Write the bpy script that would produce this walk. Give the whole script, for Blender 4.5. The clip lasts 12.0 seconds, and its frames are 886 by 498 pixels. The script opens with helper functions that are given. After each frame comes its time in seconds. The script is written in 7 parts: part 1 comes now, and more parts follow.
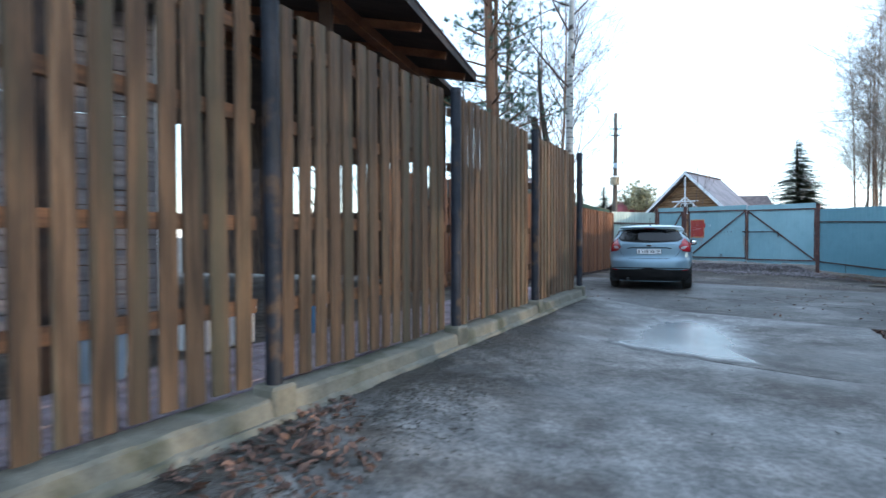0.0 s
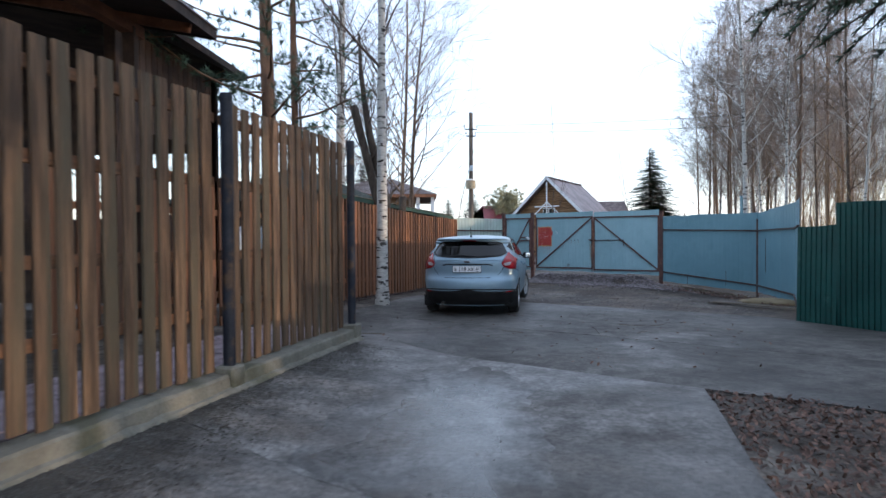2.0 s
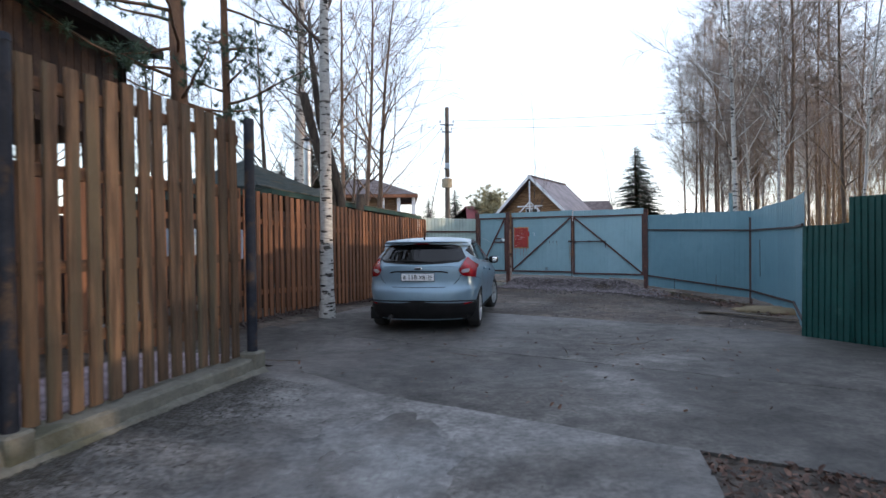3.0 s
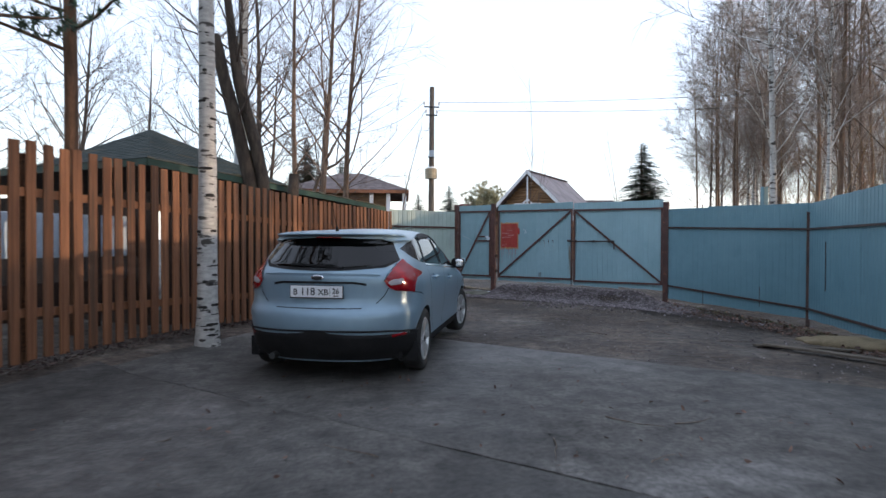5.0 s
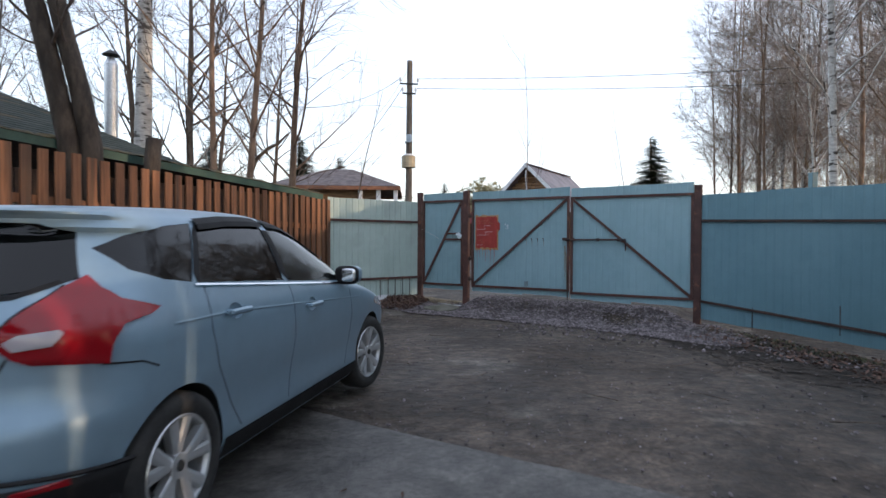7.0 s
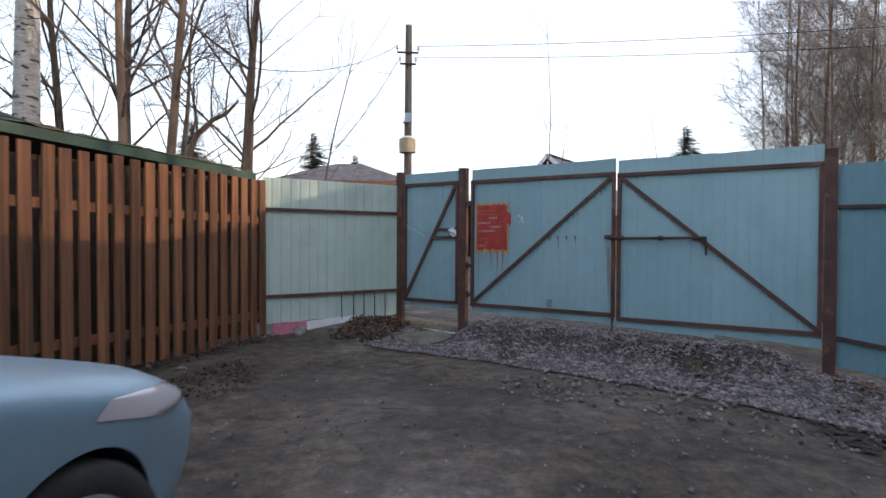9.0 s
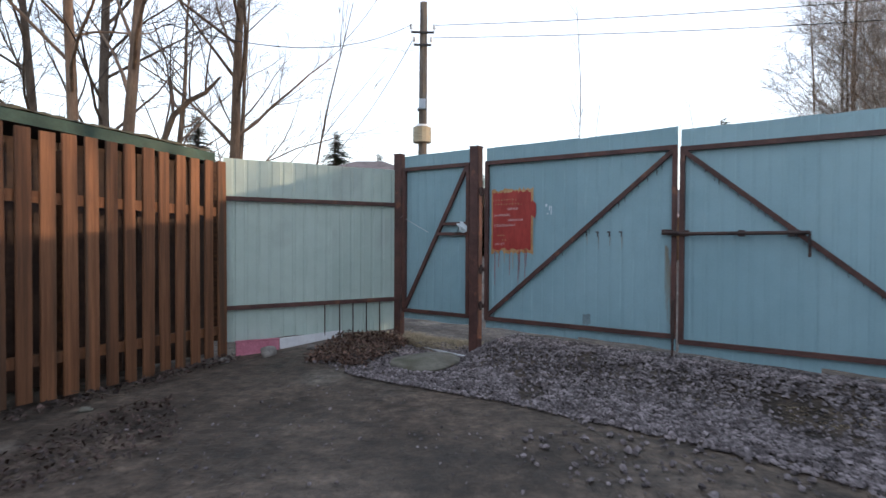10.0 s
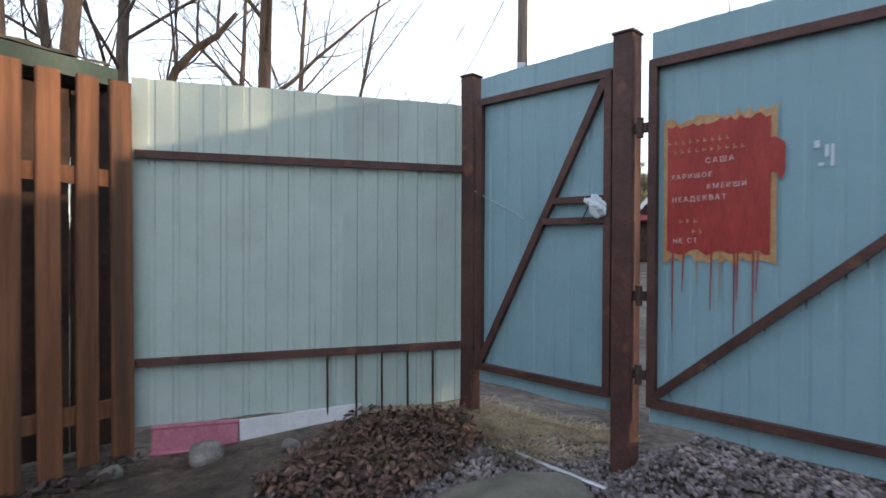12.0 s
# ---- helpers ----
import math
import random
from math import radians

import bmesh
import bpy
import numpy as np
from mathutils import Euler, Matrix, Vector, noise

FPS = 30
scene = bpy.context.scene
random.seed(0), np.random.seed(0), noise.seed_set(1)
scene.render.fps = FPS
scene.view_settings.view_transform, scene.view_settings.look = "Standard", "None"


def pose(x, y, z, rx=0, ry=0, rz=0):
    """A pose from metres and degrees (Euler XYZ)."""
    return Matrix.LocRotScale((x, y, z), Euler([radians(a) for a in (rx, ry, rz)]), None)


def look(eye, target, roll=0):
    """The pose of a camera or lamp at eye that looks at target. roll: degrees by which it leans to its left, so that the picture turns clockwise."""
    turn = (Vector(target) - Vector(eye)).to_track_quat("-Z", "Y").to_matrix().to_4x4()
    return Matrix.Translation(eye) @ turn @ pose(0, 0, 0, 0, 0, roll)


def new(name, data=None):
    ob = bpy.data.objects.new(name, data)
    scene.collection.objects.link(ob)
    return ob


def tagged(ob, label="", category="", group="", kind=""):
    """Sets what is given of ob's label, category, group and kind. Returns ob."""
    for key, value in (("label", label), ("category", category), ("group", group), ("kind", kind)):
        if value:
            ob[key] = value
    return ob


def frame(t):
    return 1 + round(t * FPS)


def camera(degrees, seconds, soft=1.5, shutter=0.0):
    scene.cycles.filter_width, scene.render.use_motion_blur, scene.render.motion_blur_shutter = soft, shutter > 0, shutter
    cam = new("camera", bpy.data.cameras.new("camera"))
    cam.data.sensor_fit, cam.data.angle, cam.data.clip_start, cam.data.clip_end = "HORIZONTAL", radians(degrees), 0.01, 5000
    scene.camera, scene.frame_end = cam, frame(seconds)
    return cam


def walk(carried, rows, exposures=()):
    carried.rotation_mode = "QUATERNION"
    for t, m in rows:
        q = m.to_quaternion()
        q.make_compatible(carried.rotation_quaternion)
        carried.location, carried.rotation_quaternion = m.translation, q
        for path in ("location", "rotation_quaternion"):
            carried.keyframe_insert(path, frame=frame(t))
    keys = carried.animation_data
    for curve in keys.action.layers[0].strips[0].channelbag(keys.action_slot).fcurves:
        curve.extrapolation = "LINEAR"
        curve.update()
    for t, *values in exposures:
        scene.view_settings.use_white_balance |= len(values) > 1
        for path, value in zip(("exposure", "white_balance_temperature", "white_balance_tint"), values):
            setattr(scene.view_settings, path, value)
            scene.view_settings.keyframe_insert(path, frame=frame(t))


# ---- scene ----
cam = camera(75.2, 12.0, shutter=0.35)
PATH = [
    (0, (1.427, -0.936, 1.221), (1.261, 1.057, 1.177), -0.2),
    (0.5, (1.886, -0.117, 1.211), (1.856, 1.882, 1.167), 0.0),
    (1, (2.415, 0.527, 1.254), (2.537, 2.523, 1.215), -0.3),
    (1.5, (2.86, 1.299, 1.36), (3.027, 3.292, 1.322), -0.1),
    (2, (3.308, 1.933, 1.418), (3.54, 3.919, 1.383), -0.4),
    (2.5, (3.693, 2.673, 1.431), (3.933, 4.658, 1.396), -0.4),
    (3, (4.132, 3.395, 1.441), (4.404, 5.376, 1.409), -0.7),
    (5, (5.4, 6.73, 1.356), (5.669, 8.711, 1.325), 0.2),
    (5.5, (5.782, 7.63, 1.346), (6.04, 9.613, 1.315), 0.3),
    (6, (6.159, 8.49, 1.322), (6.419, 10.473, 1.293), 0.1),
    (6.5, (6.54, 9.333, 1.302), (6.79, 11.317, 1.274), 0.7),
    (7, (6.838, 10.132, 1.304), (7.088, 12.116, 1.276), 0.3),
    (7.5, (7.100, 10.965, 1.318), (7.343, 12.950, 1.289), 0.4),
    (7.7, (7.195, 11.305, 1.318), (7.438, 13.290, 1.286), 0.4),
    (9.3, (7.875, 14.005, 1.303), (8.036, 15.999, 1.271), 0.3),
    (9.5, (7.968, 14.337, 1.302), (8.117, 16.331, 1.267), 0.3),
    (10, (8.094, 15.147, 1.272), (8.184, 17.145, 1.240), 0.3),
    (10.5, (8.127, 15.973, 1.225), (8.171, 17.972, 1.206), 0.4),
    (11, (8.140, 16.787, 1.222), (8.088, 18.786, 1.197), 0.3),
    (11.5, (8.142, 17.628, 1.232), (7.974, 19.620, 1.201), 0.4),
    (12, (8.191, 18.419, 1.211), (7.930, 20.402, 1.191), 0.3),
]
walk(cam, [(t, look(eye, target, roll)) for t, eye, target, roll in PATH],
     [(0, 1.84, 5200, 5), (1, 1.55, 5300, 5), (2, 1.39, 5600, 13), (5, 1.24, 5950, 15), (9, 1.34, 6150, 15), (12, 1.6, 6150, 15)])


# ---- world, sun, exposure ----
SUN_AZ, SUN_EL = 112.0, 5.0      # degrees clockwise from +y; degrees up
world = bpy.data.worlds.new("sky")
scene.world = world
world.use_nodes = True
wt = world.node_tree
sky = wt.nodes.new("ShaderNodeTexSky")
sky.sky_type = "NISHITA"
sky.sun_disc = False
sky.sun_elevation = radians(SUN_EL)
sky.sun_rotation = radians(SUN_AZ)
sky.dust_density = 0.5
sky.air_density = 1.0
wt.nodes["Background"].inputs["Strength"].default_value = 0.09
wt.links.new(sky.outputs[0], wt.nodes["Background"].inputs["Color"])
veil = wt.nodes.new("ShaderNodeBackground")           # thin high cloud that whitens the whole sky
veil.inputs["Color"].default_value, veil.inputs["Strength"].default_value = (0.87, 0.92, 1.0, 1), 0.42
both = wt.nodes.new("ShaderNodeAddShader")
wt.links.new(wt.nodes["Background"].outputs[0], both.inputs[0])
wt.links.new(veil.outputs[0], both.inputs[1])
wt.links.new(both.outputs[0], wt.nodes["World Output"].inputs["Surface"])
sun_data = bpy.data.lights.new("sun", "SUN")
sun_data.energy, sun_data.angle, sun_data.color = 2.3, radians(0.6), (1.0, 0.72, 0.45)
sun = new("sun", sun_data)
sx, sy = math.sin(radians(SUN_AZ)), math.cos(radians(SUN_AZ))
sun.matrix_world = look((40 * sx, 40 * sy, 40 * math.tan(radians(SUN_EL))), (0, 0, 0))


# ---- materials ----
def surface(name, c1, c2, scale=4.0, rough=0.8, metal=0.0, bump=0.3, fine=60.0, vary=0.12, stretch=(1, 1, 1), coat=0.0, stain=None, stain_scale=1.3, rough2=None, detail=6.0, island=False, edge=(0.35, 0.65), stain_edge=(0.55, 0.7), spec=0.5, lumps=0.0, lump=1.0, mid=0.1):
    """A weathered opaque surface: two colours mixed by broad noise, fine grain, stains, relief, and a tone of its own for each object."""
    m = bpy.data.materials.new(name)
    m.use_nodes = True
    nt = m.node_tree
    n, l = nt.nodes, nt.links
    b = n["Principled BSDF"]
    tc = n.new("ShaderNodeTexCoord")
    info = n.new("ShaderNodeObjectInfo")
    rnd = info.outputs["Random"]
    if island:
        rnd = n.new("ShaderNodeNewGeometry").outputs["Random Per Island"]
    mul = n.new("ShaderNodeVectorMath")
    mul.operation = "MULTIPLY"
    mul.inputs[1].default_value = stretch
    l.new(tc.outputs["Object"], mul.inputs[0])
    off = n.new("ShaderNodeMath")
    off.operation = "MULTIPLY"
    off.inputs[1].default_value = 37.0
    l.new(info.outputs["Random"], off.inputs[0])
    add = n.new("ShaderNodeVectorMath")
    l.new(mul.outputs[0], add.inputs[0])
    l.new(off.outputs[0], add.inputs[1])

    def noise_of(s, d):
        t = n.new("ShaderNodeTexNoise")
        t.inputs["Scale"].default_value = s
        t.inputs["Detail"].default_value = d
        l.new(add.outputs[0], t.inputs["Vector"])
        return t.outputs[0]

    def ramp(fac, a, z):
        r = n.new("ShaderNodeMapRange")
        r.interpolation_type = "SMOOTHSTEP"
        r.inputs[1].default_value, r.inputs[2].default_value = a, z
        l.new(fac, r.inputs[0])
        return r.outputs[0]

    def mix(fac, a, bb, kind="MIX"):
        x = n.new("ShaderNodeMix")
        x.data_type, x.blend_type = "RGBA", kind
        for sock, val in ((x.inputs[0], fac), (x.inputs[6], a), (x.inputs[7], bb)):
            if isinstance(val, bpy.types.NodeSocket):
                l.new(val, sock)
            elif isinstance(val, tuple):
                sock.default_value = (*val, 1)
            else:
                sock.default_value = val
        return x.outputs[2]

    broad, grain = noise_of(scale, detail), noise_of(fine, 4.0)
    col = mix(ramp(broad, *edge), c1, c2)
    if stain:
        col = mix(ramp(noise_of(stain_scale, 5.0), *stain_edge), col, stain)
    tone = n.new("ShaderNodeMapRange")
    speck = 0.28 if mid >= 0.1 else mid * 2
    tone.inputs[3].default_value, tone.inputs[4].default_value = 1 - speck, 1 + speck
    l.new(grain, tone.inputs[0])
    col = mix(1.0, col, tone.outputs[0], "MULTIPLY")
    patchy = n.new("ShaderNodeMapRange")
    patchy.inputs[1].default_value, patchy.inputs[2].default_value = 0.3, 0.7
    patchy.inputs[3].default_value, patchy.inputs[4].default_value = 1 - mid, 1 + mid
    l.new(noise_of(scale * 8.0, 5.0), patchy.inputs[0])
    col = mix(1.0, col, patchy.outputs[0], "MULTIPLY")
    if lumps:
        grit = n.new("ShaderNodeMapRange")
        grit.inputs[1].default_value, grit.inputs[2].default_value = 0.36, 0.64
        grit.inputs[3].default_value, grit.inputs[4].default_value = 0.70, 1.30
        l.new(noise_of(23.0, 6.0), grit.inputs[0])
        col = mix(1.0, col, grit.outputs[0], "MULTIPLY")
    own = n.new("ShaderNodeMapRange")
    own.inputs[3].default_value, own.inputs[4].default_value = 1 - vary, 1 + vary
    l.new(rnd, own.inputs[0])
    col = mix(1.0, col, own.outputs[0], "MULTIPLY")
    l.new(col, b.inputs["Base Color"])
    b.inputs["Metallic"].default_value = metal
    b.inputs["Coat Weight"].default_value = coat
    b.inputs["Specular IOR Level"].default_value = spec
    if rough2 is None:
        b.inputs["Roughness"].default_value = rough
    else:
        rr = n.new("ShaderNodeMapRange")
        rr.inputs[1].default_value, rr.inputs[2].default_value = 0.35, 0.65
        rr.inputs[3].default_value, rr.inputs[4].default_value = rough, rough2
        l.new(noise_of(stain_scale * 0.8, 4.0), rr.inputs[0])
        l.new(rr.outputs[0], b.inputs["Roughness"])
    if bump:
        bp = n.new("ShaderNodeBump")
        bp.inputs["Strength"].default_value = bump
        bp.inputs["Distance"].default_value = 0.01
        height = grain
        if lumps:
            both = n.new("ShaderNodeMath")
            both.operation = "MULTIPLY_ADD"
            both.inputs[1].default_value = 4.0 * lump
            l.new(noise_of(lumps, 6.0), both.inputs[0])
            l.new(grain, both.inputs[2])
            height = both.outputs[0]
        l.new(height, bp.inputs["Height"])
        l.new(bp.outputs[0], b.inputs["Normal"])
    return m


def plain(name, color, rough=0.5, metal=0.0, transmission=0.0, coat=0.0, emission=0.0, ior=1.45):
    """A plain manufactured surface: plastic, rubber, lens, chrome or glass."""
    m = bpy.data.materials.new(name)
    m.use_nodes = True
    b = m.node_tree.nodes["Principled BSDF"]
    b.inputs["Base Color"].default_value = (*color, 1)
    b.inputs["Roughness"].default_value = rough
    b.inputs["Metallic"].default_value = metal
    b.inputs["Transmission Weight"].default_value = transmission
    b.inputs["Coat Weight"].default_value = coat
    b.inputs["IOR"].default_value = ior
    return m


GRAIN = (9.0, 9.0, 0.55)
M_BOARD = surface("weathered_brown_board", (0.064, 0.037, 0.0195), (0.150, 0.090, 0.049), 3.0, 0.75, bump=0.4, fine=22, vary=0.30, stretch=GRAIN, stain=(0.080, 0.063, 0.037), stain_scale=0.8, stain_edge=(0.48, 0.66))
M_BOARD2 = surface("orange_brown_board", (0.142, 0.058, 0.025), (0.235, 0.100, 0.044), 3.0, 0.7, bump=0.3, fine=22, vary=0.24, stretch=GRAIN, stain=(0.088, 0.046, 0.025), stain_scale=0.8)
M_RAIL = surface("dark_rail_wood", (0.07, 0.036, 0.02), (0.13, 0.065, 0.032), 3.0, 0.8, bump=0.3, fine=25, vary=0.15, stretch=(0.6, 9, 9))
M_POST = surface("dark_blue_grey_post_paint", (0.010, 0.013, 0.022), (0.020, 0.024, 0.036), 5, 0.6, bump=0.15, fine=80, vary=0.1, spec=0.3, stain=(0.07, 0.045, 0.03), stain_scale=6)
M_PLINTH = surface("old_concrete_plinth", (0.118, 0.114, 0.092), (0.192, 0.184, 0.152), 2.2, 0.9, bump=0.6, fine=45, vary=0.05, stain=(0.080, 0.080, 0.054), stain_scale=2.2, stain_edge=(0.5, 0.66))
SLAB_LOOK = dict(bump=0.5, fine=70, vary=0.05, stain=(0.062, 0.056, 0.050), stain_scale=0.9, stain_edge=(0.50, 0.64), detail=14, lumps=13.0, lump=0.5, mid=0.42)
M_SLAB = surface("worn_concrete_slab", (0.080, 0.076, 0.071), (0.150, 0.146, 0.140), 0.5, 0.8, rough2=0.45, **SLAB_LOOK)
# damp concrete, darker than M_SLAB: dimming by view angle put into the colour
M_SLAB2 = surface("dimmed_damp_concrete_slab", (0.041, 0.038, 0.034), (0.080, 0.075, 0.068), 0.6, 0.85, bump=0.55, fine=60, vary=0.04, stain=(0.130, 0.124, 0.116), stain_scale=0.55, rough2=0.5, stain_edge=(0.58, 0.70), detail=14, lumps=11.0, lump=0.6, mid=0.45)
M_DIRT = surface("packed_wet_dirt", (0.036, 0.0265, 0.0190), (0.086, 0.065, 0.049), 0.9, 0.92, bump=1.0, fine=38, vary=0.0, stain=(0.130, 0.112, 0.092), stain_scale=0.75, rough2=0.6, stain_edge=(0.56, 0.68), detail=12, lumps=8.0, lump=1.5, mid=0.5)


def damp_sheen():
    """The slab's concrete, worn smoother towards the middle of the patch."""
    m = surface("smooth_damp_concrete", (0.090, 0.089, 0.087), (0.150, 0.149, 0.147), 0.5, 0.6, **dict(SLAB_LOOK, bump=0.12))
    n, l = m.node_tree.nodes, m.node_tree.links
    worn = n.new("ShaderNodeAttribute")
    worn.attribute_name = "worn"
    rough = n.new("ShaderNodeMapRange")
    rough.interpolation_type = "SMOOTHSTEP"
    rough.inputs[3].default_value, rough.inputs[4].default_value = 0.66, 0.20
    l.new(worn.outputs["Fac"], rough.inputs[0])
    l.new(rough.outputs[0], n["Principled BSDF"].inputs["Roughness"])
    return m


M_WETPATCH = damp_sheen()
M_MUD = surface("trodden_dark_mud", (0.042, 0.038, 0.031), (0.080, 0.074, 0.062), 5, 0.9, bump=0.3, fine=50, vary=0.3, island=True)
M_EARTH = surface("dark_leafy_earth", (0.020, 0.016, 0.012), (0.045, 0.034, 0.026), 5, 0.95, bump=0.6, fine=50, vary=0.35, island=True)
# bluer than M_SHEET and darkened: the right fence's shade is in the colour
M_SHEETB = surface("shade_darkened_blue_sheet", (0.114, 0.226, 0.276), (0.136, 0.256, 0.306), 0.8, 0.5, bump=0.05, fine=60, vary=0.06, stain=(0.104, 0.211, 0.256), stain_scale=1.6, mid=0.03)
M_GRAVEL = surface("crushed_grey_gravel", (0.090, 0.076, 0.078), (0.205, 0.180, 0.186), 9, 0.85, bump=0.25, fine=120, vary=0.6, island=True)
M_LEAF = surface("dead_brown_leaves", (0.075, 0.045, 0.035), (0.16, 0.095, 0.07), 9, 0.85, bump=0.2, fine=90, vary=0.5, island=True)
M_LEAFD = surface("wet_dark_leaves", (0.030, 0.019, 0.016), (0.075, 0.046, 0.038), 9, 0.7, bump=0.2, fine=90, vary=0.5, island=True)
M_MOSS = surface("brown_green_moss", (0.050, 0.038, 0.018), (0.110, 0.088, 0.036), 9, 0.95, bump=0.8, fine=60, vary=0.0)
M_STRAW = surface("dry_straw_grass", (0.20, 0.15, 0.09), (0.31, 0.245, 0.15), 5, 0.9, bump=0, vary=0.4, island=True)
M_WEED = surface("dull_green_weeds", (0.045, 0.055, 0.022), (0.11, 0.105, 0.045), 5, 0.85, bump=0, vary=0.4, island=True)
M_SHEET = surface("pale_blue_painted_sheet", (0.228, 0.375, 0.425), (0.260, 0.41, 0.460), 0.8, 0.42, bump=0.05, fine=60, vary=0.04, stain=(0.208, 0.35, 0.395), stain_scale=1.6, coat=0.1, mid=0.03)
M_SHEETW = surface("pale_grey_green_sheet", (0.395, 0.492, 0.452), (0.450, 0.548, 0.506), 0.9, 0.42, bump=0.05, fine=60, vary=0.03, stain=(0.37, 0.44, 0.415), stain_scale=1.8, mid=0.03)
M_GREEN = surface("dark_green_corrugated_sheet", (0.004, 0.041, 0.036), (0.008, 0.058, 0.050), 1.4, 0.45, bump=0.1, fine=50, vary=0.12, stain=(0.06, 0.13, 0.11), stain_scale=2.2, stain_edge=(0.6, 0.72))
M_RUST = surface("brown_primer_steel", (0.060, 0.026, 0.022), (0.095, 0.042, 0.034), 5, 0.6, bump=0.25, fine=70, vary=0.12, stain=(0.17, 0.075, 0.045), stain_scale=7, stain_edge=(0.6, 0.72))
M_RUSTD = surface("dark_rusty_steel", (0.035, 0.022, 0.02), (0.07, 0.04, 0.033), 6, 0.7, bump=0.3, fine=70, vary=0.15)
M_RED = surface("brushed_red_paint", (0.30, 0.030, 0.025), (0.37, 0.045, 0.035), 5, 0.5, bump=0.12, fine=30, vary=0.0, stretch=(3, 3, 0.6))
M_OCHRE = surface("ochre_paint_edge", (0.40, 0.22, 0.09), (0.46, 0.30, 0.15), 7, 0.55, bump=0.05, vary=0.1)
M_STREAK = surface("ochre_rust_stain", (0.23, 0.19, 0.13), (0.29, 0.25, 0.18), 7, 0.7, bump=0.0, vary=0.15)
M_SCUFF = surface("grey_scuffed_paint", (0.15, 0.21, 0.23), (0.19, 0.26, 0.28), 9, 0.7, bump=0.05, vary=0.0)
M_CHALK = plain("rubbed_pinkish_chalk", (0.66, 0.50, 0.48), 0.9)
M_PAPER = plain("white_rag", (0.58, 0.66, 0.70), 0.8)
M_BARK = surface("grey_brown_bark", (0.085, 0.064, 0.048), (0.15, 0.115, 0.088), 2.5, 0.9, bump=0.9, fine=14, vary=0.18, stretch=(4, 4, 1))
# paler, warmer copy of M_BARK: sunlight on the trunks put into the colour
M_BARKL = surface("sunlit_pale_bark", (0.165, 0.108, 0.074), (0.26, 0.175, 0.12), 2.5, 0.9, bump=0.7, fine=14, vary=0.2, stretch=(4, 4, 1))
# brush with the golden light of the low sun put into its colour
M_BRUSH = surface("golden_lit_brush", (0.24, 0.155, 0.075), (0.36, 0.245, 0.125), 3, 0.9, bump=0, vary=0.3, island=True)
M_BARKD = surface("dark_mossy_bark", (0.036, 0.027, 0.020), (0.080, 0.061, 0.046), 2.5, 0.9, bump=0.9, fine=14, vary=0.1, stretch=(4, 4, 1))
# lighter copy of M_TWIG: sun and backlight in the crowns put into the colour
M_TWIGF = surface("fine_backlit_forest_twigs", (0.190, 0.155, 0.132), (0.320, 0.262, 0.218), 3, 0.9, bump=0, vary=0.3)
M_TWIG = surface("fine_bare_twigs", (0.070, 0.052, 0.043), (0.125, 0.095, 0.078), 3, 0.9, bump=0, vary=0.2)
M_PINEBARK = surface("reddish_pine_bark", (0.11, 0.062, 0.038), (0.19, 0.105, 0.06), 2.0, 0.9, bump=0.9, fine=12, vary=0.1, stretch=(4, 4, 1))
M_NEEDLE = surface("blue_green_pine_needles", (0.030, 0.058, 0.034), (0.065, 0.105, 0.062), 4, 0.7, bump=0, vary=0.35, island=True)
M_SPRUCE = surface("dark_spruce_needles", (0.016, 0.034, 0.018), (0.036, 0.064, 0.030), 4, 0.75, bump=0, vary=0.35, island=True)
# yellow-green lightened: sunlight on the far crown is put into the colour
M_FARTREE = surface("sunlit_yellow_green_tree", (0.17, 0.165, 0.09), (0.27, 0.25, 0.14), 4, 0.8, bump=0, vary=0.35, island=True)
M_ROOFDK = surface("dark_soffit_boards", (0.022, 0.015, 0.013), (0.045, 0.03, 0.024), 2, 0.8, bump=0.3, fine=30, vary=0.1, stretch=(1, 6, 1))
M_ROOFG = surface("dark_green_shingles", (0.022, 0.034, 0.032), (0.045, 0.058, 0.052), 3, 0.9, bump=0.6, fine=40, vary=0.06, stain=(0.075, 0.062, 0.035), stain_scale=0.7)
M_ROOFB = surface("brown_grey_shingles", (0.085, 0.068, 0.068), (0.14, 0.115, 0.115), 3, 0.9, bump=0.5, fine=30, vary=0.06)
M_ROOFM = surface("weathered_metal_roof", (0.17, 0.135, 0.14), (0.25, 0.205, 0.21), 1.2, 0.55, bump=0.1, vary=0.05)
M_FASCIA = surface("green_painted_fascia", (0.018, 0.05, 0.038), (0.03, 0.075, 0.056), 3, 0.6, bump=0.15, vary=0.05, stain=(0.05, 0.055, 0.03), stain_scale=2)
M_LOG = surface("yellow_brown_logs", (0.17, 0.095, 0.045), (0.27, 0.155, 0.075), 3, 0.75, bump=0.3, fine=25, vary=0.18, stretch=(0.6, 8, 8))
M_DKWOOD = surface("dark_stained_planks", (0.035, 0.02, 0.014), (0.07, 0.04, 0.026), 3, 0.8, bump=0.3, fine=25, vary=0.18)
M_RAFTER = surface("red_brown_rafter", (0.19, 0.075, 0.035), (0.27, 0.115, 0.055), 3, 0.7, bump=0.25, fine=25, vary=0.1)
M_WHITE = surface("white_painted_trim", (0.62, 0.63, 0.65), (0.72, 0.73, 0.75), 4, 0.5, bump=0.05, vary=0.04, mid=0.05)
M_REDROOF = surface("dark_red_metal_roof", (0.13, 0.018, 0.024), (0.18, 0.028, 0.032), 2, 0.5, bump=0.05, vary=0.05)
M_PAVER = surface("pinkish_paving_blocks", (0.25, 0.20, 0.22), (0.36, 0.30, 0.33), 5, 0.85, bump=0.3, fine=80, vary=0.2, island=True)
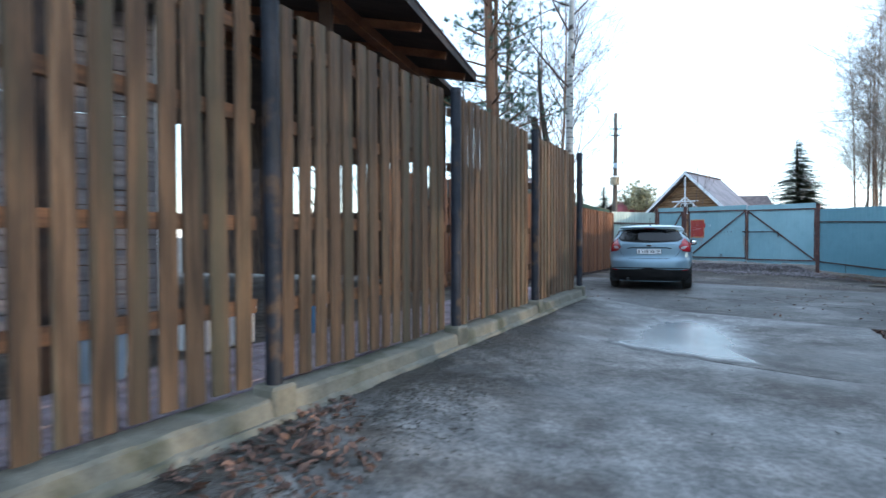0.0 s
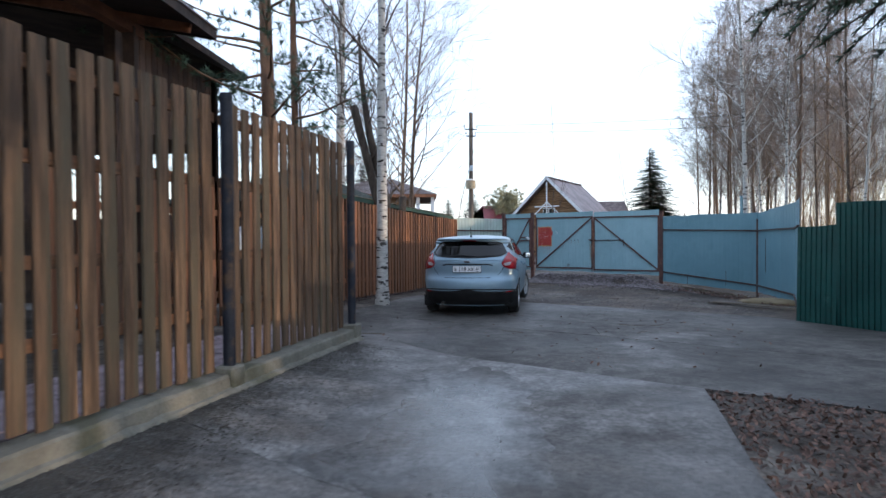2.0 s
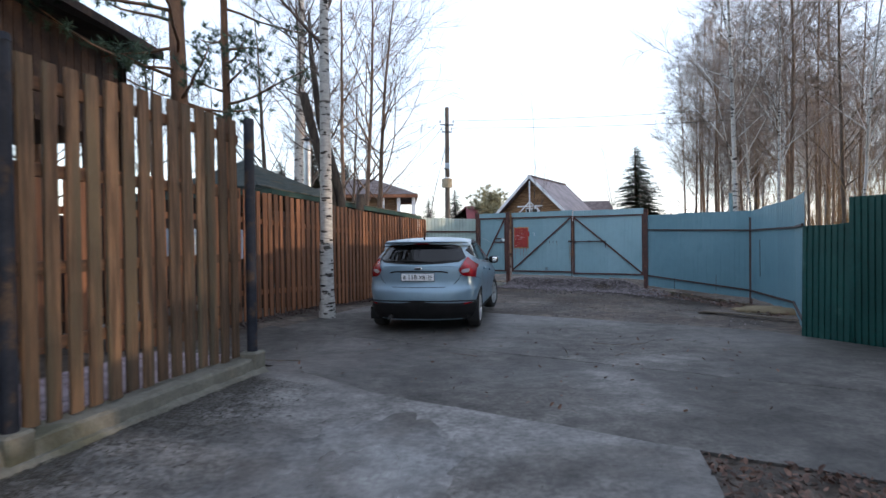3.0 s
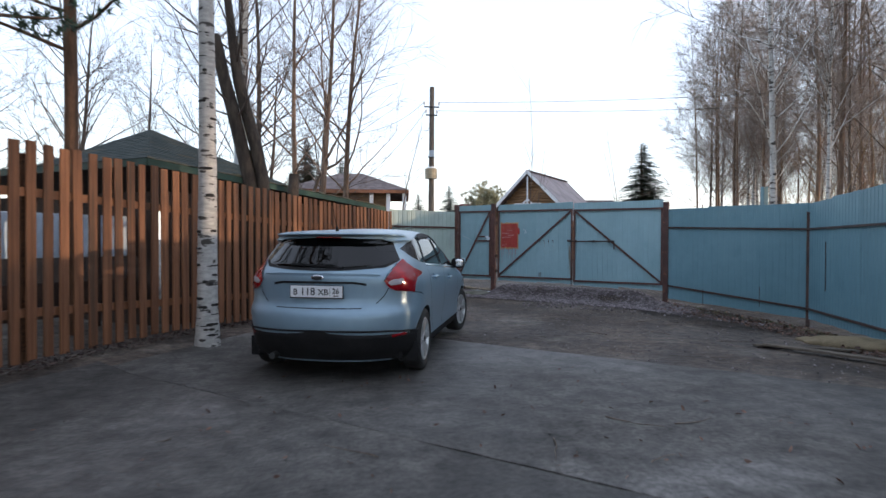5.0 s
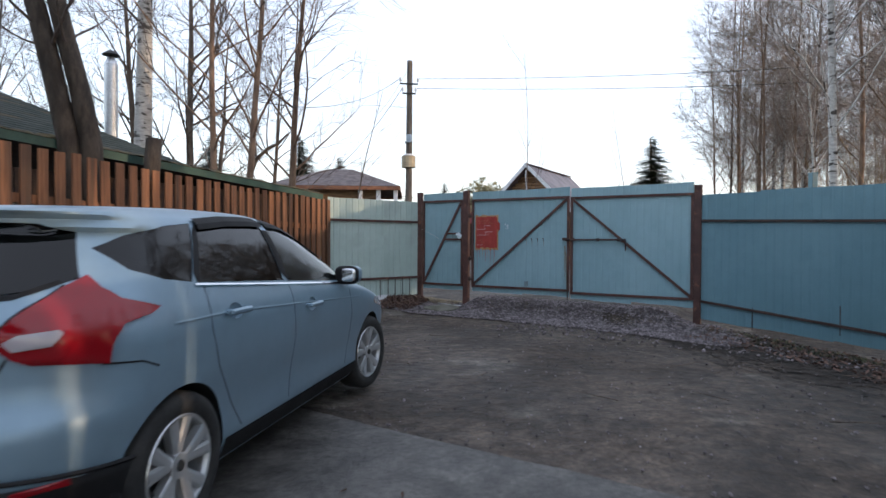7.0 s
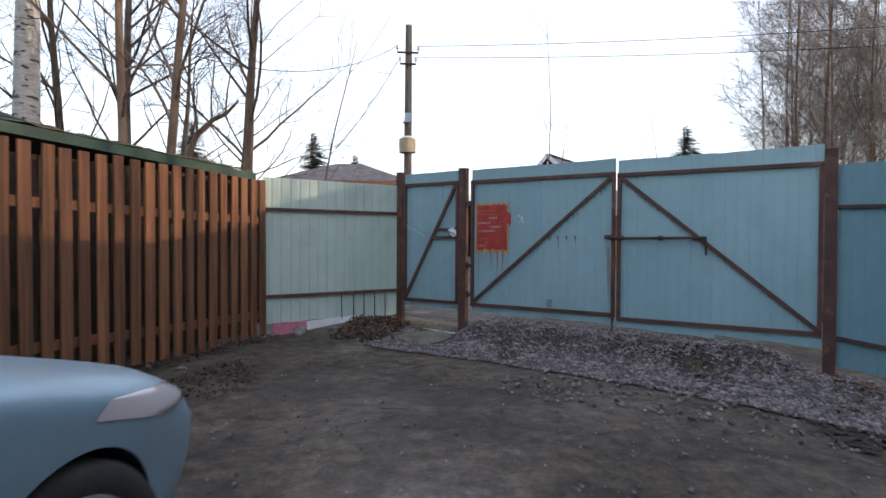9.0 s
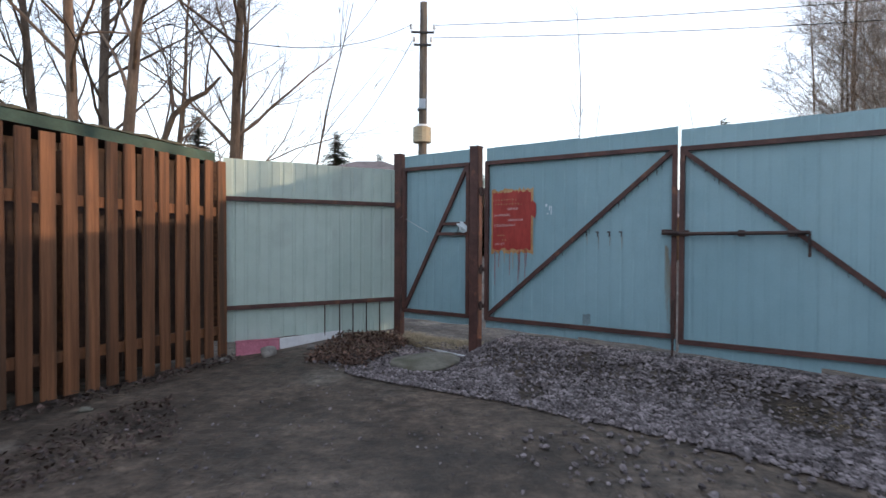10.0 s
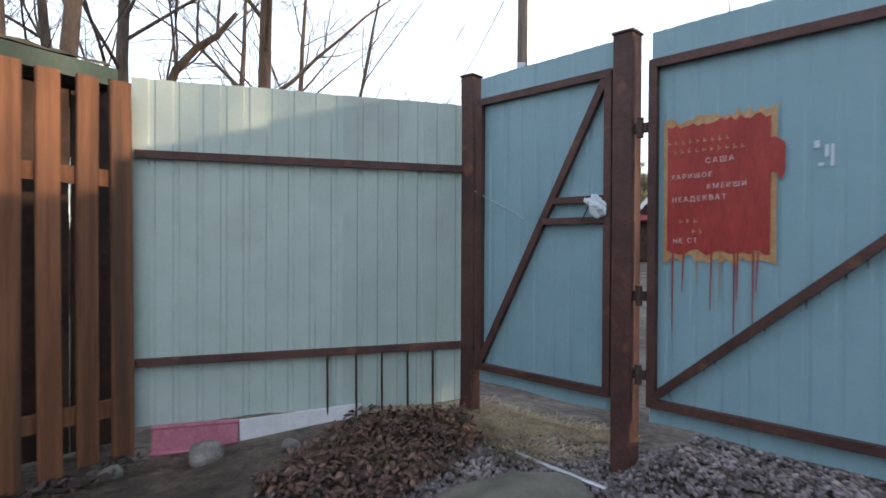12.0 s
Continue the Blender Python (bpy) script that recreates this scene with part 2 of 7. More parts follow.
M_BIRCHD = surface("black_birch_scar", (0.012, 0.011, 0.010), (0.03, 0.027, 0.024), 20, 0.9, bump=0.3, vary=0.1)
M_PINKBOX = surface("faded_pink_crate", (0.42, 0.13, 0.19), (0.50, 0.19, 0.25), 6, 0.6, bump=0.1, vary=0.0)
M_STONE = surface("grey_boulder", (0.14, 0.13, 0.12), (0.26, 0.24, 0.22), 6, 0.9, bump=0.6, fine=50, vary=0.2)
M_PLANK = surface("grey_weathered_plank", (0.10, 0.082, 0.064), (0.17, 0.142, 0.11), 3, 0.85, bump=0.4, fine=25, vary=0.25, stretch=(0.7, 9, 9))
M_YELLOW = surface("yellowed_sand", (0.14, 0.11, 0.06), (0.21, 0.165, 0.095), 4, 0.9, bump=0.5, vary=0.1)
M_SIDING = surface("grey_lilac_siding", (0.16, 0.14, 0.15), (0.23, 0.205, 0.215), 3, 0.7, bump=0.2, fine=30, vary=0.12, stretch=(0.6, 6, 6))
M_ZINC = surface("galvanised_flue", (0.50, 0.52, 0.54), (0.62, 0.64, 0.66), 3, 0.35, metal=0.9, bump=0.05, vary=0.0)
M_BLUE = surface("bright_blue_plastic", (0.06, 0.20, 0.42), (0.10, 0.27, 0.50), 3, 0.5, bump=0.05, vary=0.1)
M_PALEBLUE = surface("pale_blue_panels", (0.42, 0.52, 0.62), (0.50, 0.60, 0.70), 2, 0.6, bump=0.05, vary=0.1)
M_POLE = surface("grey_timber_pole", (0.10, 0.085, 0.072), (0.17, 0.145, 0.12), 3, 0.9, bump=0.4, fine=25, vary=0.05, stretch=(5, 5, 0.5))
M_CERAMIC = plain("white_ceramic", (0.7, 0.7, 0.7), 0.3)
M_WIRE = plain("dark_cable", (0.03, 0.03, 0.03), 0.6)
M_TAN = surface("tan_meter_box", (0.36, 0.31, 0.21), (0.42, 0.36, 0.25), 5, 0.6, bump=0.1, vary=0.05)

M_PAINT = surface("silver_blue_car_paint", (0.212, 0.312, 0.392), (0.225, 0.325, 0.405), 1.5, 0.40, metal=0.32, bump=0.0, fine=900, vary=0.0, coat=0.40, stain=(0.222, 0.300, 0.358), stain_scale=2.0, mid=0.03)
M_PAINT.node_tree.nodes["Principled BSDF"].inputs["Coat Roughness"].default_value = 0.28
M_BLACKP = surface("black_bumper_plastic", (0.008, 0.008, 0.009), (0.014, 0.014, 0.015), 5, 0.7, bump=0.1, fine=200, vary=0.0, spec=0.25)
M_TYRE = surface("black_tyre_rubber", (0.012, 0.012, 0.012), (0.026, 0.025, 0.024), 8, 0.85, bump=0.2, fine=60, vary=0.0)
M_ALLOY = plain("silver_alloy", (0.58, 0.59, 0.60), 0.32, 0.7)
M_DARKMETAL = plain("dark_brake_metal", (0.05, 0.05, 0.05), 0.6, 0.6)
M_GLASSD = plain("dark_tinted_glass", (0.0020, 0.0028, 0.0042), 0.02, 0.0, 1.0, ior=1.45)
M_GLASSF = plain("light_tinted_glass", (0.55, 0.68, 0.66), 0.02, 0.0, 1.0, ior=1.45)
M_LENSR = plain("red_lamp_lens", (0.24, 0.003, 0.008), 0.12, coat=0.3)
M_LENSW = plain("clear_lamp_lens", (0.42, 0.38, 0.40), 0.10, coat=0.4)
M_CHROME = plain("chrome", (0.75, 0.77, 0.8), 0.12, 1.0)
M_PLATE = plain("white_plate", (0.72, 0.73, 0.75), 0.35)
M_INK = plain("black_plate_ink", (0.015, 0.015, 0.018), 0.5)
M_CABIN = plain("dark_cabin_trim", (0.010, 0.011, 0.012), 0.8)


# ---- building helpers ----
def mesh_from(name, bm, material, smooth=False):
    me = bpy.data.meshes.new(name)
    bm.to_mesh(me)
    bm.free()
    for m in material if isinstance(material, (list, tuple)) else [material]:
        me.materials.append(m)
    if smooth:
        me.polygons.foreach_set("use_smooth", [True] * len(me.polygons))
    return me


def raw_mesh(name, verts, faces, material, smooth=False):
    me = bpy.data.meshes.new(name)
    me.from_pydata([tuple(v) for v in verts], [], [tuple(f) for f in faces])
    me.materials.append(material)
    if smooth:
        me.polygons.foreach_set("use_smooth", [True] * len(me.polygons))
    me.update()
    return me


def part(name, bm, material, parent, label="", m=None, smooth=False):
    ob = new(name, mesh_from(name, bm, material, smooth))
    ob.parent = parent
    if m is not None:
        ob.matrix_basis = m
    return tagged(ob, label)


def piece(name, me, parent, m=None, label=""):
    ob = new(name, me)
    ob.parent = parent
    if m is not None:
        ob.matrix_basis = m
    return tagged(ob, label)


def thing(name, m, label, category, group="", kind=""):
    ob = new(name)
    ob.empty_display_size = 0.2
    ob.matrix_basis = m
    return tagged(ob, label, category, group, kind)


def box(bm, size, at=(0, 0, 0), bevel=0.0, m=None):
    """A bevelled block centred at a point, added to bm."""
    t = Matrix.Translation(at) @ Matrix.Diagonal((*size, 1))
    if m is not None:
        t = m @ t
    made = bmesh.ops.create_cube(bm, size=1.0, matrix=t)["verts"]
    if bevel:
        edges = {e for v in made for e in v.link_edges}
        bmesh.ops.bevel(bm, geom=list(edges), offset=bevel, segments=1, affect="EDGES", profile=0.5)
    return bm


def one_box(size, at=(0, 0, 0), bevel=0.0):
    return box(bmesh.new(), size, at, bevel)


def rod(bm, a, b, r0, r1=None, sides=8):
    """A round bar from a to b."""
    a, b = Vector(a), Vector(b)
    q = (b - a).to_track_quat("Z", "Y").to_matrix().to_4x4()
    bmesh.ops.create_cone(bm, cap_ends=True, segments=sides, radius1=r0, radius2=r0 if r1 is None else r1, depth=(b - a).length, matrix=Matrix.Translation((a + b) / 2) @ q)
    return bm


def bar(bm, a, b, w, d):
    """A square bar from a to b, w wide and d deep, its depth kept level."""
    a, b = Vector(a), Vector(b)
    z = (b - a).normalized()
    y = Vector((0, 1, 0))
    x = y.cross(z).normalized()
    y = z.cross(x)
    r = Matrix((x, y, z)).transposed().to_4x4()
    t = Matrix.Translation((a + b) / 2) @ r @ Matrix.Diagonal((w, d, (b - a).length, 1))
    bmesh.ops.create_cube(bm, size=1.0, matrix=t)
    return bm


def turned(x, y, z, dx, dy):
    """The pose whose local x axis runs along (dx, dy) on the ground."""
    return pose(x, y, z, 0, 0, math.degrees(math.atan2(dy, dx)))


# ---- plan ----
F_STEP = Vector((0.957, 2.337))                        # one bay of the tall fence
F_END = Vector((2.960, 9.455))
F_DIR = F_STEP.normalized()
F_NOR = Vector((F_DIR.y, -F_DIR.x))
O_A, O_B = Vector((-0.30, 8.70)), Vector((6.03, 21.36))  # orange fence, from behind the tall one to the corner
O_DIR = (O_B - O_A).normalized()
O_NOR = Vector((O_DIR.y, -O_DIR.x))
P_A, P_B, P_C, P_D, P_E = (Vector(p) for p in ((7.875, 22.21), (8.745, 21.52), (12.11, 18.88), (13.60, 16.44), (12.35, 13.45)))
G_A, G_B = Vector((10.45, 10.95)), Vector((12.9, 3.9))   # green fence


def ease(t):
    t = min(1.0, max(0.0, t))
    return t * t * (3 - 2 * t)


def lane(x, y):
    """The height of the walked surface."""
    p = Vector((x, y))
    n1, a1 = (p - F_END).dot(F_NOR), (p - F_END).dot(F_DIR)
    n2 = (p - O_A).dot(O_NOR)
    z = 0.13 * ease(1 - n1 / 1.7) * ease(1 - a1 / 1.6)
    z = max(z, 0.10 * ease(1 - n2 / 1.3) * ease((y - 11) / 3) * (1 - ease((y - 15.0) / 2.2)))
    z += 0.16 * math.exp(-((x - 7.3) ** 2 + (y - 22.0) ** 2) / 1.2)
    z -= 0.22 * math.exp(-((x - 14.0) ** 2 + (y - 16.0) ** 2) / 4.5)
    g = P_C - P_B
    u, n3 = (p - P_B).dot(g) / g.length_squared, (p - P_B).dot(Vector((g.y, -g.x)).normalized())
    z += 0.20 * ease(1 - n3 / 0.6) * ease((u + 0.02) / 0.1) * ease((1.0 - u) / 0.15)
    if n1 < 0 and a1 < 0.3:
        z = max(z, 0.13 + 0.1 * ease(-n1 / 0.4))
    return z


def soil(x, y):
    return lane(x, y) - 0.03 + 0.018 * noise.noise((x * 0.9, y * 0.9, 3.1)) + 0.010 * noise.noise((x * 2.7, y * 2.7, 7.7)) + 0.006 * noise.noise((x * 6.1, y * 6.1, 1.7))


# ---- ground ----
def build_ground():
    near_x = np.arange(-12, 26.01, 0.2)
    near_y = np.arange(-9, 30.01, 0.2)
    out = np.array([1, 2.5, 5, 9, 15, 25, 45, 80, 150, 300, 700, 1800])
    xs = np.concatenate([near_x[0] - out[::-1], near_x, near_x[-1] + out])
    ys = np.concatenate([near_y[0] - out[::-1], near_y, near_y[-1] + out])
    verts = [(x, y, soil(x, y) if abs(x) < 60 and abs(y) < 60 else -0.03) for y in ys for x in xs]
    w = len(xs)
    faces = [(j * w + i, j * w + i + 1, (j + 1) * w + i + 1, (j + 1) * w + i) for j in range(len(ys) - 1) for i in range(w - 1)]
    g = new("ground", raw_mesh("ground", verts, faces, M_DIRT, True))
    tagged(g, "packed dark wet dirt with pale dry patches", "ground", kind="structure")


def clip(poly, p, d):
    """Keep what lies left of the line through p along d."""
    nrm = Vector((-d[1], d[0]))
    out = []
    for a, b in zip(poly, poly[1:] + poly[:1]):
        sa, sb = (a - Vector(p)).dot(nrm), (b - Vector(p)).dot(nrm)
        if sa >= 0:
            out.append(a)
        if sa * sb < 0:
            out.append(a + (b - a) * (sa / (sa - sb)))
    return out


def build_slab(number, poly, seed):
    """A cast slab that follows the lane's fall, with worn, slightly ragged rims."""
    bm = bmesh.new()
    bmesh.ops.contextual_create(bm, geom=[bm.verts.new((p.x, p.y, 0)) for p in poly])
    lo, hi = Vector((min(p.x for p in poly), min(p.y for p in poly))), Vector((max(p.x for p in poly), max(p.y for p in poly)))
    for axis in (0, 1):
        v = math.floor(lo[axis])
        while v < hi[axis]:
            nrm = (1, 0, 0) if axis == 0 else (0, 1, 0)
            bmesh.ops.bisect_plane(bm, geom=bm.verts[:] + bm.edges[:] + bm.faces[:], plane_co=(v, v, 0), plane_no=nrm)
            v += 0.35
    rim = {v for e in bm.edges if e.is_boundary for v in e.verts}
    top = list(bm.faces)
    for v in bm.verts:
        x, y = v.co.x, v.co.y
        if v in rim:
            v.co.x += 0.03 * noise.noise((x * 3, y * 3, 5.0))
            v.co.y += 0.03 * noise.noise((x * 3, y * 3, 14.0))
        v.co.z = lane(x, y) + 0.008 * noise.noise((x * 0.8, y * 0.8, seed)) - (0.006 if v in rim else 0)
    made = bmesh.ops.extrude_face_region(bm, geom=top)
    risen = {g for g in made["geom"] if isinstance(g, bmesh.types.BMVert)}
    low = [v for v in bm.verts if v not in risen]
    for v in low:
        v.co.z -= 0.12
    bmesh.ops.recalc_face_normals(bm, faces=bm.faces[:])
    ob = new("pavement", mesh_from("pavement", bm, M_SLAB if number < 3 else M_SLAB2))
    tagged(ob, "worn grey concrete slab with damp patches", "pavement", "lane slabs", "structure")


def build_lane():
    j = Vector((0.762, -0.648))
    big = [Vector(p) for p in ((-14, -12), (24, -12), (24, 30), (-14, 30))]
    joints = [Vector(p) for p in ((0.0, -7.0), (1.4, 0.4), (3.10, 5.25), (4.2, 8.86), (5.55, 10.78), (7.79, 13.45))]
    left_f = F_END + F_NOR * 0.06
    for k in range(5):
        poly = clip(big, joints[k] + Vector((0.648, 0.762)) * 0.004, j)
        poly = clip(poly, joints[k + 1] - Vector((0.648, 0.762)) * 0.004, -j)
        if k < 3:
            poly = clip(poly, left_f, -F_DIR)
            poly = clip(poly, Vector((6.36, 6.99)), Vector((1.47, 3.60)))
        else:
            poly = clip(poly, O_A + O_NOR * (0.55 if k == 3 else 0.75), -O_DIR)
            poly = clip(poly, G_A - Vector((0.1, 0)), Vector((G_A - G_B)))
        build_slab(k, poly, 3.3 * k + 1)


def build_patch():
    """Thin smooth screed on the third slab, its rim feathered and ragged."""
    rng = random.Random(88)
    rim = [Vector(p) for p in ((2.72, 5.62), (3.35, 5.09), (4.02, 4.52), (4.35, 5.2), (4.62, 6.2), (4.75, 7.3), (4.5, 8.3), (3.9, 8.0), (3.35, 7.4), (2.95, 6.6))]
    c = sum(rim, Vector((0, 0))) / len(rim)
    verts, faces = [], []
    n, rings = 120, 12
    for k in range(n):
        u = k / n * len(rim)
        p = rim[int(u) % len(rim)].lerp(rim[(int(u) + 1) % len(rim)], u % 1)
        p = c.lerp(p, 1.0 + (0.05 if k < 24 else 0.16) * noise.noise((p.x * 4, p.y * 4, 2.0)) + (0 if k < 24 else 0.07 * noise.noise((p.x * 9, p.y * 9, 5.0))))
        for r in range(1, rings + 1):
            q = c.lerp(p, r / rings)
            verts.append((q.x, q.y, lane(q.x, q.y) + 0.008 * noise.noise((q.x * 0.8, q.y * 0.8, 7.6)) + (0.004 if r < rings else -0.002)))
    verts.append((c.x, c.y, lane(c.x, c.y) + 0.008 * noise.noise((c.x * 0.8, c.y * 0.8, 7.6)) + 0.004))
    for k in range(n):
        a, b = k * rings, (k + 1) % n * rings
        faces.append((a, b, len(verts) - 1))
        faces += [(a + r, a + r + 1, b + r + 1, b + r) for r in range(rings - 1)]
    bm = bmesh.new()
    vs = [bm.verts.new(v) for v in verts]
    for f in faces:
        bm.faces.new([vs[i] for i in f])
    worn = bm.verts.layers.float.new("worn")
    for i, v in enumerate(bm.verts):
        k, r = divmod(i, rings)
        near = 24 > k >= 0
        v[worn] = 1.0 if i == n * rings else min(1.0, (rings - 1 - r) / (1.5 if near else 7.0))
    bmesh.ops.recalc_face_normals(bm, faces=bm.faces[:])
    ob = new("screed", mesh_from("screed", bm, M_WETPATCH, True))
    tagged(ob, "smooth pale damp patch of screed on the concrete", "pavement", kind="structure")


build_ground()
build_lane()
build_patch()


# ---- tall brown fence ----
def board_mesh(name, w, d, h, material, bow):
    """An upright sawn board, foot at the origin, with a softly bevelled rim and a slight bow."""
    bm = bmesh.new()
    rows = 3
    ring = []
    c = 0.006
    outline = [(-w / 2 + c, -d / 2), (w / 2 - c, -d / 2), (w / 2, -d / 2 + c), (w / 2, d / 2), (-w / 2, d / 2), (-w / 2, -d / 2 + c)]
    for k in range(rows + 1):
        t = k / rows
        ring.append([bm.verts.new((x + bow * math.sin(math.pi * t), y, h * t)) for x, y in outline])
    n = len(outline)
    for a, b in zip(ring, ring[1:]):
        for i in range(n):
            bm.faces.new((a[i], a[(i + 1) % n], b[(i + 1) % n], b[i]))
    bm.faces.new(ring[-1])
    bm.faces.new(ring[0][::-1])
    return mesh_from(name, bm, material)


def tall_fence():
    fence = thing("fence", turned(F_END.x, F_END.y, 0, F_DIR.x, F_DIR.y), "tall brown board fence on a concrete plinth", "fence")
    bays, length = 6, F_STEP.length
    kinds = [board_mesh("board", w, 0.024, 2.34, M_BOARD, b) for w, b in ((0.112, 0.004), (0.118, -0.004), (0.107, 0.002))]
    rng = random.Random(4)
    for bay in range(bays):
        x0 = -(bay + 1) * length
        count = 14
        for i in range(count):
            x = x0 + 0.115 + (i + 0.5) * (length - 0.21) / count
            z = 0.305 + rng.uniform(-0.02, 0.015) + 0.008 * bay
            piece("board", rng.choice(kinds), fence, pose(x, 0.035 + rng.uniform(-0.004, 0.004), z, 0, rng.uniform(-0.45, 0.45), rng.uniform(-2, 2)))
        for z in (0.80, 1.30, 1.93, 2.47):
            part("rail", one_box((length - 0.10, 0.045, 0.085), (x0 + length / 2, 0.072, z + rng.uniform(-0.012, 0.012)), 0.004), M_RAIL, fence)
    post_bm = bmesh.new()
    rod(post_bm, (0, 0, 0.0), (0, 0, 2.64), 0.052, sides=20)
    rod(post_bm, (0, 0, 2.62), (0, 0, 2.665), 0.058, 0.05, sides=20)
    post_me = mesh_from("post", post_bm, M_POST, False)
    pad_bm = one_box((0.20, 0.19, 0.34), (0, 0, 0.17), 0.018)
    pad_me = mesh_from("post_footing", pad_bm, M_PLINTH)
    for k in range(bays + 1):
        post = piece("post", post_me, fence, pose(-k * length, -0.035, 0.02, 0, rng.uniform(-0.4, 0.4), 0), "dark steel tube post")
        piece("post_footing", pad_me, fence, pose(-k * length, -0.035, -0.005, 0, 0, rng.uniform(-5, 5)), "rough concrete footing")
    # plinth: a cast strip with an uneven crown and a stepped, crumbling face
    xs = np.arange(-bays * length, 0.121, 0.09)
    verts, faces = [], []
    for x in xs:
        n1, n2 = noise.noise((x * 1.3, 2.0, 0.5)), noise.noise((x * 5.1, 7.0, 0.5))
        face = -0.115 - 0.012 * n1
        prof = [(face - 0.085 - 0.03 * n1, -0.2), (face - 0.07 - 0.03 * n1 - 0.01 * n2, 0.10 + 0.03 * n2), (face - 0.03, 0.155 + 0.02 * n1), (face, 0.165 + 0.02 * n2), (face + 0.012, 0.255 + 0.015 * n1), (face + 0.03, 0.272 + 0.012 * n2), (0.12, 0.282 + 0.012 * n1), (0.14, 0.24), (0.14, -0.2)]
        verts += [(x, y, z) for y, z in prof]
    w = 9
    for i in range(len(xs) - 1):
        faces += [(i * w + k, (i + 1) * w + k, (i + 1) * w + k + 1, i * w + k + 1) for k in range(w - 1)]
    faces += [tuple(range(w))[::-1], tuple(range((len(xs) - 1) * w, len(xs) * w))]
    piece("plinth", raw_mesh("plinth", verts, faces, M_PLINTH), fence, None, "cracked pale concrete plinth")


tall_fence()


# ---- orange board fence ----
def orange_fence():
    fence = thing("fence", turned(O_A.x, O_A.y, 0, O_DIR.x, O_DIR.y), "orange-brown board fence in front of a shed", "fence")
    length, pitch = (O_B - O_A).length, 0.178
    kinds = [board_mesh("board", w, 0.022, 1.0, M_BOARD2, b) for w, b in ((0.114, 0.003), (0.108, -0.004), (0.119, 0.002))]
    rng = random.Random(8)
    count = int(length / pitch)

    def top(x):
        u = length - x
        return 2.07 + 0.05 * min(u, 3.2) / 3.2 + 0.24 * max(0.0, min(1.0, (u - 3.2) / 6.0))

    for i in range(count + 1):
        x = length - 0.035 - i * pitch
        p = O_A + O_DIR * x
        foot = lane(p.x, p.y) + rng.uniform(-0.01, 0.03)
        h = top(x) + rng.uniform(-0.012, 0.012) - foot
        piece("board", rng.choice(kinds), fence, pose(x, -0.03 + rng.uniform(-0.004, 0.004), foot, 0, rng.uniform(-0.5, 0.5), rng.uniform(-2, 2)) @ Matrix.Diagonal((1, 1, h, 1)))
    for a in np.arange(0, length - 0.1, 2.5):
        b = min(a + 2.5, length)
        for drop in (0.52, 1.77):
            bm = bmesh.new()
            bar(bm, (a, 0.012, top(a) - drop), (b, 0.012, top(b) - drop), 0.09, 0.045)
            part("rail", bm, M_BOARD2, fence)
        part("post", one_box((0.08, 0.08, top(a) - 0.12), (a + 0.04, 0.09, (top(a) - 0.12) / 2), 0.004), M_RAIL, fence, "dark wooden post behind the boards")


orange_fence()


# ---- sheet fence and gate ----
def ribbed(name, x0, x1, z0a, z0b, z1a, z1b, material, pitch=0.118, depth=0.009, back=0.0, torn=0.0, seed=0.0):
    """A profiled steel sheet in the local x-z plane, thin but solid, its foot and head each running from a to b."""
    xs, ys = [], []
    x, k = x0, 0
    steps = ((0.078, 0.0), (0.010, depth), (0.020, depth), (0.010, 0.0))
    xs.append(x0)
    ys.append(0.0)
    while x < x1 - 1e-4:
        for dx, y in steps:
            x = min(x + dx * pitch / 0.118, x1)
            xs.append(x)
            ys.append(y)
            if x >= x1:
                break
    verts = []
    for t in (0.0, 0.5, 1.0):
        for x, y in zip(xs, ys):
            u = (x - x0) / max(1e-6, x1 - x0)
            lo = z0a + (z0b - z0a) * u + torn * noise.noise((x * 2.3, seed, 0.0))
            hi = z1a + (z1b - z1a) * u + 0.35 * torn * noise.noise((x * 2.0, seed, 4.0))
            wave = 0.006 * noise.noise((x * 1.1, t * 2 + seed, 1.0))
            verts.append((x, back + y + wave, lo + (hi - lo) * t))
    n = len(xs)
    faces = [(r * n + i, r * n + i + 1, (r + 1) * n + i + 1, (r + 1) * n + i) for r in range(2) for i in range(n - 1)]
    m = len(verts)
    verts += [(x, y + 0.0012, z) for x, y, z in verts]
    faces += [tuple(m + v for v in f[::-1]) for f in faces[:]]
    rim = [i for i in range(n)] + [r * n + n - 1 for r in (1, 2)] + [2 * n + i for i in range(n - 2, -1, -1)] + [n]
    faces += [(a, a + m, b + m, b) for a, b in zip(rim, rim[1:] + rim[:1])]
    return raw_mesh(name, verts, faces, material)


def line_pose(a, b, z=0.0):
    d = b - a
    return turned(a.x, a.y, z, d.x, d.y), d.length


def square_post(p, top, bottom, size, turn, label, material=M_RUST):
    post = thing("gate_post", pose(p.x, p.y, bottom, 0, 0, turn), label, "post", "gate posts")
    part("tube", one_box((size, size, top - bottom), (0, 0, (top - bottom) / 2), 0.006), material, post)
    part("cap", one_box((size + 0.012, size + 0.012, 0.014), (0, 0, top - bottom + 0.007), 0.003), M_RUST, post)
    return post


gate_turn = math.degrees(math.atan2((P_C - P_B).y, (P_C - P_B).x))
square_post(P_A, 2.30, -0.1, 0.10, gate_turn + 6, "brown steel post beside the wicket door")
square_post(P_B, 2.295, -0.15, 0.11, gate_turn + 2, "brown square steel gate post, rusty near the ground")
square_post(P_C, 2.22, -0.2, 0.11, gate_turn - 3, "brown square steel gate post at the fence end")
pd = square_post(P_D, 1.89, -0.45, 0.06, 30, "thin rusty steel fence post", M_RUSTD)


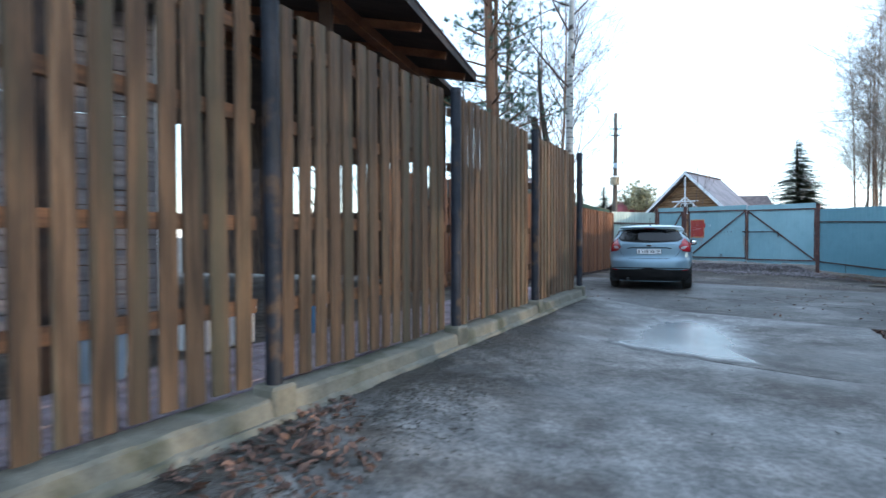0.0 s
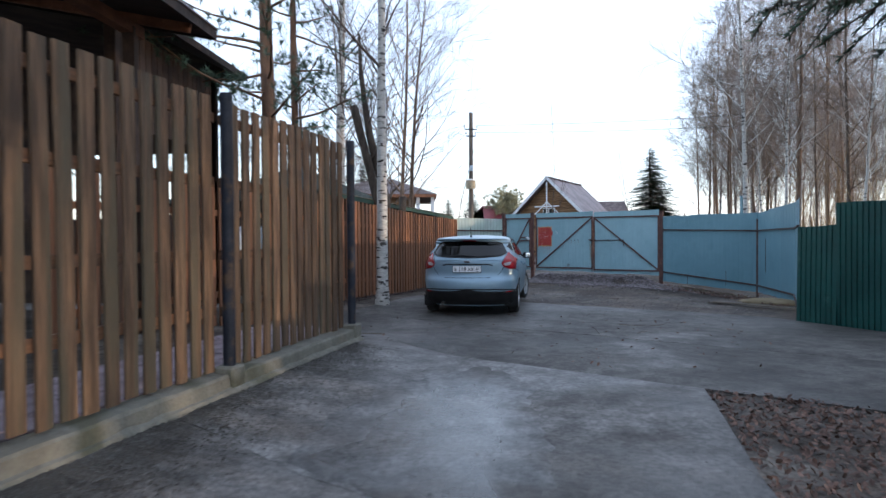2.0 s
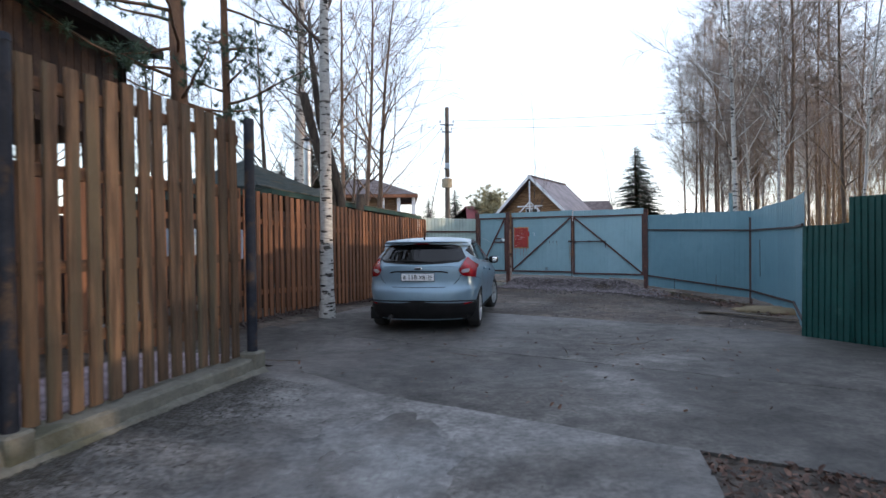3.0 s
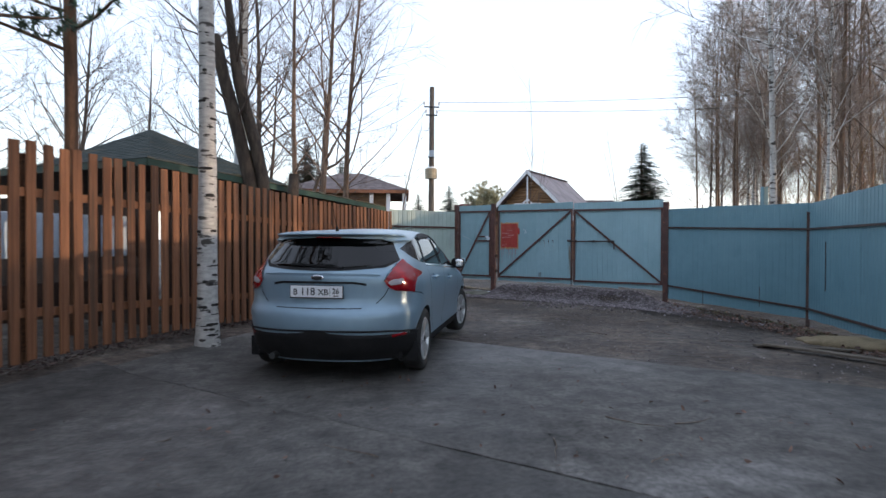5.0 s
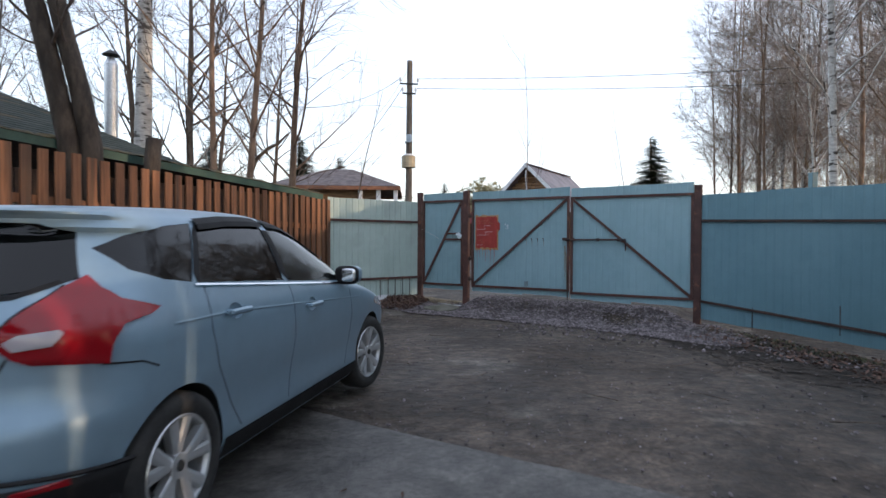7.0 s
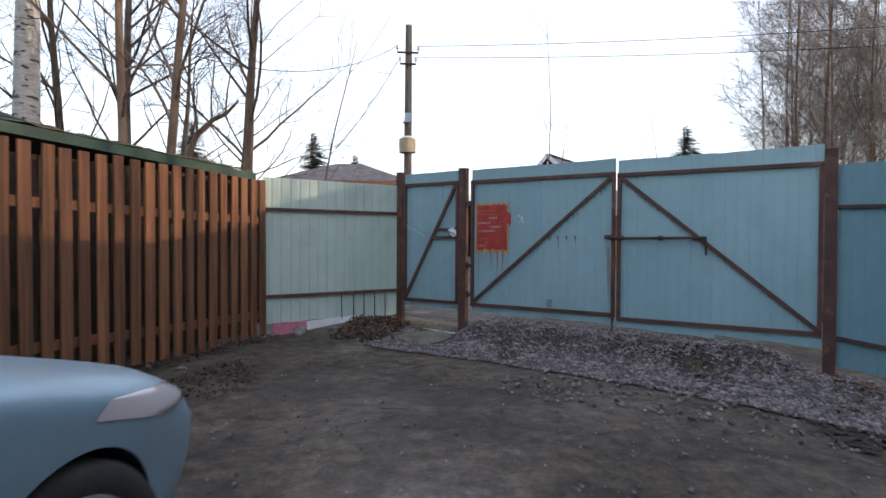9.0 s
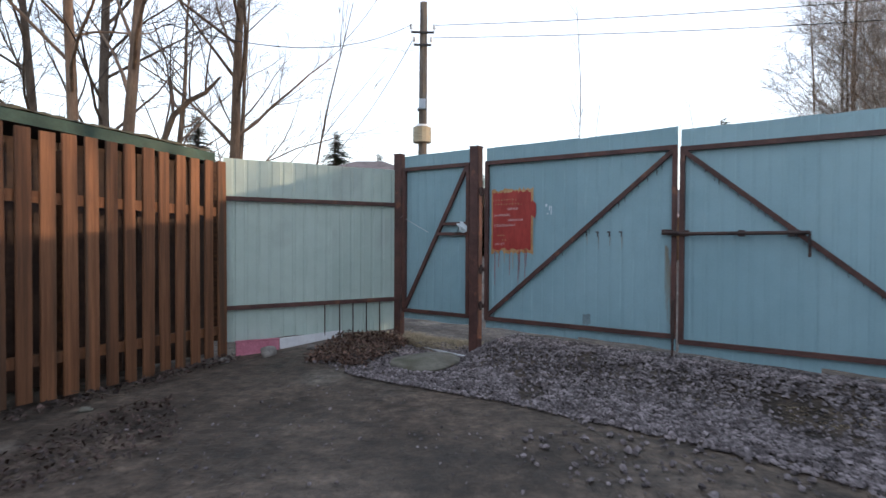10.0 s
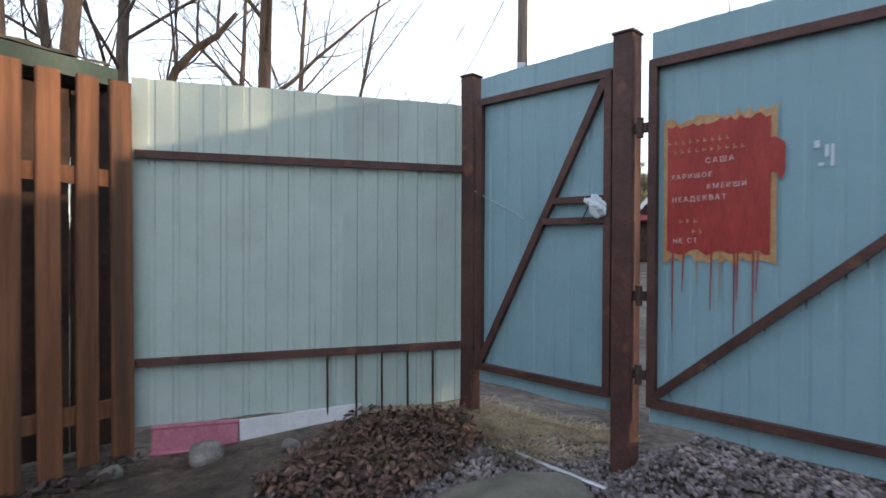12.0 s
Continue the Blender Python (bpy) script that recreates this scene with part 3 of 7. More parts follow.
def corner_panel():
    m, length = line_pose(O_B + Vector((0.03, 0.07)), P_A - Vector((0.06, 0.03)))
    panel = thing("sheet_fence", m, "pale grey-green ribbed steel fence panel, sunlit at the top", "fence")
    piece("sheet", ribbed("sheet", -0.045, 1.16, 0.155, 0.185, 2.14, 2.125, M_SHEETW, 0.128, torn=0.03, seed=2.0), panel)
    piece("sheet", ribbed("sheet", 1.14, length, 0.18, 0.17, 2.125, 2.115, M_SHEETW, 0.128, back=-0.0035, torn=0.03, seed=5.0), panel)
    for za, zb in ((1.705, 1.695), (0.525, 0.55)):
        bm = bmesh.new()
        bar(bm, (-0.02, -0.022, za), (length, -0.022, zb), 0.045, 0.03)
        part("rail", bm, M_RUST, panel, "brown painted steel rail")
    for k, (u, low) in enumerate(((1.045, 0.02), (1.22, 0.11), (1.38, 0.12), (1.545, 0.13), (1.71, 0.14))):
        bm = bmesh.new()
        rod(bm, (u, -0.036, 0.53), (u + 0.004, -0.034, low), 0.007, sides=8)
        part("rod", bm, M_RUSTD, panel, "thin dark reinforcing rod")
    bm = bmesh.new()
    rod(bm, (1.04, -0.05, 0.035), (1.14, -0.05, 0.04), 0.009, sides=8)
    part("rod_stub", bm, M_RUSTD, panel)
    bm = one_box((0.09, 0.05, 1.92), (-0.10, 0.06, 1.13), 0.004)
    part("end_post", bm, M_RAIL, panel, "dark wooden end post")
    return panel


corner_panel()


def frame_bar(bm, a, b, w=0.042, d=0.035):
    bar(bm, (a[0], -0.0185, a[1]), (b[0], -0.0185, b[1]), w, d)


def hinge(parent, x, z):
    bm = bmesh.new()
    rod(bm, (x, -0.03, z - 0.05), (x, -0.03, z + 0.05), 0.017, sides=12)
    box(bm, (0.07, 0.02, 0.05), (x, -0.02, z), 0.003)
    part("hinge", bm, M_RUSTD, parent, "dark steel hinge")


def gate_leaf(name, m, width, label, top=2.115, bottom=0.42, head=2.275, foot=0.32, slope=0.0, rising=True):
    leaf = thing(name, m, label, "gate", "entrance gate")
    cuts = [0.0, min(width, 1.07), width] if width > 1.2 else [0.0, width]
    for k, (a, b) in enumerate(zip(cuts, cuts[1:])):
        sheet = ribbed("sheet", a - (0.02 if k else 0), b, foot, foot - slope * (b - a), head, head + 0.012 * (k + 1), M_SHEET, 0.118, depth=0.004, back=0.003 - 0.0035 * k, torn=0.02, seed=3.0 + k + width)
        piece("sheet", sheet, leaf)
    for zz, nm in ((top, "top_rail"), (bottom, "bottom_rail")):
        bm = bmesh.new()
        frame_bar(bm, (0.0, zz), (width, zz))
        part(nm, bm, M_RUST, leaf)
    for xx in (0.02, width - 0.02):
        bm = bmesh.new()
        frame_bar(bm, (xx, bottom), (xx, top))
        part("stile", bm, M_RUST, leaf)
    bm = bmesh.new()
    a, b = ((0.03, bottom + 0.03), (width - 0.04, top - 0.03)) if rising else ((0.04, top - 0.03), (width - 0.03, bottom + 0.03))
    bar(bm, (a[0], -0.021, a[1]), (b[0], -0.021, b[1]), 0.042, 0.03)
    part("diagonal_brace", bm, M_RUST, leaf, "brown brace with paint stains below")
    return leaf


def drip_patch(rng, x0, x1, z0, z1, bristle, y, cols):
    """A brushed patch of paint: one ragged strip a brush stroke."""
    bm = bmesh.new()
    edge = np.linspace(x0, x1, cols + 1)
    tops = [z1 + rng.uniform(-bristle, bristle) for _ in range(cols + 1)]
    lows = [z0 + rng.uniform(-bristle, bristle) for _ in range(cols + 1)]
    up = [bm.verts.new((x, y, t)) for x, t in zip(edge, tops)]
    mid = [bm.verts.new((x + rng.uniform(-0.002, 0.002), y, (t + b) / 2)) for x, t, b in zip(edge, tops, lows)]
    dn = [bm.verts.new((x, y, b)) for x, b in zip(edge, lows)]
    for a, b in ((up, mid), (mid, dn)):
        for i in range(cols):
            bm.faces.new((a[i], b[i], b[i + 1], a[i + 1]))
    return bm


# wicket door, left leaf, right leaf
ab = P_B - P_A
wm = turned(P_A.x + ab.x * 0.075, P_A.y + ab.y * 0.075, 0, ab.x, ab.y)
w_width = ab.length * 0.86
wicket = gate_leaf("wicket_door", wm, w_width, "closed pale blue sheet-steel wicket door with brown frame")
for z in (1.455, 1.34):
    bm = bmesh.new()
    bar(bm, (w_width * (z - 0.42) / 1.70, -0.022, z), (w_width - 0.03, -0.022, z), 0.036, 0.03)
    part("lock_rail", bm, M_RUST, wicket)
bm = bmesh.new()
bmesh.ops.create_icosphere(bm, subdivisions=4, radius=1.0)
for v in bm.verts:
    fold = 1 + 0.55 * noise.noise(v.co * 1.7 + Vector((3, 1, 0))) + 0.3 * noise.noise(v.co * 4.5)
    v.co = Vector((v.co.x * 0.055, v.co.y * 0.020, v.co.z * 0.055)) * fold
    v.co += Vector((w_width - 0.085 + 0.35 * (0.03 - v.co.z), -0.052, 1.415))
part("rag", bm, M_PAPER, wicket, "white rag tied round the latch")
bm = bmesh.new()
rod(bm, (w_width - 0.17, -0.045, 1.33), (w_width - 0.11, -0.045, 1.44), 0.004, sides=6)
part("latch_wire", bm, M_WIRE, wicket)
for z in (0.55, 1.85):
    hinge(wicket, -0.035, z)

gd = (P_C - P_B).normalized()
g_len = (P_C - P_B).length
lw = g_len / 2 - 0.142
lm = turned(P_B.x + gd.x * 0.135, P_B.y + gd.y * 0.135, 0, gd.x, gd.y)
left_leaf = gate_leaf("gate_leaf", lm, lw, "closed pale blue gate leaf with a red painted notice", 2.11, 0.415, 2.275, 0.31, 0.01)
rm = turned(P_B.x + gd.x * (g_len / 2 + 0.018), P_B.y + gd.y * (g_len / 2 + 0.018), 0, gd.x, gd.y)
right_leaf = gate_leaf("gate_leaf", rm, lw + 0.06, "closed pale blue gate leaf with a sliding bar", 2.09, 0.375, 2.265, 0.27, 0.03, rising=False)
for z in (0.55, 0.95, 1.80):
    hinge(left_leaf, -0.045, z)
for z in (0.55, 1.80):
    hinge(right_leaf, lw + 0.075, z)
bm = bmesh.new()
rod(bm, (-0.09, -0.06, 1.335), (0.98, -0.06, 1.345), 0.016, sides=10)
rod(bm, (0.98, -0.06, 1.355), (0.985, -0.062, 1.15), 0.012, sides=8)
for x in (0.06, 0.5, 0.86):
    box(bm, (0.05, 0.045, 0.055), (x, -0.045, 1.34), 0.004)
part("sliding_bar", bm, M_RUSTD, right_leaf, "dark steel sliding bar with a bent handle")
bm = bmesh.new()
box(bm, (0.10, 0.03, 0.05), (lw - 0.07, -0.05, 1.35), 0.004)
rod(bm, (lw - 0.10, -0.07, 1.345), (lw + 0.03, -0.07, 1.345), 0.012, sides=8)
part("bolt", bm, M_RUSTD, left_leaf, "rusty bolt")
for k in range(4):
    bm = bmesh.new()
    x = 1.13 + 0.115 * k
    rod(bm, (x, -0.004, 1.355), (x + 0.03, -0.02, 1.355), 0.006, sides=6)
    rod(bm, (x + 0.028, -0.02, 1.36), (x + 0.024, -0.02, 1.31), 0.006, sides=6)
    part("hook", bm, M_RUSTD, left_leaf, "small rusty hook")
rng = random.Random(46)
for k in range(4):
    x = 1.155 + 0.115 * k
    part("rust_streak", rod(bmesh.new(), (x, -0.002, 1.31), (x + rng.uniform(-0.004, 0.004), -0.002, 1.31 - rng.uniform(0.05, 0.13)), 0.0042, 0.0012, 6), M_STREAK, left_leaf, "thin rust streak")
for k in range(5):
    x = lw - 0.055 - 0.011 * k
    part("rust_streak", rod(bmesh.new(), (x, -0.001, rng.uniform(1.05, 1.24)), (x, -0.001, rng.uniform(0.5, 0.8)), 0.0045, 0.002, 6), M_STREAK, left_leaf, "yellowish rust streak beside the stile")
for leaf, xs in ((left_leaf, np.linspace(0.12, lw - 0.12, 26)), (right_leaf, np.linspace(0.12, lw - 0.12, 26))):
    for x in xs:
        x += rng.uniform(-0.02, 0.02)
        u = x / lw if leaf is left_leaf else 1 - x / lw
        z = 0.43 + u * 1.64
        part("brace_run", rod(bmesh.new(), (x, -0.003, z), (x, -0.003, z - rng.uniform(0.025, 0.06)), rng.uniform(0.003, 0.007), 0.0015, 6), M_RUSTD, leaf, "dark paint run below the brace")
part("scuff", drip_patch(rng, 1.12, 1.20, 0.45, 0.55, 0.012, -0.0075, 6), M_SCUFF, left_leaf, "grey scuffed patch")
part("drop_bolt", rod(bmesh.new(), (lw - 0.02, -0.045, 0.24), (lw - 0.02, -0.045, 0.75), 0.011, sides=8), M_RUSTD, left_leaf)


# red notice on the left leaf, with ochre rim, runs and chalk writing
rng = random.Random(12)
NY = -0.009
part("ochre_rim", drip_patch(rng, 0.068, 0.572, 1.140, 1.815, 0.022, NY + 0.004, 22), M_OCHRE, left_leaf, "ochre paint showing round the red")
part("red_notice", drip_patch(rng, 0.088, 0.548, 1.175, 1.785, 0.014, NY, 22), M_RED, left_leaf, "brushed red paint with chalk words")
bm = drip_patch(rng, 0.54, 0.605, 1.52, 1.66, 0.03, NY - 0.001, 4)
part("red_smear", bm, M_RED, left_leaf)
for x, z in ((0.115, 0.78), (0.118, 0.95), (0.17, 0.98), (0.235, 1.02), (0.30, 0.90), (0.335, 0.97), (0.40, 0.80), (0.415, 0.96), (0.48, 0.86), (0.50, 1.0)):
    bm = bmesh.new()
    rod(bm, (x, -0.006, 1.18), (x + rng.uniform(-0.01, 0.004), -0.006, z), 0.0038, 0.002, 6)
    part("paint_run", bm, M_RED if x not in (0.235, 0.335) else M_OCHRE, left_leaf)


def lettering(text, size, material, parent, m, name="writing", label="", bold=0.0, spacing=1.0):
    """Flat letters of the built-in font, turned to a mesh."""
    cu = bpy.data.curves.new(name, "FONT")
    cu.body, cu.size, cu.extrude, cu.offset = text, size, 0.0008, bold
    cu.space_character = spacing
    tmp = bpy.data.objects.new(name, cu)
    me = bpy.data.meshes.new_from_object(tmp)
    bpy.data.objects.remove(tmp)
    me.materials.clear()
    me.materials.append(material)
    return piece(name, me, parent, m, label)


UP = pose(0, 0, 0, 90, 0, 0)
for text, size, x, z in (("САША", 0.036, 0.27, 1.592), ("ХАРИШОЕ", 0.032, 0.107, 1.525), ("КМЕИШИ", 0.032, 0.278, 1.473), ("НЕАДЕКВАТ", 0.034, 0.112, 1.415), ("НЕ СТ", 0.032, 0.119, 1.217)):
    lettering(text, size, M_CHALK, left_leaf, pose(x, NY - 0.003, z, 0, -1.5, 0) @ UP, "writing", "pinkish chalk handwriting", 0.0, 1.35)
for x, z, w in ((0.10, 1.70, 0.32), (0.13, 1.655, 0.36), (0.10, 1.375, 0.03), (0.16, 1.32, 0.12), (0.22, 1.27, 0.10)):
    for k in range(int(w / 0.034)):
        bm = one_box((rng.uniform(0.008, 0.02), 0.0006, 0.005), (x + 0.034 * k, NY - 0.003, z + rng.uniform(-0.004, 0.004)))
        box(bm, (0.004, 0.0006, rng.uniform(0.015, 0.028)), (x + 0.034 * k - 0.006, NY - 0.003, z + 0.004))
        part("faint_writing", bm, M_OCHRE, left_leaf)
for x, z, w, h in ((0.72, 1.63, 0.02, 0.03), (0.755, 1.60, 0.014, 0.05), (0.775, 1.58, 0.012, 0.09), (0.735, 1.545, 0.02, 0.012)):
    part("chalk_smudge", one_box((w, 0.0006, h), (x, NY + 0.001, z)), M_PAPER, left_leaf)

bm = bmesh.new()
rod(bm, (*(P_A - ab * 0.16), 1.655), (*(P_A + ab * 0.43 + Vector((-0.03, -0.04))), 1.36), 0.0035, sides=6)
tagged(new("tie_wire", mesh_from("tie_wire", bm, M_ZINC)), "thin bright wire tying the wicket to the fence", "wire")


def right_fence():
    # last section, P_E to the green fence, unseen; added to shut out bright reflections
    for a, b, za, zb, fa, fb, ra, rb in ((P_C, P_D, 2.08, 2.07, 0.06, -0.09, (1.655, 0.36), (1.585, 0.10)), (P_D, P_E, 2.07, 2.16, -0.09, 0.0, (1.585, 0.10), (1.60, 0.15)), (P_E, P_E + Vector((-1.84, -2.44)), 2.16, 2.1, 0.0, 0.0, (1.6, 0.15), (1.6, 0.2))):
        m, length = line_pose(a, b)
        f = thing("sheet_fence", m, "pale blue ribbed steel fence on rusty rails", "fence", "blue sheet fence")
        n = max(2, round(length / 1.12))
        for k in range(n):
            u0, u1 = k / n, (k + 1) / n
            up = random.Random(k + int(length * 10)).uniform(-0.015, 0.02)
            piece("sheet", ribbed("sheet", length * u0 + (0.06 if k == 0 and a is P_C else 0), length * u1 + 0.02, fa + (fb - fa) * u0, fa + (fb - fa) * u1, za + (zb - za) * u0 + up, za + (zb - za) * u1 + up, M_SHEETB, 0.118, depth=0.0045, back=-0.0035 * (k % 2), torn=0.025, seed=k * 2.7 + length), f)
        for k in (0, 1):
            bm = bmesh.new()
            bar(bm, (0, -0.021, ra[k]), (length, -0.021, rb[k]), 0.036, 0.03)
            part("rail", bm, M_RUSTD, f, "dark rusty steel rail")
        if a is P_C:
            for u, z0, z1 in ((0.86, -0.02, 0.32), (2.0, 0.05, 0.45)):
                part("tear", rod(bmesh.new(), (u, -0.006, z0), (u, -0.006, z1), 0.006, sides=6), M_RUSTD, f, "dark seam")
        if a is P_D:
            part("tear", rod(bmesh.new(), (0.85, -0.008, 0.5), (0.84, -0.008, 1.35), 0.007, sides=6), M_RUSTD, f, "dark open seam")


right_fence()


def green_fence():
    m, length = line_pose(G_A, G_B)
    f = thing("sheet_fence", m, "dark green corrugated steel fence, bent and stained", "fence")
    tops = [1.60, 1.97, 1.93, 1.95, 1.9, 1.95, 1.92, 1.9]
    x, k = 0.0, 0
    while x < length:
        w = 0.92 if k else 0.62
        me = ribbed("sheet", 0, w + 0.03, -0.08, -0.06, tops[k % 8] - 0.02, tops[k % 8], M_GREEN, 0.082, depth=0.02, back=0.0, torn=0.06, seed=k * 3.1)
        piece("sheet", me, f, pose(x, -0.004 * (k % 2) - (0.05 if k == 0 else 0), 0, 2.0 if k % 2 else -1.5, 0.8 if k == 1 else -0.3, 1.5 if k == 0 else 0))
        x += w
        k += 1
    for z in (0.45, 1.35):
        bm = bmesh.new()
        bar(bm, (0, 0.05, z), (length, 0.05, z), 0.04, 0.03)
        part("rail", bm, M_RUSTD, f)


green_fence()


# ---- parked car ----
def car():
    W, LEN = 0.905, 4.36

    def smooth(z, pts):
        """Cosine-eased curve through (height, value) pairs."""
        if z <= pts[0][0]:
            return pts[0][1]
        for (a, va), (b, vb) in zip(pts, pts[1:]):
            if z <= b:
                t = (z - a) / (b - a)
                return va + (vb - va) * t
        return pts[-1][1]

    rear = [(0.18, 0.16), (0.30, 0.07), (0.42, 0.02), (0.52, 0.0), (0.62, 0.002), (0.66, 0.012), (0.70, 0.060), (0.73, 0.086), (0.80, 0.090), (0.90, 0.084), (1.00, 0.078), (1.03, 0.084), (1.06, 0.115), (1.09, 0.165), (1.16, 0.225), (1.25, 0.300), (1.355, 0.385), (1.378, 0.400), (1.388, 0.345), (1.398, 0.305), (1.412, 0.300), (1.424, 0.36), (1.44, 0.62), (1.46, 1.05), (1.475, 1.42), (1.484, 1.75)]
    front = [(0.18, 4.12), (0.30, 4.28), (0.45, 4.35), (0.58, 4.345), (0.70, 4.25), (0.80, 4.05), (0.88, 3.75), (0.94, 3.45), (0.985, 3.28), (1.06, 3.12), (1.16, 2.90), (1.28, 2.64), (1.38, 2.42), (1.44, 2.22), (1.465, 2.08), (1.48, 1.92), (1.484, 1.86)]
    half = [(0.18, 0.80), (0.22, 0.835), (0.30, 0.868), (0.36, 0.868), (0.48, 0.872), (0.60, 0.892), (0.70, 0.905), (0.80, 0.908), (0.90, 0.906), (0.95, 0.898), (1.00, 0.882), (1.04, 0.864), (1.10, 0.842), (1.16, 0.818), (1.28, 0.765), (1.36, 0.722), (1.40, 0.692), (1.43, 0.648), (1.455, 0.56), (1.472, 0.38), (1.480, 0.24), (1.484, 0.06)]

    def rail(pts, z):
        # mild smoothing of the polyline
        return (smooth(z - 0.008, pts) + smooth(z, pts) * 2 + smooth(z + 0.008, pts)) / 4

    def outline(y, z):
        """Half-width at length y and height z."""
        r, f, w = rail(rear, z), rail(front, z), rail(half, z)
        rr = 0.62 if z < 1.33 else 0.45
        fr = 0.82
        p = 2.35 if y < r + rr else 3.9
        t = (y - r) / max(0.05, f - r)
        w *= 1 - 0.035 * ease((y - 3.0) / 1.4) - 0.03 * ease((0.9 - y) / 0.9) * (1 if z < 1.0 else 1.9)
        span = f - r
        rr, fr = min(rr, span * 0.45), min(fr, span * 0.5)
        if y < r + rr:
            w *= max(0.0, 1 - ((r + rr - y) / rr) ** p) ** (1 / p)
        elif y > f - fr:
            w *= max(0.0, 1 - ((y - f + fr) / fr) ** p) ** (1 / p)
        return w

    def ring(z, n=44):
        """Points round one half, rear to front, as (x, y)."""
        r, f = rail(rear, z), rail(front, z)
        pts = []
        for i in range(n + 1):
            t = i / n
            u = 0.5 - 0.5 * math.cos(math.pi * t)
            u = 0.55 * u + 0.45 * t
            if i < 7:
                u = (i / 7) ** 2.2 * 0.085
            elif i > n - 6:
                u = 1 - ((n - i) / 6) ** 2.2 * 0.10
            else:
                u = 0.085 + (i - 7) / (n - 13) * 0.815
            y = r + (f - r) * u
            pts.append((outline(y, z), y))
        pts[0], pts[-1] = (0.0, r), (0.0, f)
        return pts

    # closed body shell
    zs = [0.18, 0.21, 0.25, 0.30, 0.36, 0.42, 0.48, 0.53, 0.58, 0.61, 0.64, 0.67, 0.70, 0.75, 0.80, 0.84, 0.875, 0.90, 0.93, 0.965, 1.0, 1.05, 1.10, 1.16, 1.22, 1.28, 1.325, 1.345, 1.362, 1.376, 1.386, 1.396, 1.404, 1.412, 1.42, 1.43, 1.44, 1.452, 1.462, 1.472, 1.478, 1.482, 1.484]
    bm = bmesh.new()
    loops = []
    for z in zs:
        right = ring(z)
        full = right + [(-x, y) for x, y in right[-2:0:-1]]
        loops.append([bm.verts.new((x, y, z)) for x, y in full])
    n = len(loops[0])
    for a, b in zip(loops, loops[1:]):
        for i in range(n):
            bm.faces.new((a[i], a[(i + 1) % n], b[(i + 1) % n], b[i]))
    bm.faces.new(loops[-1])
    bm.faces.new(loops[0][::-1])
    bmesh.ops.recalc_face_normals(bm, faces=bm.faces[:])
    shell = mesh_from("body", bm, [M_PAINT, M_CABIN])

    # openings: wheel arches, side windows, rear window, windscreen
    AX_R, AX_F, RAD = 0.845, 3.493, 0.345
    side = {
        "quarter": [(0.585, 1.262), (0.72, 1.315), (0.95, 1.360), (1.15, 1.378), (0.985, 1.105), (0.80, 1.13), (0.66, 1.175)],
        "rear_door": [(1.03, 1.10), (1.19, 1.372), (1.45, 1.395), (1.70, 1.402), (1.83, 1.398), (1.86, 1.055), (1.40, 1.080)],
        "front_door": [(1.925, 1.05), (1.90, 1.398), (2.12, 1.385), (2.40, 1.310), (2.68, 1.165), (2.90, 1.030), (2.90, 0.985)],
    }
    rear_pane = [(-0.64, 1.105), (-0.705, 1.150), (-0.655, 1.235), (-0.605, 1.325), (-0.52, 1.356), (0.0, 1.370), (0.52, 1.356), (0.605, 1.325), (0.655, 1.235), (0.705, 1.150), (0.64, 1.105), (0.30, 1.08), (0.0, 1.072), (-0.30, 1.08)]
    wind_pane = [(-0.70, 1.02), (-0.55, 1.37), (0.0, 1.40), (0.55, 1.37), (0.70, 1.02), (0.0, 1.0)]

    def prism(pts, axis, lo, hi):
        b2 = bmesh.new()
        rows = []
        for d in (lo, hi):
            rows.append([b2.verts.new((d, p[0], p[1]) if axis == 0 else (p[0], d, p[1])) for p in pts])
        k = len(pts)
        b2.faces.new(rows[0])
        b2.faces.new(rows[1][::-1])
        for i in range(k):
            b2.faces.new((rows[0][i], rows[1][i], rows[1][(i + 1) % k], rows[0][(i + 1) % k]))
        bmesh.ops.recalc_face_normals(b2, faces=b2.faces[:])
        return b2

    cutters = []
    for ax in (AX_R, AX_F):
        c = bmesh.new()
        bmesh.ops.create_cone(c, cap_ends=True, segments=48, radius1=RAD, radius2=RAD, depth=2.4, matrix=Matrix.Translation((0, ax, 0.325)) @ Matrix.Rotation(math.pi / 2, 4, "Y"))
        cutters.append((c, M_CABIN))
    for pts in side.values():
        cutters.append((prism(pts, 0, -1.2, 1.2), M_CABIN))
    cutters.append((prism(rear_pane, 1, -0.2, 1.9), M_CABIN))
    cutters.append((prism(wind_pane, 1, 1.8, 3.6), M_CABIN))
    # finger cups behind the door handles
    for y, z in ((1.26, 0.948), (2.18, 0.883)):
        for sg in (1, -1):
            c = bmesh.new()
            bmesh.ops.create_uvsphere(c, u_segments=24, v_segments=12, radius=1.0, matrix=Matrix.Translation((sg * (outline(y, z) + 0.004), y, z)) @ Matrix.Diagonal((0.024, 0.060, 0.046, 1)))
            cutters.append((c, M_PAINT))
    body_tmp = bpy.data.objects.new("body_tmp", shell)
    scene.collection.objects.link(body_tmp)
    tools = []
    for c, inside_mat in cutters:
        me = bpy.data.meshes.new("cut")
        c.to_mesh(me)
        c.free()
        me.materials.append(inside_mat)
        o = bpy.data.objects.new("cut", me)
        scene.collection.objects.link(o)
        tools.append(o)
        md = body_tmp.modifiers.new("cut", "BOOLEAN")
        md.operation, md.solver, md.object, md.material_mode = "DIFFERENCE", "EXACT", o, "TRANSFER"
    bpy.context.view_layer.update()
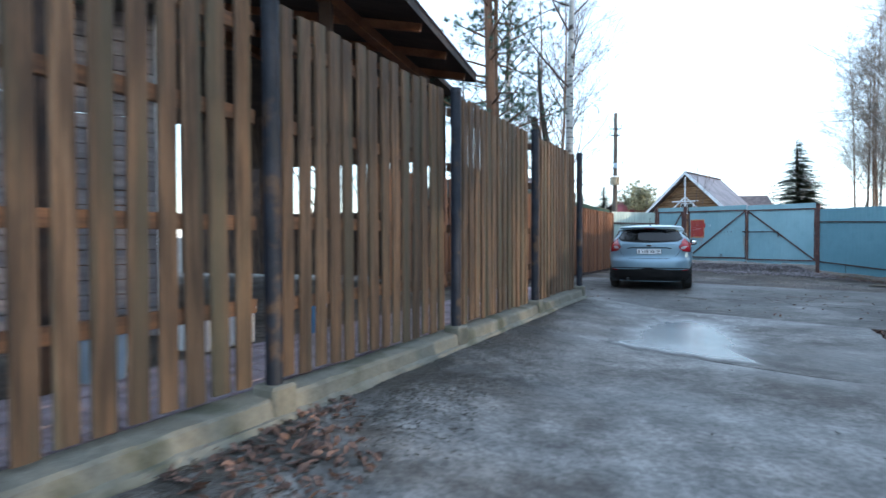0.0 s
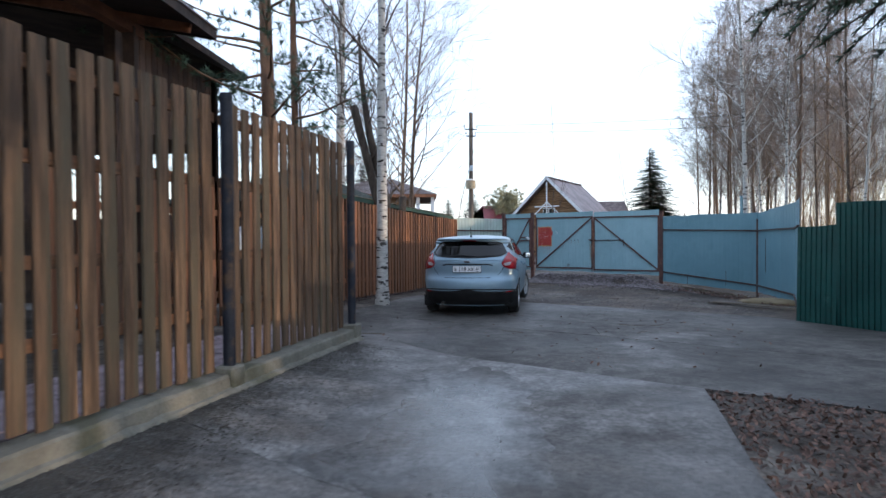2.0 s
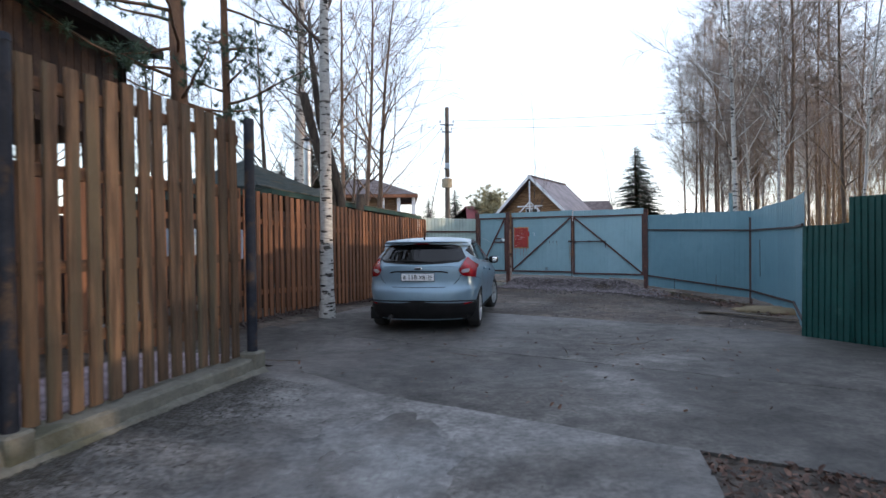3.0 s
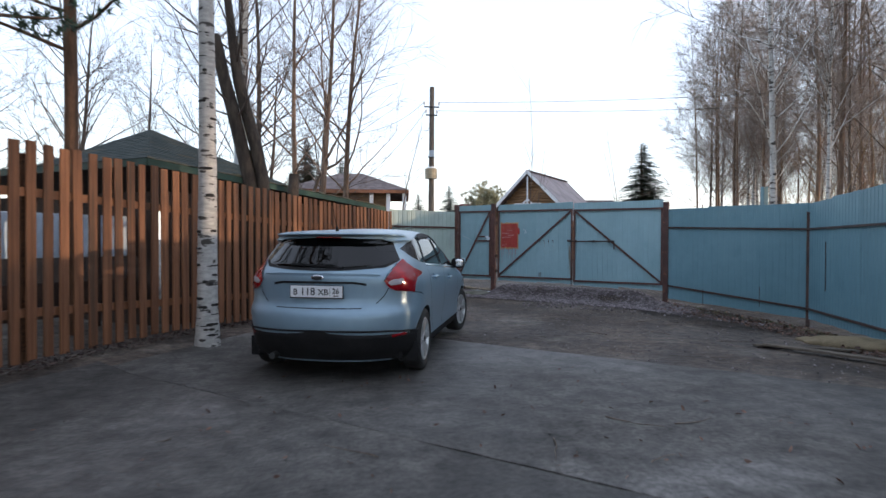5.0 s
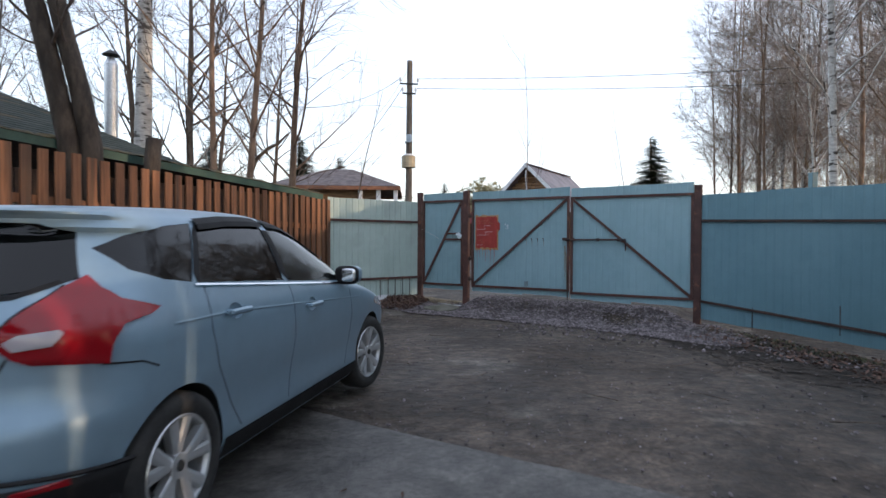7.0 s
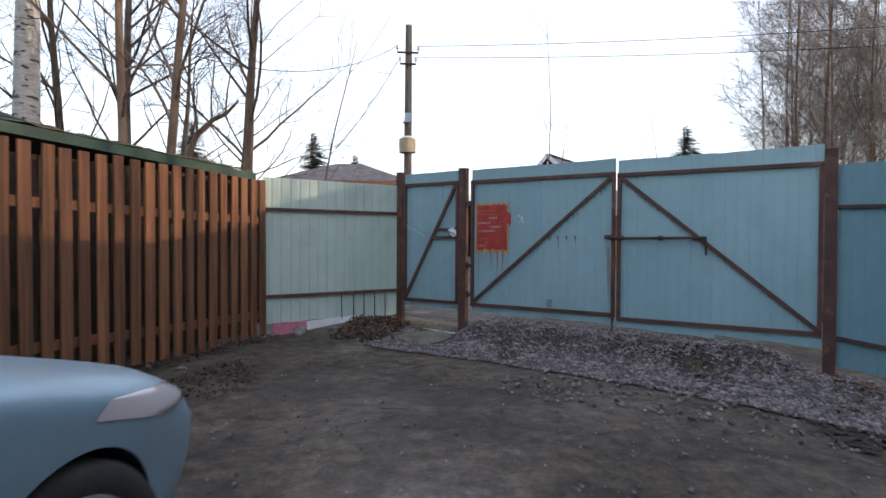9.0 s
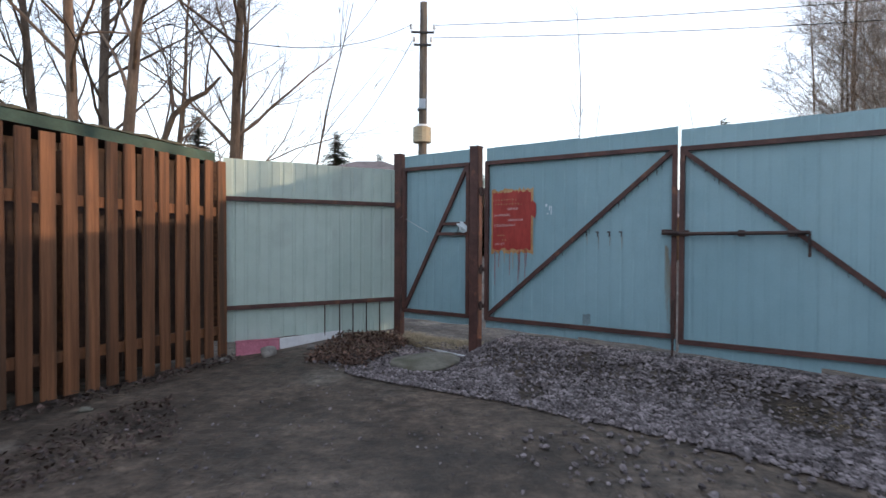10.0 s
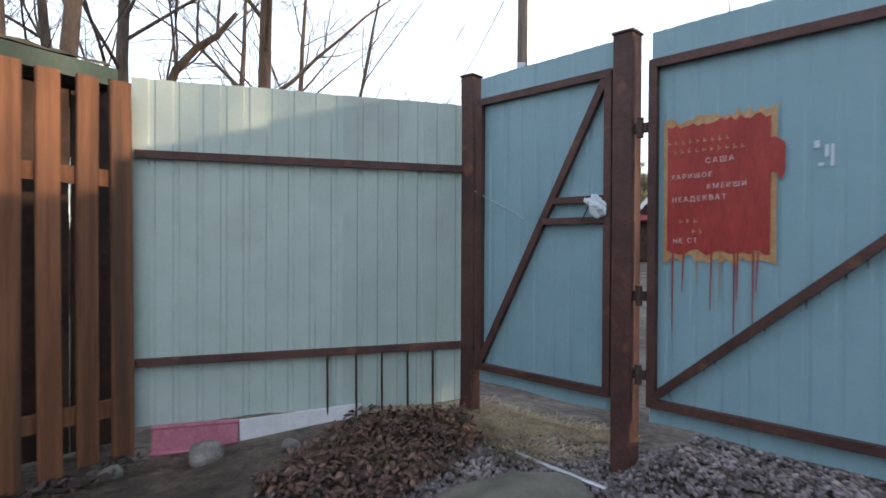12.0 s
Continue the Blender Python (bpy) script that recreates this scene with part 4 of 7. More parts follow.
    body_me = bpy.data.meshes.new_from_object(body_tmp.evaluated_get(bpy.context.evaluated_depsgraph_get()))
    for o in (body_tmp, *tools):
        bpy.data.objects.remove(o)
    body_me.polygons.foreach_set("use_smooth", [True] * len(body_me.polygons))
    body_me.set_sharp_from_angle(angle=radians(32))

    HEAD = 17.8
    base = Vector((6.03, 12.735))
    rot = pose(0, 0, 0, 0, 0, -HEAD)
    off = rot @ Vector((0.885, AX_R, 0))
    the_car = thing("car", Matrix.Translation((base.x - off.x, base.y - off.y, 0.006)) @ rot, "parked silver-blue five-door hatchback car, dusty", "car")
    piece("body", body_me, the_car)

    def patch(poly, kind, lift, rows=12, cols=14, sign=1):
        """A panel laid on the shell: poly in (length, height) for the side or (across, height) for the rear."""
        b2 = bmesh.new()
        zmin, zmax = min(p[1] for p in poly), max(p[1] for p in poly)
        grid = []
        for r in range(rows + 1):
            z = zmin + (zmax - zmin) * min(0.999, max(0.001, r / rows))
            cross = []
            for (u0, z0), (u1, z1) in zip(poly, poly[1:] + poly[:1]):
                if (z0 - z) * (z1 - z) < 0:
                    cross.append(u0 + (u1 - u0) * (z - z0) / (z1 - z0))
            a, b = min(cross), max(cross)
            line = []
            for c in range(cols + 1):
                u = a + (b - a) * c / cols
                line.append(b2.verts.new(spot(u, z, kind, lift, sign)))
            grid.append(line)
        for la, lb in zip(grid, grid[1:]):
            for c in range(cols):
                b2.faces.new((la[c], la[c + 1], lb[c + 1], lb[c]))
        b2.normal_update()
        out = {"side": Vector((sign, 0, 0)), "rear": Vector((0, -1, 0))}.get(kind, Vector((sign, -1, 0)))
        if sum((f.normal.dot(out) * f.calc_area() for f in b2.faces), 0.0) < 0:
            bmesh.ops.reverse_faces(b2, faces=b2.faces[:])
        return b2

    def spot(u, z, kind, lift, sign=1):
        if kind == "side":
            return (sign * (outline(u, z) + lift), u, z)
        if kind == "rear":
            lo, hi = rail(rear, z), rail(rear, z) + 0.62
            for _ in range(30):
                mid = (lo + hi) / 2
                if outline(mid, z) < abs(u):
                    lo = mid
                else:
                    hi = mid
            return (u, hi - lift, z)
        # "wrap": distance along the skin from the rear middle line
        r = rail(rear, z)
        px, py, s = 0.0, r, 0.0
        for i in range(1, 240):
            y = r + 1.6 * (i / 240) ** 2.0
            x = outline(y, z)
            d = math.hypot(x - px, y - py)
            if s + d >= u:
                t = (u - s) / max(d, 1e-6)
                nx, ny = (y - py) / max(d, 1e-6), -(x - px) / max(d, 1e-6)
                return (sign * (px + (x - px) * t + nx * lift), py + (y - py) * t + ny * lift, z)
            s, px, py = s + d, x, y
        return (sign * px, py, z)

    def line(pts, kind, w, lift, sign=1, steps=8):
        """A narrow strip along a polyline on the shell."""
        b2 = bmesh.new()
        dense = []
        for a, b in zip(pts, pts[1:]):
            for i in range(steps):
                dense.append((a[0] + (b[0] - a[0]) * i / steps, a[1] + (b[1] - a[1]) * i / steps))
        dense.append(pts[-1])
        rows = []
        for i, p in enumerate(dense):
            q, o = dense[min(i + 1, len(dense) - 1)], dense[max(i - 1, 0)]
            d = Vector((q[0] - o[0], q[1] - o[1])).normalized()
            nn = Vector((-d.y, d.x)) * w / 2
            rows.append((b2.verts.new(spot(p[0] + nn.x, p[1] + nn.y, kind, lift, sign)), b2.verts.new(spot(p[0], p[1], kind, lift * 1.5, sign)), b2.verts.new(spot(p[0] - nn.x, p[1] - nn.y, kind, lift, sign))))
        for a, b in zip(rows, rows[1:]):
            b2.faces.new((a[0], b[0], b[1], a[1]))
            b2.faces.new((a[1], b[1], b[2], a[2]))
        bmesh.ops.recalc_face_normals(b2, faces=b2.faces[:])
        return b2

    def pane(nm, poly, kind, mat, sign=1, label=""):
        ob = part(nm, patch(poly, kind, -0.004, 14, 16, sign), mat, the_car, label, smooth=True)
        ob.visible_shadow = False
        return ob

    for sg in (1, -1):
        pane("quarter_window", side["quarter"], "side", M_GLASSD, sg, "dark tinted quarter window")
        pane("rear_door_window", side["rear_door"], "side", M_GLASSD, sg, "dark tinted door window")
        pane("front_door_window", side["front_door"], "side", M_GLASSF, sg, "clear door window")
        # black window surrounds, rain deflector, chrome waist strip
        part("window_pillar", patch([(0.985, 1.10), (1.155, 1.380), (1.195, 1.382), (1.03, 1.095)], "side", 0.003, 6, 2, sg), M_BLACKP, the_car)
        part("window_pillar", patch([(1.86, 1.053), (1.83, 1.400), (1.90, 1.400), (1.925, 1.048)], "side", 0.003, 6, 2, sg), M_BLACKP, the_car)
        part("rain_deflector", line([(1.18, 1.374), (1.45, 1.398), (1.70, 1.405), (1.85, 1.402)], "side", 0.055, 0.012, sg), M_BLACKP, the_car, "dark smoked rain deflector")
        part("rain_deflector", line([(1.90, 1.402), (2.12, 1.388), (2.40, 1.313), (2.68, 1.168)], "side", 0.05, 0.012, sg), M_BLACKP, the_car, "dark smoked rain deflector")
        part("waist_strip", line([(1.0, 1.090), (1.8, 1.038), (2.88, 0.970)], "side", 0.016, 0.004, sg), M_CHROME, the_car, "thin chrome waist strip")
        # shut lines of the doors
        part("door_seam", line([(1.06, 1.08), (1.04, 0.90), (1.10, 0.70), (1.24, 0.50), (1.36, 0.34)], "side", 0.006, 0.0010, sg), M_BLACKP, the_car)
        part("door_seam", line([(1.90, 1.03), (1.93, 0.75), (1.91, 0.34)], "side", 0.006, 0.0010, sg), M_BLACKP, the_car)
        part("door_seam", line([(2.88, 0.965), (2.95, 0.75), (2.94, 0.50), (2.89, 0.34)], "side", 0.006, 0.0010, sg), M_BLACKP, the_car)
        part("body_crease", line([(0.78, 0.945), (1.2, 0.945), (2.0, 0.905), (3.1, 0.845)], "side", 0.014, 0.003, sg, 10), M_PAINT, the_car)
        part("sill", patch([(1.20, 0.20), (1.20, 0.315), (3.14, 0.315), (3.14, 0.20)], "side", 0.006, 6, 12, sg), M_BLACKP, the_car, "black lower sill")
        for y, z in ((1.24, 0.945), (2.16, 0.880)):
            hb = bmesh.new()
            x = outline(y, z)
            box(hb, (0.022, 0.20, 0.030), (sg * (x + 0.032), y + 0.02, z), 0.009)
            box(hb, (0.035, 0.022, 0.024), (sg * (x + 0.012), y - 0.065, z), 0.005)
            box(hb, (0.035, 0.022, 0.024), (sg * (x + 0.012), y + 0.105, z), 0.005)
            part("door_handle", hb, M_PAINT, the_car, "body-coloured door handle")
        # tail lamp: red lens round the corner with a clear lens inside
        lens = [(0.635, 0.955), (0.68, 0.895), (0.78, 0.850), (0.985, 0.842), (1.00, 0.92), (1.05, 0.985), (1.19, 1.008), (1.22, 1.035), (1.02, 1.06), (0.88, 1.115), (0.80, 1.165), (0.745, 1.12), (0.69, 1.03)]
        lamp = part("tail_light", patch(lens, "wrap", 0.012, 14, 18, sg), M_LENSR, the_car, "red tail light", smooth=True)
        part("lens", patch([(0.668, 0.945), (0.70, 0.915), (0.80, 0.918), (0.845, 0.968), (0.83, 0.982), (0.72, 0.975)], "wrap", 0.018, 6, 8, sg), M_LENSW, lamp, "clear reversing lens", smooth=True)
        part("lens", patch([(0.83, 0.868), (0.90, 0.868), (0.93, 0.945), (0.88, 1.03), (0.86, 1.03), (0.885, 0.945)], "wrap", 0.016, 6, 4, sg), M_LENSR, lamp, smooth=True)
        part("reflector", patch([(0.73, 0.424), (0.90, 0.430), (0.90, 0.464), (0.73, 0.458)], "wrap", 0.018, 3, 8, sg), M_LENSR, the_car, "red bumper reflector")
        # mirror
        def shell_of(c, dims, power=0.62):
            b3 = bmesh.new()
            bmesh.ops.create_uvsphere(b3, u_segments=24, v_segments=14, radius=1.0)
            for v in b3.verts:
                v.co = Vector([math.copysign(abs(q) ** power, q) * d for q, d in zip(v.co, dims)]) + Vector(c)
            return b3

        mir = part("wing_mirror", shell_of((sg * 0.955, 2.775, 1.040), (0.085, 0.065, 0.066)), M_PAINT, the_car, "wing mirror with a body-coloured cap", smooth=True)
        part("mirror_bezel", shell_of((sg * 0.945, 2.730, 1.038), (0.092, 0.040, 0.070)), M_BLACKP, mir, "black mirror surround", smooth=True)
        part("mirror_glass", shell_of((sg * 0.968, 2.696, 1.040), (0.056, 0.010, 0.050), 0.5), M_CHROME, mir, "mirror glass", smooth=True)
        part("mirror_arm", one_box((0.13, 0.09, 0.055), (sg * 0.875, 2.755, 0.998), 0.014), M_BLACKP, mir)
        # head lamp
        part("head_light", patch([(3.52, 0.755), (3.60, 0.80), (3.95, 0.765), (4.15, 0.715), (4.22, 0.655), (3.95, 0.66), (3.75, 0.70)], "side", 0.006, 6, 12, sg), M_LENSW, the_car, "clear head light", smooth=True)
    pane("rear_window", rear_pane, "rear", M_GLASSD, 1, "dark tinted rear window")
    wb = bmesh.new()
    wpts = []
    for z in np.linspace(1.0, 1.40, 9):
        wdt = 0.72 - 0.17 * (z - 1.0) / 0.4
        row = []
        for c in range(13):
            u = -wdt + 2 * wdt * c / 12
            lo, hi = rail(front, z) - 1.4, rail(front, z)
            for _ in range(30):
                mid = (lo + hi) / 2
                if outline(mid, z) < abs(u):
                    hi = mid
                else:
                    lo = mid
            row.append(wb.verts.new((u, lo - 0.004, z)))
        wpts.append(row)
    for a, b in zip(wpts, wpts[1:]):
        for c in range(12):
            wb.faces.new((a[c], b[c], b[c + 1], a[c + 1]))
    part("windscreen", wb, M_GLASSF, the_car, "clear windscreen", smooth=True).visible_shadow = False
    # rear: black lower bumper, bumper joint, tailgate seam, garnish, plate, emblem, wiper, spoiler, antenna
    for sg in (1, -1):
        part("lower_bumper", patch([(0.0, 0.20), (0.0, 0.49), (0.70, 0.482), (1.16, 0.455), (1.16, 0.20)], "wrap", 0.010, 8, 20, sg), M_BLACKP, the_car, "black lower bumper", smooth=True)
        part("bumper_lip", line([(0.0, 0.497), (0.70, 0.489), (1.14, 0.46)], "wrap", 0.02, 0.016, sg, 12), M_BLACKP, the_car)
        part("bumper_seam", line([(0.0, 0.700), (0.42, 0.704), (0.55, 0.735), (0.64, 0.82), (0.68, 0.89)], "wrap", 0.009, 0.0012, sg), M_BLACKP, the_car)
        part("bumper_seam", line([(0.96, 0.842), (1.12, 0.825), (1.20, 0.79)], "wrap", 0.008, 0.0012, sg), M_BLACKP, the_car)
        part("tailgate_seam", line([(0.635, 0.955), (0.69, 1.04), (0.75, 1.13)], "wrap", 0.008, 0.0012, sg), M_BLACKP, the_car)
        part("number_recess", line([(0.0, 0.945), (0.36, 0.943), (0.47, 0.925)], "wrap", 0.022, 0.002, sg), M_BLACKP, the_car)
        part("tailgate_ridge", line([(0.0, 1.035), (0.40, 1.032), (0.60, 1.02)], "wrap", 0.022, 0.008, sg), M_PAINT, the_car)
        part("screen_border", line([(0.0, 1.062), (0.30, 1.070), (0.60, 1.092), (0.675, 1.14)], "rear", 0.02, 0.003) if sg > 0 else line([(0.0, 1.062), (-0.30, 1.070), (-0.60, 1.092), (-0.675, 1.14)], "rear", 0.02, 0.003), M_BLACKP, the_car)
    py = rail(rear, 0.86) - 0.022
    plate = part("number_plate", one_box((0.53, 0.012, 0.125), (0, py, 0.858), 0.003), M_BLACKP, the_car, "white number plate in a black holder")
    face = one_box((0.515, 0.004, 0.110), (0, py - 0.008, 0.860), 0.001)
    part("plate_face", face, M_PLATE, plate)
    for text, size, x, z in (("B", 0.080, -0.232, 0.829), ("118", 0.098, -0.158, 0.828), ("XB", 0.080, 0.018, 0.829), ("26", 0.070, 0.158, 0.844)):
        lettering(text, size, M_INK, plate, pose(x, py - 0.0115, z) @ UP, "characters", "black plate characters", 0.0012)
    part("plate_divider", one_box((0.003, 0.001, 0.10), (0.135, py - 0.0105, 0.860)), M_INK, plate)
    part("region_mark", one_box((0.05, 0.001, 0.010), (0.195, py - 0.0105, 0.821)), M_INK, plate)
    eb = bmesh.new()
    bmesh.ops.create_uvsphere(eb, u_segments=20, v_segments=8, radius=1.0, matrix=Matrix.Translation((0, rail(rear, 0.99) + 0.002, 0.99)) @ Matrix.Diagonal((0.066, 0.012, 0.027, 1)))
    badge = part("badge", eb, M_CHROME, the_car, "plain oval chrome badge", smooth=True)
    eb = bmesh.new()
    bmesh.ops.create_uvsphere(eb, u_segments=20, v_segments=8, radius=1.0, matrix=Matrix.Translation((0, rail(rear, 0.99) - 0.003, 0.99)) @ Matrix.Diagonal((0.056, 0.010, 0.020, 1)))
    part("badge_field", eb, M_DARKMETAL, badge, smooth=True)
    wb = bmesh.new()
    ya = rail(rear, 1.09) - 0.014
    bar(wb, (0.20, ya, 1.085), (-0.30, ya + 0.03, 1.115), 0.016, 0.014)
    box(wb, (0.07, 0.04, 0.04), (0.20, ya + 0.005, 1.075), 0.008)
    part("wiper", wb, M_BLACKP, the_car, "black rear wiper")
    part("stop_light", one_box((0.26, 0.012, 0.012), (0, 0.372, 1.374), 0.003), M_LENSR, the_car)
    ab2 = bmesh.new()
    rod(ab2, (0, 0.62, 1.44), (0, 0.60, 1.48), 0.018, 0.012, 10)
    rod(ab2, (0, 0.60, 1.475), (0, 0.50, 1.66), 0.0045, 0.003, 8)
    part("antenna", ab2, M_BLACKP, the_car, "short black roof antenna")
    # underside, inner arches and cabin floor
    ub = bmesh.new()
    box(ub, (1.50, 3.6, 0.10), (0, 2.15, 0.235), 0.02)
    box(ub, (1.24, 0.75, 0.42), (0, AX_R, 0.47), 0.02)
    box(ub, (1.24, 0.75, 0.42), (0, AX_F, 0.47), 0.02)
    part("underbody", ub, M_BLACKP, the_car, "dark underbody")
    part("exhaust", rod(bmesh.new(), (-0.45, 0.06, 0.235), (-0.45, 0.6, 0.235), 0.032, sides=14), M_DARKMETAL, the_car)
    # seats and wheel glimpsed through the glass
    for sx2, yy in ((0.36, 1.95), (-0.36, 1.95), (0.36, 1.05), (-0.36, 1.05)):
        sb = bmesh.new()
        box(sb, (0.48, 0.16, 0.55), (sx2, yy, 0.78), 0.05)
        box(sb, (0.26, 0.10, 0.18), (sx2, yy - 0.03, 1.17), 0.04)
        part("seat", sb, M_CABIN, the_car, "dark fabric seat")

    # wheels
    def wheel(ax, sg, steer):
        hub = thing("wheel", pose(sg * 0.79, ax, 0.318, 0, 0, steer + (0 if sg > 0 else 180)), "", "")
        hub.parent = the_car
        tb = bmesh.new()
        prof = [(-0.10, 0.222), (-0.105, 0.27), (-0.09, 0.306), (-0.06, 0.317), (0.06, 0.317), (0.09, 0.306), (0.103, 0.27), (0.098, 0.235), (0.088, 0.220)]
        seg = 56
        loops2 = []
        for i in range(seg):
            a = 2 * math.pi * i / seg
            loops2.append([tb.verts.new((x, r * math.cos(a), r * math.sin(a))) for x, r in prof])
        for i in range(seg):
            a, b = loops2[i], loops2[(i + 1) % seg]
            for k in range(len(prof) - 1):
                tb.faces.new((a[k], b[k], b[k + 1], a[k + 1]))
        bmesh.ops.recalc_face_normals(tb, faces=tb.faces[:])
        part("tyre", tb, M_TYRE, hub, "black rubber tyre", smooth=True)
        rb = bmesh.new()
        rim = [(-0.09, 0.222), (0.086, 0.222), (0.094, 0.216), (0.090, 0.205), (0.070, 0.198), (-0.02, 0.192)]
        loops2 = []
        for i in range(seg):
            a = 2 * math.pi * i / seg
            loops2.append([rb.verts.new((x, r * math.cos(a), r * math.sin(a))) for x, r in rim])
        for i in range(seg):
            a, b = loops2[i], loops2[(i + 1) % seg]
            for k in range(len(rim) - 1):
                rb.faces.new((a[k], b[k], b[k + 1], a[k + 1]))
        # five split spokes
        for s in range(5):
            for side_off in (-0.24, 0.24):
                a = 2 * math.pi * s / 5 + 0.3
                a2 = a + side_off
                p0 = Vector((0.068, 0.052 * math.cos(a), 0.052 * math.sin(a)))
                p1 = Vector((0.080, 0.206 * math.cos(a2), 0.206 * math.sin(a2)))
                d = (p1 - p0).normalized()
                t = Vector((1, 0, 0)).cross(d)
                vs = []
                for p, ww in ((p0, 0.024), (p1, 0.032)):
                    for x, w2 in ((0.008, 1.0), (0.014, 0.5), (0.014, -0.5), (0.008, -1.0), (-0.03, -1.0), (-0.03, 1.0)):
                        vs.append(rb.verts.new(p + t * ww * w2 + Vector((x, 0, 0))))
                for k in range(6):
                    rb.faces.new((vs[k], vs[(k + 1) % 6], vs[6 + (k + 1) % 6], vs[6 + k]))
        bmesh.ops.create_cone(rb, cap_ends=True, segments=24, radius1=0.062, radius2=0.055, depth=0.05, matrix=Matrix.Translation((0.062, 0, 0)) @ Matrix.Rotation(math.pi / 2, 4, "Y"))
        bmesh.ops.recalc_face_normals(rb, faces=rb.faces[:])
        part("rim", rb, M_ALLOY, hub, "silver five-spoke alloy rim")
        part("hub_cap", rod(bmesh.new(), (0.08, 0, 0), (0.092, 0, 0), 0.028, 0.024, 16), M_DARKMETAL, hub)
        db = bmesh.new()
        bmesh.ops.create_cone(db, cap_ends=True, segments=32, radius1=0.19, radius2=0.19, depth=0.02, matrix=Matrix.Translation((-0.03, 0, 0)) @ Matrix.Rotation(math.pi / 2, 4, "Y"))
        part("brake_disc", db, M_DARKMETAL, hub)

    for ax, st in ((AX_R, 0), (AX_F, -9)):
        for sg in (1, -1):
            wheel(ax, sg, st)
    # mud flaps behind the rear wheels
    for sg in (1, -1):
        part("mud_flap", one_box((0.20, 0.012, 0.20), (sg * 0.79, AX_R - 0.36, 0.25), 0.004), M_BLACKP, the_car)


car()


# ---- trees ----
def tubes(name, limbs, material, sides=5):
    """One mesh of tapered tubes; limbs: (points, radii)."""
    verts, faces = [], []
    for pts, rad in limbs:
        k = len(pts)
        n = sides if rad[0] > 0.03 else (4 if rad[0] > 0.012 else 3)
        if rad[0] > 0.09:
            n = 10
        base = len(verts)
        for i, p in enumerate(pts):
            d = (pts[min(i + 1, k - 1)] - pts[max(i - 1, 0)]).normalized()
            a = d.orthogonal().normalized() if abs(d.z) < 0.99 else Vector((1, 0, 0))
            if abs(d.z) >= 0.5:
                a = (Vector((1, 0, 0)) - d * d.x).normalized()
            b = d.cross(a)
            for j in range(n):
                t = 2 * math.pi * j / n
                verts.append(p + (a * math.cos(t) + b * math.sin(t)) * rad[i])
        for i in range(k - 1):
            for j in range(n):
                faces.append((base + i * n + j, base + i * n + (j + 1) % n, base + (i + 1) * n + (j + 1) % n, base + (i + 1) * n + j))
        if rad[-1] > 0.01:
            faces.append(tuple(base + (k - 1) * n + j for j in range(n)))
    return raw_mesh(name, verts, faces, material, True)


def grow(rng, start, way, length, r0, r1, steps, wander, lift):
    """A wandering limb; lift bends it up (+) or lets it droop (-)."""
    pts, rad = [start.copy()], [r0]
    d = way.normalized()
    for i in range(steps):
        d = (d + Vector((rng.uniform(-1, 1), rng.uniform(-1, 1), rng.uniform(-1, 1))) * wander + Vector((0, 0, lift))).normalized()
        pts.append(pts[-1] + d * (length / steps))
        rad.append(r0 + (r1 - r0) * (i + 1) / steps)
    return pts, rad


def at(limb, t):
    pts, rad = limb
    f = t * (len(pts) - 1)
    i = min(int(f), len(pts) - 2)
    u = f - i
    return pts[i].lerp(pts[i + 1], u), rad[i] + (rad[i + 1] - rad[i]) * u, (pts[i + 1] - pts[i]).normalized()


def sideways(rng, d, angle):
    o = d.orthogonal().normalized()
    o.rotate(Matrix.Rotation(rng.uniform(0, 2 * math.pi), 3, d))
    return d * math.cos(angle) + o * math.sin(angle)


def bare_tree(seed, height, r, limbs, first, spread, twigs, lean=(0, 0), droop=-0.02, wander=0.05, limb_len=0.33, steps=14, fork=4, tip=2, fat=1.0, thick=0.032):
    """Skeleton of a leafless tree: (trunk and limbs, fine twigs)."""
    rng = random.Random(seed)
    trunk = grow(rng, Vector((0, 0, -0.25)), Vector((lean[0], lean[1], 1)), height, r, r * 0.10, steps, wander * 0.5, 0.02)
    trunk[1][0] *= 1.35
    wood, fine = [trunk], []
    for i in range(limbs):
        t = first + (0.97 - first) * ((i + rng.random()) / limbs)
        p, rr, d = at(trunk, t)
        ln = height * limb_len * (1.15 - t) * rng.uniform(0.7, 1.25) + 0.5
        limb = grow(rng, p, sideways(rng, d, spread * rng.uniform(0.75, 1.25)), ln, min(rr * 0.42, thick), 0.004, 7, 0.17, 0.03)
        wood.append(limb)
        for j in range(int(twigs * (0.5 + ln / 5))):
            u = rng.uniform(0.22, 1.0)
            q, qr, qd = at(limb, u)
            sub = grow(rng, q, sideways(rng, qd, rng.uniform(0.4, 0.9)), ln * rng.uniform(0.18, 0.5), max(0.0045 * fat, qr * 0.5), 0.003 * fat, 3, 0.2, 0.03)
            fine.append(sub)
            for _ in range(fork):
                w, wr, wd = at(sub, rng.uniform(0.25, 1.0))
                fine.append(grow(rng, w, sideways(rng, wd, rng.uniform(0.3, 0.9)), rng.uniform(0.3, 0.95), 0.0045 * fat, 0.0015 * fat, tip, 0.22, droop))
    return wood, fine


def place_tree(name, label, wood, fine, bark, twig, x, y, turn=0.0, group="", z=None):
    tree = thing(name, pose(x, y, soil(x, y) if z is None else z, 0, 0, turn), label, "tree", group)
    piece("trunk", wood, tree)
    piece("crown", fine, tree)
    return tree


